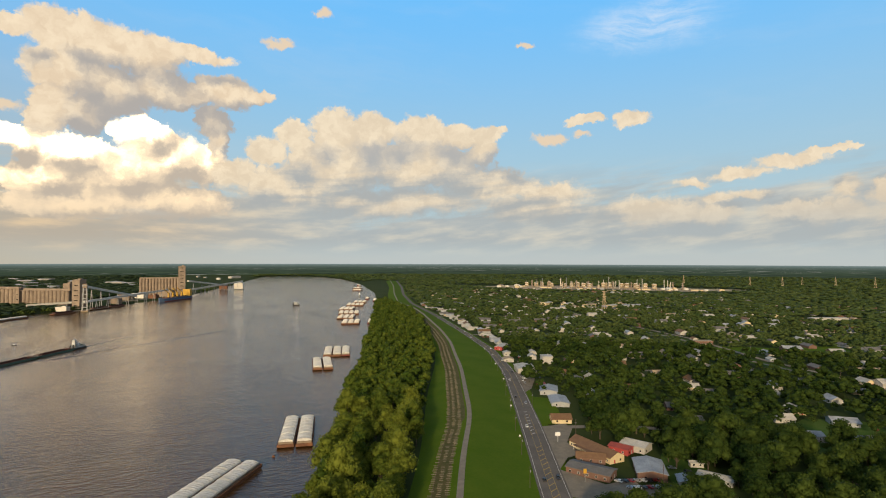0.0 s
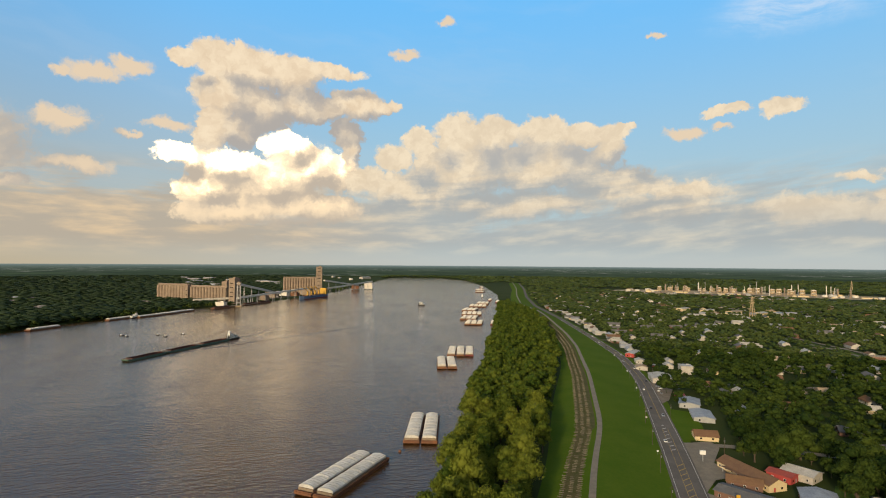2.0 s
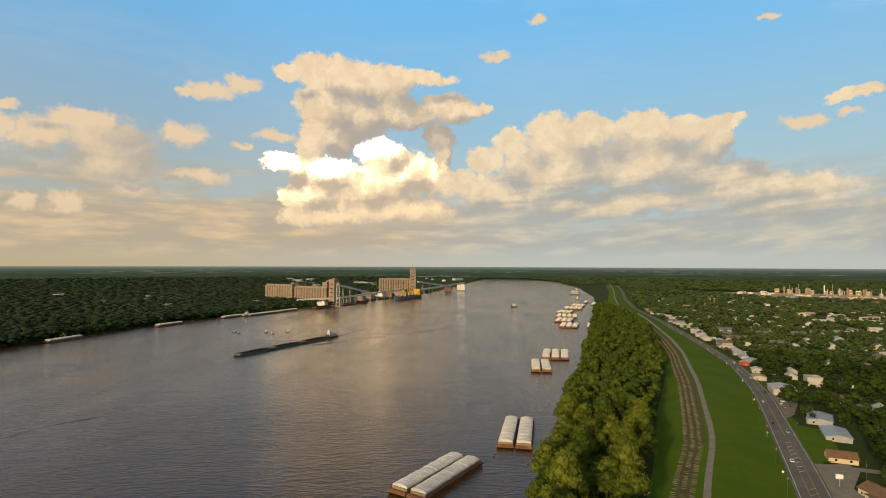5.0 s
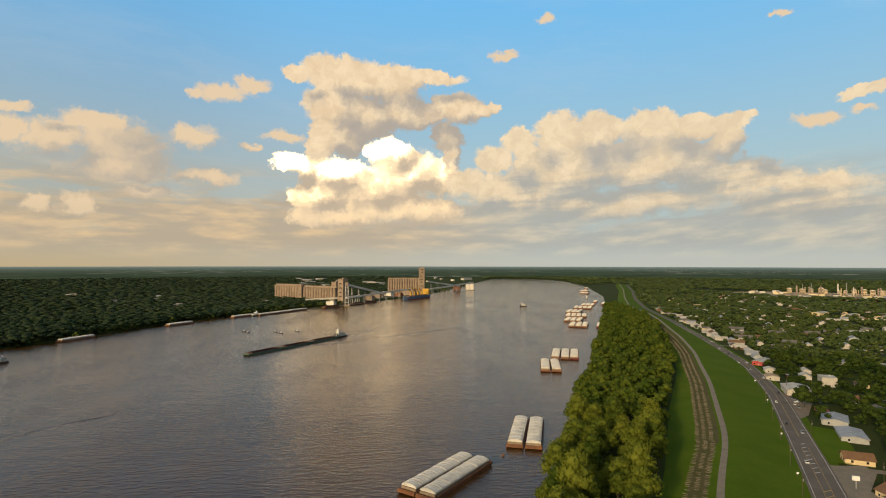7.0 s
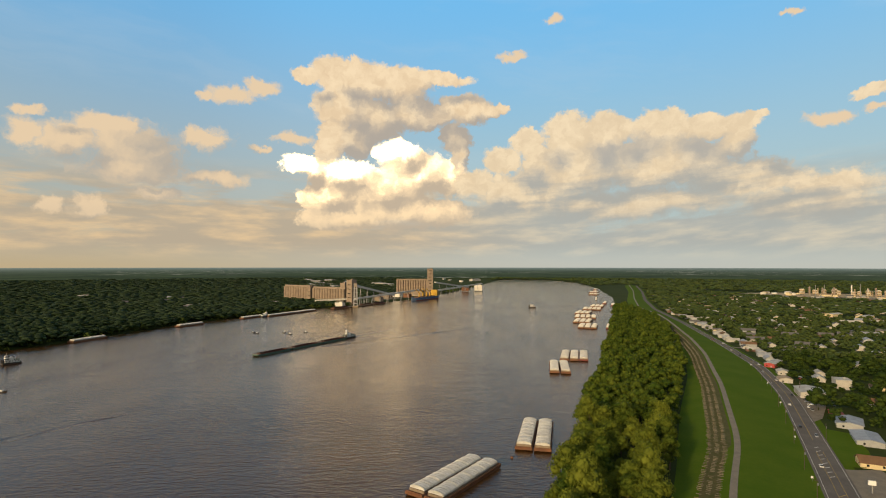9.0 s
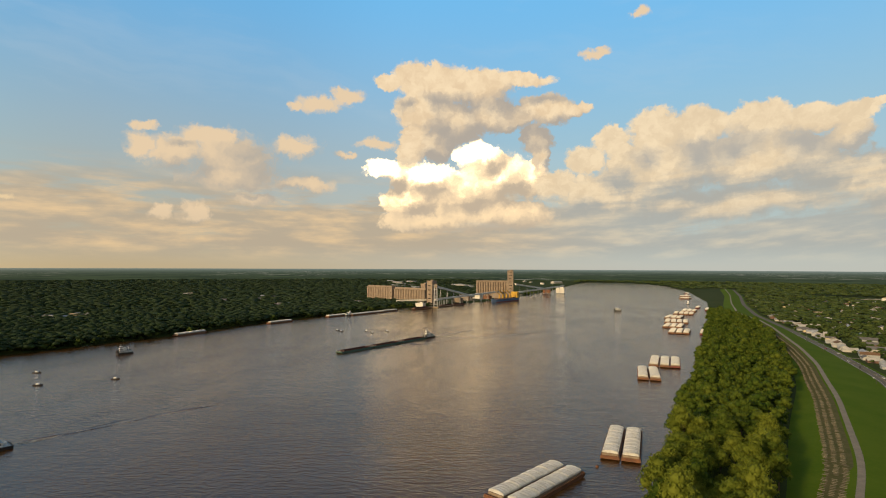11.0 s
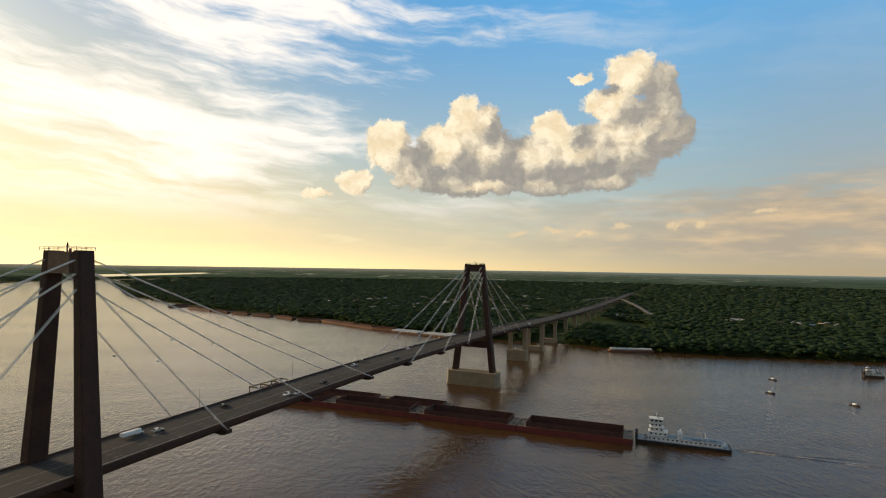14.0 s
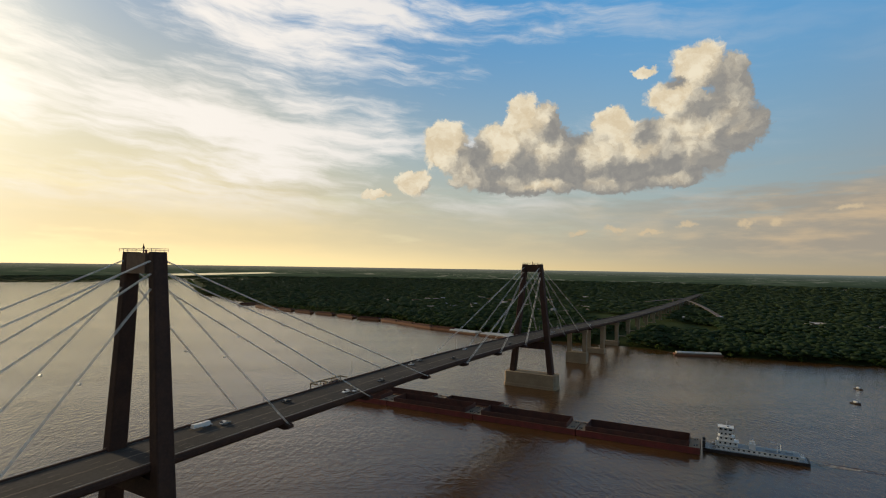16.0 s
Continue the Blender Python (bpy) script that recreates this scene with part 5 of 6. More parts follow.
put(house(15, 22, 3.2, 1.4, "grey", "metal", "workshop", "grey workshop with pale ribbed metal roofs"), 276, 380, -35, 16)
put(house(14, 24, 3.0, 1.2, "grey", "metal", "shed", "long pale metal-roofed shed"), 262, 346, -28, 15)
put(house(10, 11, 5.0, 2.0, "grey", "grey", "house", "two-storey grey house with a grey roof"), 320, 396, -25, 9)
put(house(7, 16, 2.8, .8, "red", "red", "shed", "low red shed beside parked cars"), 283, 402, -25, 9)
put(house(13, 17, 3.2, 2.0, "grey", "metal", "house", "grey house with a broad metal roof", porch=True), 414, 218, 50, 22)
put(house(12, 22, 3.0, 1.8, "grey", "metal", "house", "grey house with a pale blue-grey metal roof"), 345, 217, 60, 16)
put(house(11, 12, 3.0, 1.8, "grey", "metal", "house"), 362, 208, 60, 9)
put(house(4.5, 20, 3.0, .5, "white", "grey", "mobile_home", "long white mobile home on a lawn"), 392, 188, 62, 16)
put(house(10, 13, 3.2, 2.4, "grey", "grey", "house"), 302, 268, 20, 9)
put(house(9, 14, 3.2, 2.4, "white", "grey", "house"), 316, 262, 70, 9)
put(house(12, 26, 5, .5, "brick", "tan", "building", "orange brick flat-roofed building", flat=True), 634, 524, 65, 16)
put(house(14, 70, 6, 1.0, "white", "white", "warehouse", "long white low warehouse among trees"), 1115, 640, 65, 45)
for x, y, l, yaw, roof in ((822, 1170, 40, -60, "white"), (850, 1118, 46, -55, "white"), (890, 1080, 50, -60, "tan"), (925, 1040, 40, -60, "white"), (958, 1026, 30, -50, "metal"), (880, 1020, 30, -55, "metal"), (840, 1040, 24, -55, "white")):
    put(house(18, l, 6.5, 1.5, "cream" if roof != "metal" else "grey", roof, "warehouse", "pale warehouse in an industrial yard", group="industrial yard sheds"), x, y, yaw, l * .7)

# houses scattered through the town
PROTO = [house(9.5, 14, 3.0, 2.6, w, r, porch=False, group="town houses", windows=2, detail=False) for i, (w, r) in
         enumerate((("white", "grey"), ("white", "metal"), ("cream", "brown"), ("brick", "grey"), ("white", "white"), ("grey", "tan"), ("cream", "white"), ("white", "brown")))]
hr = np.random.default_rng(5)
hx, hy = scatter(250, 1500, 120, 1900, 45, hr, .38)
spots = []
for x, y in zip(hx, hy):
    a = math.degrees(math.atan2(x, y + 18))
    if math.hypot(x, y) < 430 and x > 240 and hr.random() < .7 or x < road_x(y) + road_w(y) + 16 or a > 67 or any((x - cx) ** 2 + (y - cy) ** 2 < (cr + 10) ** 2 for cx, cy, cr in CLEAR):
        continue
    if y < 215 and math.hypot(x, y) < 430:
        continue
    if math.hypot(x, y) > 700 and hr.random() < .3 or abs(x - np.interp(y, [250, 323, 408, 576, 728, 1090], [535, 562, 578, 645, 675, 788])) < 16:
        continue
    spots.append((x, y))
free = list(PROTO)
MANY = []         # x, y, z, yaw, size of the houses too far to tell apart
for x, y in spots:
    i = int(hr.integers(8))
    yaw = ROADYAW + 90 * int(hr.integers(2)) + hr.uniform(-6, 6)
    clear(x, y, 10.5)
    if math.hypot(x, y) > 640:
        MANY.append((x, y, 3.0, yaw, hr.uniform(.9, 1.5)))
        continue
    m = pose(x, y, 3.05, 0, 0, yaw)
    if PROTO[i] in free:
        free.remove(PROTO[i])
        PROTO[i].matrix_world = m
    else:
        copy_thing(PROTO[i], m)
# along the highway further on
for k, y in enumerate(range(640, 1340, 21)):
    x = float(road_x(y) + road_w(y)) + 15 + hr.uniform(0, 14)
    MANY.append((x, y, 3.0, ROADYAW + 10 + 90 * (k % 2), hr.uniform(.9, 1.3)))
    clear(x, y, 10)

# yards, side streets, railway
def patch(name, pts, mat, z, label):
    m = Mesh().add([(x, y, z) for x, y in pts], [tuple(range(len(pts)))])
    return tagged(part(name, m, mat), label, kind="structure")


def lane(name, pts, w, mat, z, label):
    m, rows = Mesh(), []
    p = [Vector(q) for q in pts]
    for i, q in enumerate(p):
        d = (p[min(i + 1, len(p) - 1)] - p[max(i - 1, 0)]).normalized()
        n = Vector((-d.y, d.x)) * w / 2
        rows.append([(q.x - n.x, q.y - n.y, z), (q.x, q.y, z + .06), (q.x + n.x, q.y + n.y, z)])
    m.loft(rows)
    for a, b in zip(p[:-1], p[1:]):
        for k in np.arange(0, 1, min(1, 6 / max((b - a).length, 1))):
            q = a.lerp(b, k)
            clear(q.x, q.y, w / 2 + 2)
    return tagged(part(name, m, mat), label, kind="structure")


patch("forecourt", [(160, 200), (172, 222), (190, 256), (204, 284), (213, 297), (232, 297), (229, 285), (209, 264), (206, 244), (193, 242), (178, 229), (188, 203), (206, 203), (202, 192), (172, 190)], ASPHALT_OLD, 3.64, "worn pale forecourt beside the highway")
patch("forecourt", [(150, 172), (196, 158), (214, 184), (203, 197), (166, 186)], GRAVEL, 3.56, "gravel parking lot")
patch("gravel_yard", [(247, 380), (268, 395), (295, 430), (300, 452), (288, 470), (279, 440), (262, 412)], GRAVEL, 3.55, "pale gravel yard beside the highway")
patch("lawn", [(217, 301), (233, 300), (249, 328), (263, 360), (249, 374), (233, 340)], GRASS, 3.60, "green mown lawn")
patch("lawn", [(330, 200), (352, 226), (404, 238), (440, 212), (400, 170), (350, 176)], ROUGH_GRASS, 3.2, "dark green back lawn")
patch("lawn", [(590, 470), (640, 505), (700, 455), (790, 440), (760, 395), (660, 420)], GRASS, 3.2, "open green field between houses")
patch("lawn", [(216, 172), (240, 168), (262, 214), (250, 226), (236, 214), (218, 186)], ROUGH_GRASS, 3.2, "grassy yard behind shops")
for x, y, r in ((245, 325, 16), (375, 205, 26), (610, 460, 22), (650, 450, 24), (700, 425, 24), (750, 420, 22), (215, 280, 15), (200, 264, 12), (190, 200, 24), (218, 186, 10), (236, 196, 9), (236, 226, 7), (226, 254, 6), (285, 440, 14)):
    clear(x, y, r)
lane("side_street", [(208, 296), (226, 291), (262, 276), (320, 240), (372, 190), (392, 150)], 6.5, ASPHALT_OLD, 3.66, "narrow worn side street")
lane("side_street", [(300, 452), (360, 440), (470, 400), (560, 350)], 6, ASPHALT_OLD, 3.3, "narrow worn side street")
lane("side_street", [(440, 1010), (560, 960), (760, 860), (960, 760)], 6, ASPHALT_OLD, 3.3, "narrow worn side street")
lane("side_street", [(372, 735), (500, 690), (640, 620), (800, 560), (1000, 470)], 6, ASPHALT_OLD, 3.3, "narrow worn side street")
lane("rail_embankment", [(520, 150), (535, 252), (562, 323), (578, 408), (645, 576), (675, 728), (788, 1090), (900, 1500)], 15, ROUGH_GRASS, 3.3, "grassy railway strip")
lane("railway", [(520, 150), (535, 252), (562, 323), (578, 408), (645, 576), (675, 728), (788, 1090), (900, 1500)], 5.5, GRAVEL, 3.5, "brown ballasted railway line")
lane("parallel_road", [(538, 148), (553, 250), (580, 320), (597, 402), (664, 570), (694, 722)], 6.5, ASPHALT_OLD, 3.4, "grey road beside the railway")
FIELD = material("sunlit_meadow", (0.105, 0.165, 0.030), (0.14, 0.18, 0.045), 0.95, scale=0.01, fine=8)
lane("meadow", [(1150, 1560), (1320, 1480), (1500, 1390), (1700, 1300)], 90, FIELD, 3.4, "pale green meadow before a refinery")

# the woods of the town
tx, ty = scatter(150, 1000, 60, 1150, 10.5, RNG)
keepers = (tx > road_x(ty) + road_w(ty) + 9) & (np.degrees(np.arctan2(tx, ty + 18)) < 68)
for cx, cy, cr in CLEAR:
    keepers &= (tx - cx) ** 2 + (ty - cy) ** 2 > (cr + 1.5) ** 2
thin, _k = RNG.random(len(tx)), 0
dens = np.array([noise.noise((x * .012, y * .012, 0)) for x, y in zip(tx, ty)])
keepers &= thin < .86 + dens * .5
keepers &= ~((tx < road_x(ty) + road_w(ty) + 34) & (thin > .42))
tx, ty = tx[keepers], ty[keepers]
tz = np.full(len(tx), 2.9)
dist = np.hypot(tx, ty)
order = np.argsort(dist)
tx, ty, tz, dist = tx[order], ty[order], tz[order], dist[order]
for x, y, z in zip(tx[:215], ty[:215], tz[:215]):
    k = RNG.choice((RNG.uniform(.55, .9), RNG.uniform(.95, 1.4)))
    copy_thing(TOWN_TREES[RNG.integers(4)], pose(x, y, z, 0, 0, RNG.uniform(0, 360)) @ Matrix.Diagonal((k, k, k * RNG.uniform(.8, 1.1), 1)))
for i, t in enumerate(TOWN_TREES):
    t.matrix_world = pose(tx[215 + i], ty[215 + i], 2.9, 0, 0, 70 * i)
mid = np.arange(len(tx)) >= 219
near_m = mid & (dist < 760)
far_m = mid & (dist >= 760)
stand("town_woods", "dark green broad-leaved trees between houses", LEAF_DARK, tx[near_m], ty[near_m], tz[near_m], RNG.uniform(.55, 1.15, int(near_m.sum())), MID, RNG, .85)
stand("town_woods", "green trees between distant houses", LEAF_TOWN_FAR, tx[far_m], ty[far_m], tz[far_m], RNG.uniform(.5, 1.05, int(far_m.sum())), LOW, RNG, .75)


def many_houses(name, label, rows, seed):
    """Small gabled houses in one mesh, roofs and walls of several colours."""
    rng = np.random.default_rng(seed)
    mats = [WALLS["white"], WALLS["cream"], WALLS["grey"], WALLS["brick"], ROOFS["grey"], ROOFS["metal"], ROOFS["white"], ROOFS["brown"], ROOFS["tan"]]
    v, f, idx = [], [], []
    for x, y, z, yaw, k in rows:
        w, l, h, rise = 4.6 * k, rng.uniform(6, 9) * k, 3.0 * k, 2.2 * k
        a = radians(yaw)
        o = len(v)
        p_ = [(-w, -l, 0), (w, -l, 0), (w, l, 0), (-w, l, 0), (-w, -l, h), (w, -l, h), (w, l, h), (-w, l, h), (0, -l, h + rise), (0, l, h + rise),
              (-w - .5, -l - .5, h - .2), (w + .5, -l - .5, h - .2), (w + .5, l + .5, h - .2), (-w - .5, l + .5, h - .2), (0, -l - .5, h + rise + .15), (0, l + .5, h + rise + .15)]
        v += [(x + px * math.cos(a) - py * math.sin(a), y + px * math.sin(a) + py * math.cos(a), z + pz) for px, py, pz in p_]
        fs = [(0, 1, 5, 8, 4), (2, 3, 7, 9, 6), (1, 2, 6, 5), (3, 0, 4, 7), (11, 12, 15, 14), (13, 10, 14, 15)]
        f += [tuple(i + o for i in q) for q in fs]
        wm, rm_ = int(rng.choice([0, 0, 0, 1, 2, 3])), int(rng.choice([4, 4, 5, 6, 6, 7, 8]))
        idx += [wm] * 4 + [rm_] * 2
    me = bpy.data.meshes.new(name)
    me.from_pydata(v, [], f)
    for m_ in mats:
        me.materials.append(m_)
    me.polygons.foreach_set("material_index", idx)
    return tagged(new(name, me), label, "houses", kind="stuff")


many_houses("distant_houses", "small pale houses of the town among trees", MANY, 21)


# ---------------- the wide woods of the plain ----------------
REFINERY = [(1237, 1950), (1450, 1850), (1650, 1640), (1850, 1500)]


def plain(az0, az1, r0, r1, step, name, mat, label, skip=None, templates=FAR, grow=1.0, clumps=0.0):
    """Trees over a sector of the plain, thinned with distance; azimuths to the left of +y."""
    rng = np.random.default_rng(int(r0) + int(az0 * 7) + 999)
    xs, ys = [], []
    r = r0
    while r < r1:
        s = max(9.0, step * r)
        n = max(2, int(radians(az1 - az0) * r / s))
        a = np.radians(az0 + (np.arange(n) + rng.uniform(-.45, .45, n)) * (az1 - az0) / n)
        rr = r + rng.uniform(-.45, .45, n) * s
        xs.append(-np.sin(a) * rr), ys.append(np.cos(a) * rr)
        r += s
    x, y = np.concatenate(xs), np.concatenate(ys)
    d = bank_distance(x, y)
    keep = d > 6
    if skip is not None:
        keep &= ~skip(x, y)
    keep &= ~((x < -1800) & (np.hypot(x, y) > 2500) & (bank_distance(x, y) < 60))
    x, y = x[keep], y[keep]
    z = ground_z(x, y) + 2.0
    r = np.hypot(x, y)
    s = np.maximum(9.0, step * r) / 9.0 * rng.uniform(.75, 1.15, len(x)) * grow
    return stand(name, label, mat, x, y, z, s, templates, rng, .62, True)


def west_skip(x, y):
    # elevators, ramps and clearings stay open
    s = (x - T1.x) * U.x + (y - T1.y) * U.y
    o = (x - T1.x) * P.x + (y - T1.y) * P.y
    wild = (np.sin(x * .013) * np.sin(y * .011 + 1) > .93)
    under = (np.abs(o) < 24) & (s > 300)
    field = (s > 880) & (s < 1250) & (o > -150) & (o < 130) & (np.sin(s * .02 + o * .013) > -.3)
    mill = (x > -560) & (x < 60) & (y > 1500 - (x + 300) * .55) & (y < 2150) & (bank_distance(x, y) < 190) & ((x > -330) | (y > 1560 - (x + 300) * .55))
    return wild | under | mill | field


def east_skip(x, y):
    lev = (x < road_x(y) + road_w(y) + 10) & (y < 2900)
    refin = (np.interp(y, [1440, 1700, 2150], [1250, 1150, 1050]) < x) & (x < 2000) & (y > 1380) & (x * .62 + y * .78 > 2080) & (x * .62 + y * .78 < 2540)
    mead = (np.abs(x * .46 + y * .89 - 1920) < 45) & (x > 1140) & (x < 1720)
    town = (x < 1000) & (y < 1150)
    rail = np.abs(x - np.interp(y, [728, 1090, 1500], [675, 788, 900])) < 14
    wh = (np.hypot(x - 885, y - 1085) < 95) | (np.hypot(x - 1115, y - 640) < 55)
    return lev | refin | mead | town | rail | wh


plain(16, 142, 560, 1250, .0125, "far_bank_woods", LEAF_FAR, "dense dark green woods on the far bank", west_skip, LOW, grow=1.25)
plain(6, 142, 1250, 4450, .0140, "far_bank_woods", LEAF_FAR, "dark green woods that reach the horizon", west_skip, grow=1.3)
plain(-66, -4, 1000, 4450, .0135, "far_town_woods", LEAF_TOWN_FAR, "dark green woods and gardens beyond the town", east_skip)
# scrub along the far bank
rng = np.random.default_rng(77)
pts = np.array(LEFT_BANK[2:-1], float)
lx, ly = [], []
for (ax, ay), (bx_, by_) in zip(pts[:-1], pts[1:]):
    n = int(math.hypot(bx_ - ax, by_ - ay) / 5)
    k = rng.random(n)
    lx.append(ax + (bx_ - ax) * k), ly.append(ay + (by_ - ay) * k)
lx, ly = np.concatenate(lx) + rng.uniform(-18, 6, sum(map(len, lx))), np.concatenate(ly) + rng.uniform(-6, 12, sum(map(len, ly)))
ok = (bank_distance(lx, ly) > 2) & ~west_skip(lx, ly) & (bank_distance(lx, ly) < 30)
lx, ly = lx[ok], ly[ok]
SCRUB = leaf_material("leaf_scrub", (0.035, 0.062, 0.014), (0.085, 0.115, 0.024), 0.02)
stand("bank_scrub", "lighter green willows along the far bank", SCRUB, lx, ly, ground_z(lx, ly) - .4, rng.uniform(.4, .85, len(lx)), LOW, rng)


# ---------------- grain elevators, ship, refinery ----------------
TANKWHITE = material("tank_white", (0.74, 0.70, 0.62), (0.62, 0.58, 0.50), 0.5, scale=0.05)
TANSTEEL = material("tan_steel", (0.55, 0.42, 0.26), (0.42, 0.32, 0.20), 0.6, scale=0.1)
BARE = material("bare_industrial_ground", (0.42, 0.33, 0.20), (0.32, 0.26, 0.16), 0.95, scale=0.02, fine=8)


def silo_block(name, a, b, n, rows, dia, h, z, label, gallery=True):
    """A row of joined concrete silos from a to b with a gallery along the top."""
    a, b = Vector(a), Vector(b)
    d = (b - a).normalized()
    q = Vector((-d.y, d.x))
    t = thing(name, label, "silos", pose(a.x, a.y, z))
    inv = Matrix.Translation((-a.x, -a.y, -z))
    shell = Mesh().rod((0, 0, 0), (0, 0, h), dia / 2, n=14).data("silo", CONC_WARM)
    for i in range(n):
        for j in range(rows):
            c = a + (b - a) * ((i + .5) / n) + q * (j * dia)
            s = part("silo", shell, CONC_WARM, t)
            s.location = (c.x - a.x, c.y - a.y, 0)
    c = (a + b) / 2 + q * dia * (rows - 1) / 2
    yaw = math.degrees(math.atan2(d.y, d.x))
    g = part("roof_slab", Mesh().box((c.x, c.y, z + h), ((b - a).length, dia * rows, 1.0), yaw), CONC_WARM, t)
    g.matrix_parent_inverse = inv
    if gallery:
        g = part("gallery", Mesh().box((c.x, c.y, z + h + 1), ((b - a).length * .99, 7, 4.5), yaw), CONC_WARM, t)
        g.matrix_parent_inverse = inv
    return t


def block(name, label, cat, x, y, size, yaw, mat, z=2.5, windows=True):
    t = thing(name, label, cat, pose(x, y, z, 0, 0, yaw))
    part("wall", Mesh().box((0, 0, 0), size), mat, t)
    part("roof", Mesh().box((0, 0, size[2]), (size[0] + .8, size[1] + .8, .9)).box((size[0] * .15, 0, size[2] + .9), (size[0] * .35, size[1] * .4, 2.6)), mat, t)
    if windows:
        for k in range(int(size[2] // 12)):
            for s in (-1, 1):
                part("window", Mesh().box((0, s * size[1] / 2, 6 + k * 12), (size[0] * .5, .3, 1.6)), GLASS, t)
    return t


def conveyor(a, b, w, label, posts=5, mat=None):
    a, b = Vector(a), Vector(b)
    t = thing("conveyor", label, "conveyor", pose(a.x, a.y, 0))
    inv = Matrix.Translation((-a.x, -a.y, 0))
    g = part("gallery", Mesh().beam(a, b, w * 1.15, w), mat or TANKWHITE, t)
    g.matrix_parent_inverse = inv
    for k in np.linspace(.12, .9, posts):
        q = a.lerp(b, k)
        if q.z > 8:
            p_ = part("trestle", Mesh().beam((q.x - 3, q.y, -2), (q.x, q.y, q.z - w * .4), 1.0, 1.0).beam((q.x + 3, q.y, -2), (q.x, q.y, q.z - w * .4), 1.0, 1.0), STEEL, t)
            p_.matrix_parent_inverse = inv
    return t


silo_block("grain_silos", (-522, 1668), (-428, 1612), 10, 2, 11, 44, 2.5, "row of tan concrete grain silos")
silo_block("grain_silos", (-416, 1602), (-306, 1535), 12, 2, 10, 41, 2.5, "second row of tan concrete grain silos")
block("silo_end", "taller tan end block between silo rows", "building", -421, 1612, (9, 22, 46), -31, CONC_WARM)
block("headhouse", "tall tan concrete grain headhouse", "building", -284, 1520, (20, 20, 68), -31, CONC_WARM)
block("headhouse", "grey-brown elevator block behind silos", "building", -312, 1560, (18, 18, 58), -31, CONC_WARM)
leg = thing("loading_tower", "slender steel loading tower standing in the river", "tower", pose(-258, 1440, 0))
for x in (-5, 5):
    for y in (-5, 5):
        part("tower_leg", Mesh().beam((x, y, -3), (x * .6, y * .6, 62), 1.1, 1.1), STEEL, leg)
for z in (10, 20, 30, 40, 50, 60):
    part("cross_frame", Mesh().beam((-5, -5, z), (5, -5, z), 1.2, 1.2).beam((5, -5, z), (5, 5, z), 1.2, 1.2).beam((5, 5, z), (-5, 5, z), 1.2, 1.2).beam((-5, 5, z), (-5, -5, z), 1.2, 1.2), STEEL, leg)
part("tower_house", Mesh().box((0, 0, 55), (8, 8, 9)), CONC_WARM, leg)
part("footing", Mesh().box((0, 0, -3), (16, 16, 6)), CONCRETE, leg)
conveyor((-262, 1450, 58), (-190, 1770, 14), 5, "long inclined conveyor gallery from a loading tower", 6)
conveyor((-262, 1450, 22), (-108, 1790, 30), 4.5, "long level conveyor gallery above the dock", 8)
conveyor((-60, 1960, 50), (70, 2200, 22), 5, "inclined pale conveyor gallery", 5)
conveyor((-60, 1940, 20), (130, 2300, 34), 5, "long pale conveyor gallery along the bank", 6)
conveyor((-300, 1530, 16), (-380, 1490, 14), 5, "low conveyor gallery beside silos", 3)
silo_block("grain_silos", (-205, 1990), (-85, 1990), 13, 2, 9.4, 54, 2.5, "distant row of tan concrete silos")
block("headhouse", "tall slim tan concrete headhouse", "building", -78, 1965, (21, 20, 96), 0, CONC_WARM)
block("dock_shed", "low tan dock shed beside the river", "building", -215, 1765, (34, 26, 16), -25, CONC_WARM, windows=False)
block("dock_shed", "white dock building beside the river", "building", 118, 2330, (34, 30, 22), -10, TANKWHITE, windows=False)
block("dock_shed", "brown loading shed at the dock", "building", 60, 2300, (30, 24, 20), -10, HULL_RUST, windows=False)
for x, y, sz, m_, lab in ((-190, 1850, (40, 20, 14), TANKWHITE, "white shed before distant silos"), (-120, 1900, (46, 18, 20), CONC_WARM, "tan shed before distant silos"), (-150, 1830, (24, 16, 10), HULL_RUST, "rusty low shed beside the dock"), (-300, 1440, (26, 12, 9), TANKWHITE, "low white shed on the bank below silos"), (-225, 1640, (30, 14, 13), CONC_WARM, "tan dock building below conveyors")):
    block("dock_shed", lab, "building", x, y, sz, -28, m_, windows=False)
dock = thing("dock", "long brown timber and steel loading dock", "dock", pose(-258, 1460, 0, 0, 0, -28))
part("deck", Mesh().box((0, 0, 2.2), (14, 130, 1.0)), DECK_TAN, dock)
for k in range(12):
    part("pile", Mesh().rod((-5, -60 + k * 11, -3), (-5, -60 + k * 11, 2.4), .8), BARK, dock)
dk2 = copy_thing(dock, pose(-185, 1760, 0, 0, 0, -27))
for k, (x, y, yaw) in enumerate(((-290, 1392, -30), (-240, 1500, -25), (-212, 1560, -25))):
    copy_thing(B2, pose(x, y, 0, 0, 0, yaw))

# bulk carrier with yellow cranes
ship = thing("bulk_carrier", "blue-hulled bulk carrier with yellow deck cranes at a dock", "ship")
S = Mesh()
S.loft([[(-w, y, -3), (w, y, -3), (w * 1.06, y, 9 + up), (-w * 1.06, y, 9 + up)] for y, w, up in ((-82, 9, 1), (-74, 13, 0), (55, 13, 0), (72, 9, 1), (84, 1.5, 2.5))], close=True, caps=True)
part("hull", S, SHIP_BLUE, ship)
part("boot_top", Mesh().loft([[(-w, y, -.5), (w, y, -.5), (w, y, 2.2), (-w, y, 2.2)] for y, w in ((-82.1, 9.3), (-74, 13.35), (55, 13.35), (72, 9.3))], close=True), HULL_RED, ship)
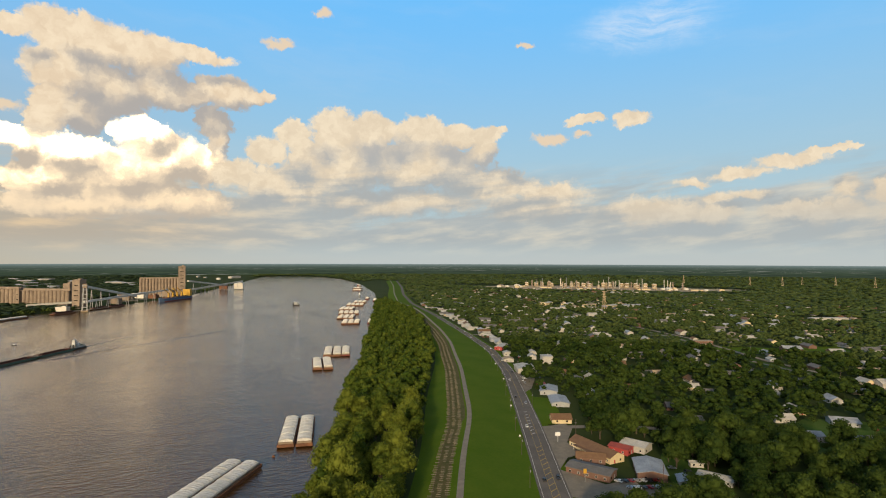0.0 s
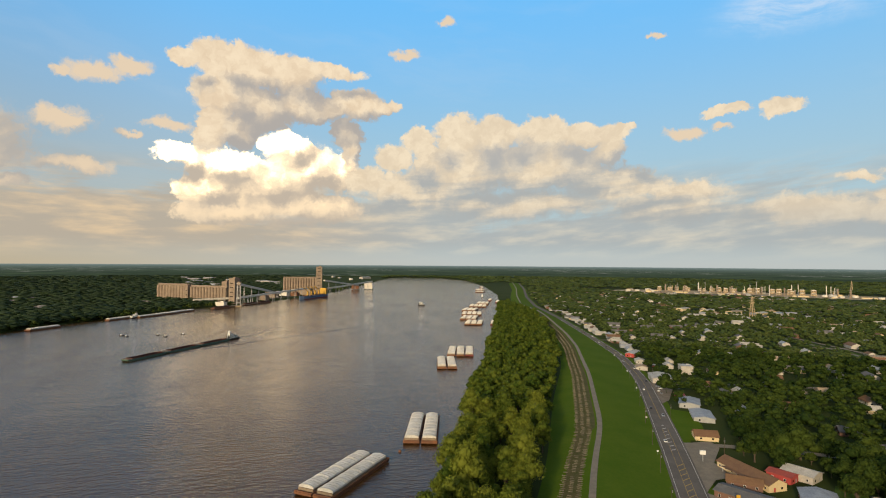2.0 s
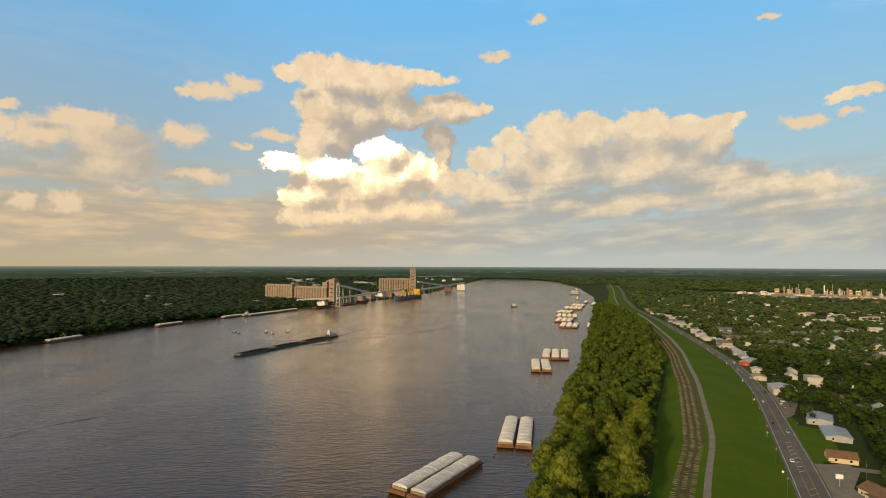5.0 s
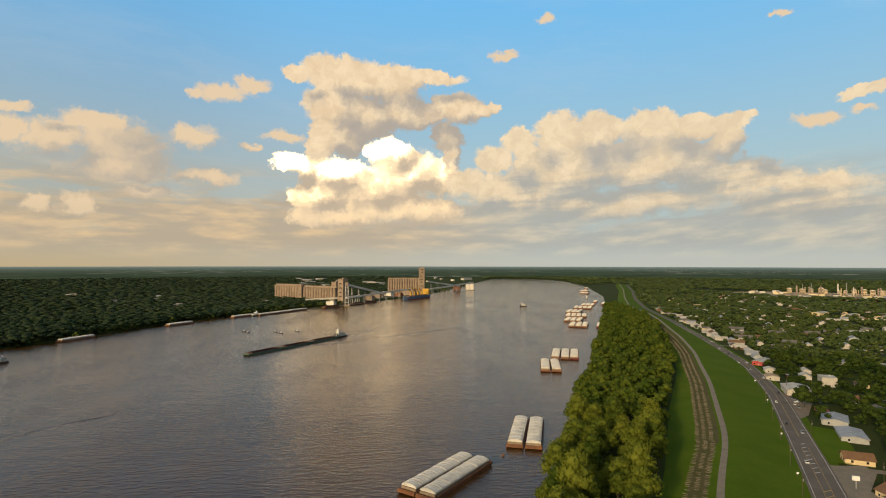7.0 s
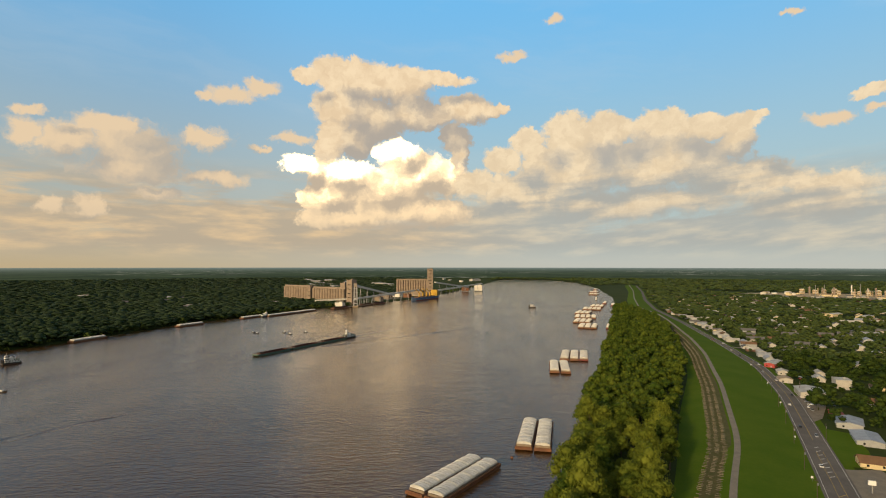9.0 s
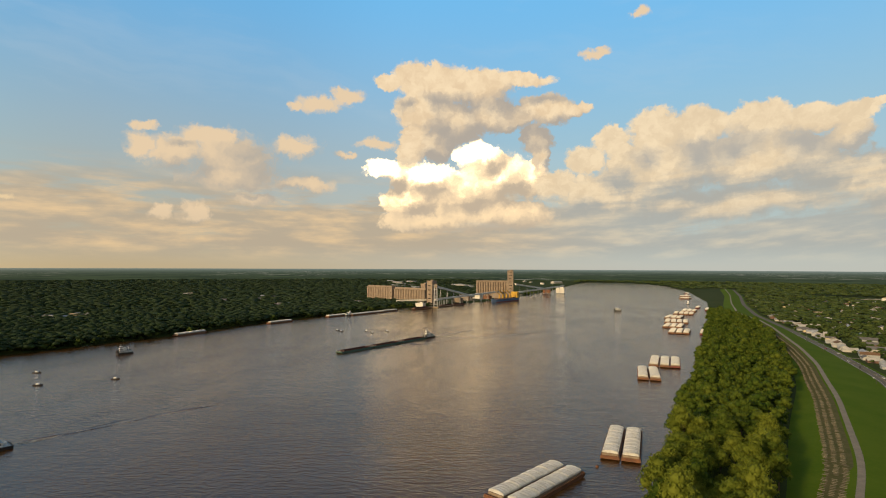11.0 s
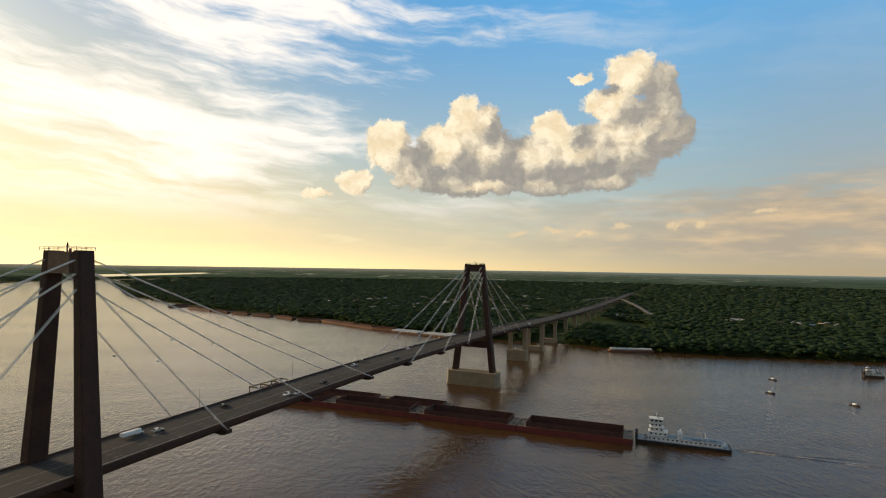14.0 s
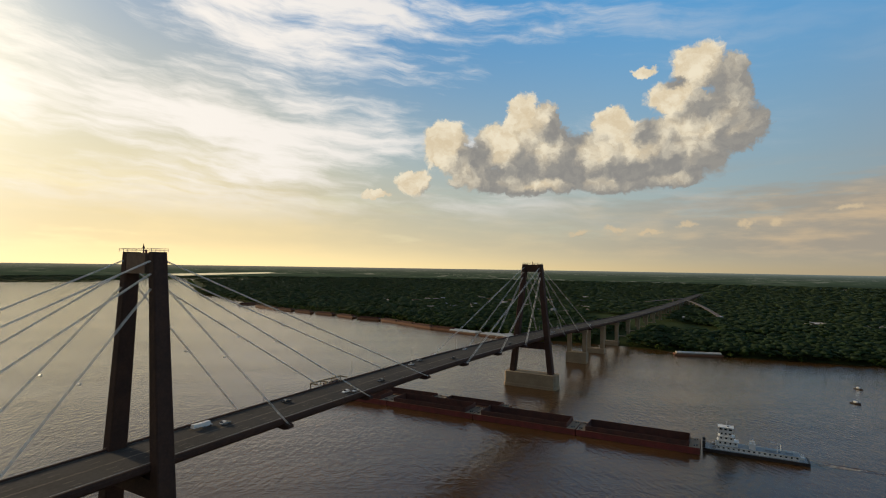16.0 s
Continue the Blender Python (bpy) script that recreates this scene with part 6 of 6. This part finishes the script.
for k in range(5):
    part("hatch", Mesh().box((0, -48 + k * 24, 9), (15, 16, 2)), HULL_RUST, ship)
for k in range(4):
    y = -36 + k * 24
    c = part("crane", Mesh().box((0, y, 9), (4.4, 4.4, 15), taper=.85), YELLOW, ship, "yellow deck crane")
    part("jib", Mesh().beam((0, y, 22), (3, y + 20, 36), 2.0, 2.2), YELLOW, c)
part("deckhouse", Mesh().box((0, -70, 9), (22, 12, 17)).box((0, -69, 26), (24, 8, 3)), YELLOW, ship)
part("funnel", Mesh().box((0, -78, 9), (6, 5, 20)), YELLOW, ship)
ship.matrix_world = pose(-88, 1768, 0, 0, 0, 180 - 26)

# the refinery and other works on the plain
ir = np.random.default_rng(3)
patch("refinery_yard", [(1110, 2130), (1240, 1890), (1480, 1790), (1640, 1500), (1840, 1410), (2020, 1480), (1760, 1820), (1540, 2060), (1300, 2180)], BARE, 3.6, "pale bare refinery ground in sunlight")


def column(h, r, mat, name="refinery_column", label="tall slim tan refinery column", plat=True):
    t = thing(name, label, "industrial tower", group="refinery columns")
    part("shell", Mesh().rod((0, 0, 0), (0, 0, h), r, r * .92, n=10), mat, t)
    part("cap", Mesh().rod((0, 0, h), (0, 0, h + r * .7), r * .92, r * .3, n=10), mat, t)
    if plat:
        for k in (.35, .65, .92):
            part("platform", Mesh().rod((0, 0, h * k), (0, 0, h * k + .5), r * 1.7, n=10), STEEL, t)
    return t


COLS = [column(42, 2.6, TANSTEEL), column(58, 2.0, TANKWHITE, label="tall pale refinery column"), column(30, 3.4, CONC_WARM), column(66, 1.5, STEEL, "flare_stack", "thin tall steel flare stack", False)]
FRAME = thing("process_unit", "tan steel process frame full of pipes and vessels", "industrial plant", group="refinery process units")
for lvl in range(4):
    part("floor", Mesh().box((0, 0, 5 + lvl * 7), (22, 16, .8)), TANSTEEL, FRAME)
    part("vessel", Mesh().rod((-8, -3 + lvl, 8 + lvl * 7), (8, -3 + lvl, 8 + lvl * 7), 2.1, n=8), TANKWHITE if lvl % 2 else TANSTEEL, FRAME)
for x in (-10, 0, 10):
    for y in (-7, 7):
        part("post", Mesh().box((x, y, 0), (1.1, 1.1, 29)), TANSTEEL, FRAME)
TANK = thing("storage_tank", "white round storage tank", "tank", group="storage tanks")
part("shell", Mesh().rod((0, 0, 0), (0, 0, 13), 17, n=24), TANKWHITE, TANK)
part("roof", Mesh().rod((0, 0, 13), (0, 0, 15), 17.2, 2, n=24), TANKWHITE, TANK)
SHED = house(26, 60, 9, 3, "cream", "tan", "works_building", "long tan works building on bare ground", group="works buildings", windows=0)
SHEDW = house(24, 64, 9, 2.5, "white", "white", "works_building", "long white works building among distant woods", group="works buildings", windows=0)


def along(k, off):
    """A place on the refinery's axis."""
    p_ = np.interp(k, [0, .3, .65, 1], [1180, 1400, 1640, 1900]), np.interp(k, [0, .3, .65, 1], [2090, 1950, 1680, 1480])
    return p_[0] + off * .62, p_[1] + off * .78


first = {}


def drop(proto, x, y, yaw, k=1.0):
    m = pose(x, y, float(ground_z(x, y)) + .05, 0, 0, yaw) @ Matrix.Diagonal((k, k, k, 1))
    if proto not in first:
        first[proto] = True
        proto.matrix_world = m
    else:
        copy_thing(proto, m)


for i in range(46):
    k = .18 + .5 * ir.random() if i < 38 else .72 + .1 * ir.random()
    x, y = along(k, ir.uniform(-40, 90))
    drop(COLS[int(ir.choice([0, 0, 1, 1, 2, 2, 0, 1, 2, 3]))], x, y, ir.uniform(0, 90), ir.uniform(.6, 1.12))
for i in range(22):
    x, y = along(.17 + .55 * (i / 22) + ir.uniform(-.02, .02), ir.uniform(-30, 60))
    drop(FRAME, x, y, -35 + ir.uniform(-8, 8), ir.uniform(.7, 1.15))
for i in range(26):
    x, y = along((.02 + .14 * ir.random()) if i % 2 else (.70 + .28 * ir.random()), ir.uniform(-60, 90))
    drop(TANK if i % 3 else SHED, x, y, -38, ir.uniform(.5, .9))
for i in range(10):
    x, y = along(ir.uniform(.2, .9), ir.uniform(-80, -40))
    drop(SHED, x, y, -38 + 90 * (i % 2), ir.uniform(.5, .8))
# pale roofs and tanks far behind the elevators
for i in range(34):
    a, r = radians(ir.uniform(-5, 17)), ir.uniform(2500, 4300)
    x, y = -math.sin(a) * r, math.cos(a) * r
    if bank_distance(x, y) > 120:
        drop(SHEDW if i % 3 else TANK, x, y, ir.uniform(0, 180), ir.uniform(.7, 1.15) * (1 if r < 3800 else .5))
for x, y, k in ((-400, 2930, 1.3), (-340, 2900, 1.0), (-290, 2700, .9), (-120, 2500, .9), (-235, 2350, .8), (-420, 1560, .5), (-520, 1560, .5), (-490, 1545, .4), (-180, 2400, .8)):
    drop(SHEDW, x, y, 70, k * .8)
for i in range(26):
    a, r = radians(ir.uniform(17, 60)), ir.uniform(3400, 4500)
    drop(SHEDW, -math.sin(a) * r, math.cos(a) * r, math.degrees(a) + 90, ir.uniform(.25, .55))
# hamlets in the far bank's woods
ham = []
for x, y, n, sp in ((-985, 860, 7, 70), (-925, 965, 8, 60), (-1100, 690, 3, 60), (-1270, 420, 5, 90), (-1210, 1790, 3, 60), (-1500, 230, 22, 330), (-1750, 420, 16, 300), (-640, 1330, 4, 60), (-900, 1500, 4, 200)):
    for j in range(n):
        ham.append((x + ir.uniform(-sp, sp) * .5, y + ir.uniform(-sp, sp), 7.0, ir.uniform(0, 180), 1.15))
many_houses("hamlet_houses", "small pale houses in the far bank's woods", ham, 22)
# radio mast and pylons
def lattice(h, w, mat, name, label):
    t = thing(name, label, "pylon")
    for sx in (-1, 1):
        for sy in (-1, 1):
            part("leg", Mesh().beam((sx * w, sy * w, 0), (sx * .5, sy * .5, h), .7, .7), mat, t)
    br = Mesh()
    for k in range(8):
        z0, z1 = h * k / 8, h * (k + 1) / 8
        w0, w1 = w + (.5 - w) * k / 8, w + (.5 - w) * (k + 1) / 8
        for s in (-1, 1):
            br.beam((-w0, s * w0, z0), (w1, s * w1, z1), .4, .4).beam((s * w0, w0, z0), (s * w1, -w1, z1), .4, .4)
    part("bracing", br, mat, t)
    for k in (.72, .84, .95):
        part("crossarm", Mesh().beam((-w * 1.6, 0, h * k), (w * 1.6, 0, h * k), .6, .8), mat, t)
    return t


PY = lattice(48, 4.2, TANSTEEL, "lattice_mast", "tall rusty lattice mast above the trees")
PY.matrix_world = pose(841, 967, 3)
for x, y in ((2462, 1541), (2375, 1574), (2186, 1951), (2600, 1480), (2750, 1400), (2250, 1640)):
    copy_thing(PY, pose(x, y, 3, 0, 0, 35))


# ---------------- small things ----------------
# boats on the river
sb = small_boat("small white workboat on the river", 8)
for i, (x, y, hd) in enumerate(((-402, 477, -80), (-504, 489, -80), (-451, 440, -70), (-334, 900, 60), (-323, 888, 60), (-281, 898, 60), (-265, 879, 60), (-246, 903, 60))):
    m = pose(x, y, 0, 0, 0, hd)
    if i:
        copy_thing(sb, m)
    else:
        sb.matrix_world = m
for x, y in ((36, 322), (62, 300)):
    mb = thing("mooring_buoy", "small round dark mooring buoy", "buoy", pose(x, y, 0))
    part("float", Mesh().rod((0, 0, -.4), (0, 0, .9), 1.0, .8, n=10), HULL_RUST, mb)


def car(mat, label, truck=False):
    c = thing("truck" if truck else "car", label, "truck" if truck else "car", group="vehicles")
    body = Mesh()
    body.loft([[(-.88, y, .35), (.88, y, .35), (.9, y, z), (-.9, y, z)] for y, z in ((-2.2, .8), (-2.0, .95), (1.1, .95), (2.1, .8), (2.25, .55))], close=True, caps=True)
    part("body", body, mat, c)
    cab = Mesh()
    cab.loft([[(-.8 * k, y, z), (.8 * k, y, z)] for y, z, k in ((-1.9, .95, 1), (-1.4, 1.45, .85), (.2, 1.48, .85), (1.0, .95, 1))])
    part("glasshouse", cab, GLASS, c)
    part("roof", Mesh().box((0, -.6, 1.46), (1.38, 1.5, .06)), mat, c)
    for x in (-.8, .8):
        for y in (-1.4, 1.4):
            w = part("wheel", Mesh().rod((x - .1, y, .33), (x + .1, y, .33), .33, n=10), HULL_BLACK, c)
    if truck:
        part("load_box", Mesh().box((0, -3.4, .7), (2.1, 5.4, 1.25), taper=.93), WHITE, c)
        part("cab", Mesh().box((0, .2, .6), (1.9, 2.6, 1.45), taper=.82), mat, c)
    return c


CARS = [car(material("car_white", (.8, .8, .78), rough=.3), "white saloon car on the road"), car(material("car_dark", (.03, .032, .036), rough=.3), "dark saloon car on the road"),
        car(material("car_red", (.35, .03, .03), rough=.3), "red saloon car on the road"), car(material("car_silver", (.45, .46, .47), rough=.3, metal=.4), "silver saloon car on the road"),
        car(WHITE, "white pickup truck with a low trailer on the bridge", True)]
used = set()


def park(i, x, y, z, yaw):
    m = pose(x, y, z, 0, 0, yaw)
    if i in used:
        copy_thing(CARS[i], m)
    else:
        used.add(i)
        CARS[i].matrix_world = m


BYAW = math.degrees(math.atan2(-U.x, U.y))
for i, s, off, back in ((4, 31, -6.5, 0), (3, 36.5, -2.4, 0), (1, 72, -6, 0), (0, 100, 5.5, 1), (3, 104, 8.5, 1), (1, 128, 6, 1), (0, 176, -6, 0), (3, 190, -9, 0), (1, 210, 5, 1), (0, 252, -8, 0), (1, 300, 8.4, 1), (3, 420, 5, 1), (0, 470, -6, 0), (1, -60, 6, 1), (0, 560, 6, 1)):
    x, y, z = bp(s, off, deck_z(s) + .14)
    park(i, x, y, z, BYAW + 180 * back)
for i, y, k, back in ((1, 219, .30, 0), (1, 218, .78, 1), (0, 300, .3, 0), (3, 352, .7, 1), (1, 372, .25, 0), (0, 430, .3, 0), (1, 460, .75, 1), (0, 520, .7, 0), (3, 560, .3, 1), (0, 600, .7, 1), (1, 660, .3, 0), (0, 700, .3, 0), (0, 760, .7, 1), (2, 800, .3, 0)):
    x = float(road_x(y) + road_w(y) * k)
    yaw = -math.degrees(math.atan((float(road_x(y + 6)) - float(road_x(y - 6))) / 12))
    park(i, x, y, 4.12, yaw + 180 * back)
for k in range(14):
    park((0, 1, 2, 3)[k % 4], 196 + (k % 7) * 3.1, 203 - (k % 7) * 1.1 - 9 * (k // 7), 3.62, 20)
for k, (x, y) in enumerate(((284, 432), (287, 440), (291, 448), (296, 456), (278, 425), (274, 415), (300, 430), (340, 530), (345, 540), (236, 205), (240, 198), (420, 200), (398, 215))):
    park((0, 3, 1, 2)[k % 4], x, y, 3.6 if x < 310 else 3.1, 60 + 20 * k)

# poles beside the road
pole = thing("utility_pole", "brown timber utility pole with a crossarm", "pole", group="poles along the highway")
part("post", Mesh().rod((0, 0, -.5), (0, 0, 11.5), .17, .12, n=8), BARK, pole)
part("crossarm", Mesh().box((0, 0, 10.6), (2.4, .14, .16)), BARK, pole)
part("transformer", Mesh().rod((.35, 0, 8.4), (.35, 0, 9.5), .28, n=8), STEEL, pole)
pole.matrix_world = pose(float(road_x(214)) - 4.5, 214, 3.6)
for y in (255, 296, 338, 380, 425, 470, 520, 570, 630, 700, 780, 870, 960):
    copy_thing(pole, pose(float(road_x(y)) - 4.5, y, 3.7, 0, 0, -25))
for x, y in ((222, 272), (214, 190), (236, 345), (300, 470), (540, 262), (556, 300), (600, 470), (590, 380), (620, 440)):
    copy_thing(pole, pose(x, y, 3.2, 0, 0, 40))
sign = thing("pylon_sign", "white box sign on a post beside a forecourt", "sign", pose(204, 267, 3.6, 0, 0, -20))
part("post", Mesh().box((0, 0, 0), (.5, .5, 4.2)), STEEL, sign)
part("sign_box", Mesh().box((0, 0, 4.0), (3.2, .7, 2.2)), WHITE, sign)
sign2 = thing("pylon_sign", "small yellow sign on a post", "sign", pose(180, 210, 3.6, 0, 0, -20))
part("post", Mesh().box((0, 0, 0), (.3, .3, 4.6)), STEEL, sign2)
part("sign_box", Mesh().box((0, 0, 4.4), (1.6, .4, 2.4)), YELLOW, sign2)
for y, off in ((280, -3), (345, -3), (430, -2.5), (500, -2.5), (590, -2.5)):
    s_ = thing("road_sign", "small white road sign at the kerb", "sign", pose(float(road_x(y)) + off, y, 3.8, 0, 0, -25))
    part("post", Mesh().rod((0, 0, 0), (0, 0, 2.4), .05), STEEL, s_)
    part("plate", Mesh().box((0, 0, 1.9), (1.0, .06, 1.0)), WHITE, s_)

# road markings
def mark(name, y0, y1, k, w, mat, dash=0, gap=0, d=0.0):
    ys = np.arange(y0, y1, 6.0) if not dash else None
    if dash:
        y = y0
        while y < y1:
            m = Mesh().loft([[(float(road_x(q) + road_w(q) * k) + o, q, 4.17 + .0) for o in (-w / 2, w / 2)] for q in (y, y + dash)])
            part(name, m, mat, road)
            y += dash + gap
    else:
        m = Mesh().loft([[(float(road_x(q) + road_w(q) * k) + o + d, q, 4.17) for o in (-w / 2, w / 2)] for q in ys])
        part(name, m, mat, road)


mark("edge_line", 0, 1000, .09, .28, PAINT_WHITE)
mark("edge_line", 0, 1000, .92, .28, PAINT_WHITE)
mark("centre_line", 90, 330, .38, .20, PAINT_YELLOW)
mark("centre_line", 90, 330, .62, .20, PAINT_YELLOW)
mark("centre_line", 345, 900, .5, .3, PAINT_YELLOW)
for y in np.arange(150, 262, 6.2):
    a, b = (float(road_x(y) + road_w(y) * .38), y), (float(road_x(y + 2.4) + road_w(y) * .62), y + 2.4)
    part("hatch_bar", Mesh().add([(a[0], a[1] - .25, 4.17), (b[0], b[1] - .25, 4.17), (b[0], b[1] + .25, 4.17), (a[0], a[1] + .25, 4.17)], [(0, 1, 2, 3)]), PAINT_YELLOW, road)
for y in np.arange(285, 332, 6.5):
    part("hatch_bar", Mesh().add([(float(road_x(y) + road_w(y) * .40), y, 4.17), (float(road_x(y) + road_w(y) * .60), y + 1, 4.17), (float(road_x(y) + road_w(y) * .60), y + 1.6, 4.17), (float(road_x(y) + road_w(y) * .40), y + .6, 4.17)], [(0, 1, 2, 3)]), PAINT_WHITE, road)

# slabs of the strip beside the levee path
SLAB = material("bare_slab", (0.23, 0.19, 0.115), (0.155, 0.125, 0.075), 0.9, scale=0.6, fine=6, each=.35)
SLAB_J = material("bare_slab_far", (0.23, 0.19, 0.115), (0.155, 0.125, 0.075), 0.9, scale=0.6, fine=6, island=.35)
slab_me = Mesh().box((0, 0, 0), (3.4, .62, .16)).data("slab", SLAB)
trk = bpy.data.objects["batture_track"]
sr = np.random.default_rng(9)
count, rest = 0, Mesh()
for y in np.arange(150, 1040, 2.1):
    px = float(path_x(y))
    slope = math.atan((float(path_x(y + 5)) - float(path_x(y - 5))) / 10)
    for c in range(3):
        if sr.random() < .16:
            continue
        off = -15.2 + c * 4.1 + (1.0 if y < 325 else 0) + sr.uniform(-.25, .25)
        yy = y - off * math.sin(slope) * .9
        x = float(path_x(yy)) + off / max(math.cos(slope), .6)
        z = float(levee_z(x, yy)) + .05
        yaw = -math.degrees(slope) + sr.uniform(-4, 4)
        if 195 < y and count < 300:
            s = new("slab", slab_me)
            s.parent = trk
            s.matrix_local = pose(x, yy, z, 0, 0, yaw) @ Matrix.Diagonal((sr.uniform(.7, 1.1), sr.uniform(.8, 1.5), 1, 1))
            count += 1
        else:
            rest.box((x, yy, z), (3.4 * sr.uniform(.6, 1.1), .62 * sr.uniform(.8, 1.5), .16), yaw)
tagged(part("slabs", rest, SLAB_J, trk), kind="stuff")
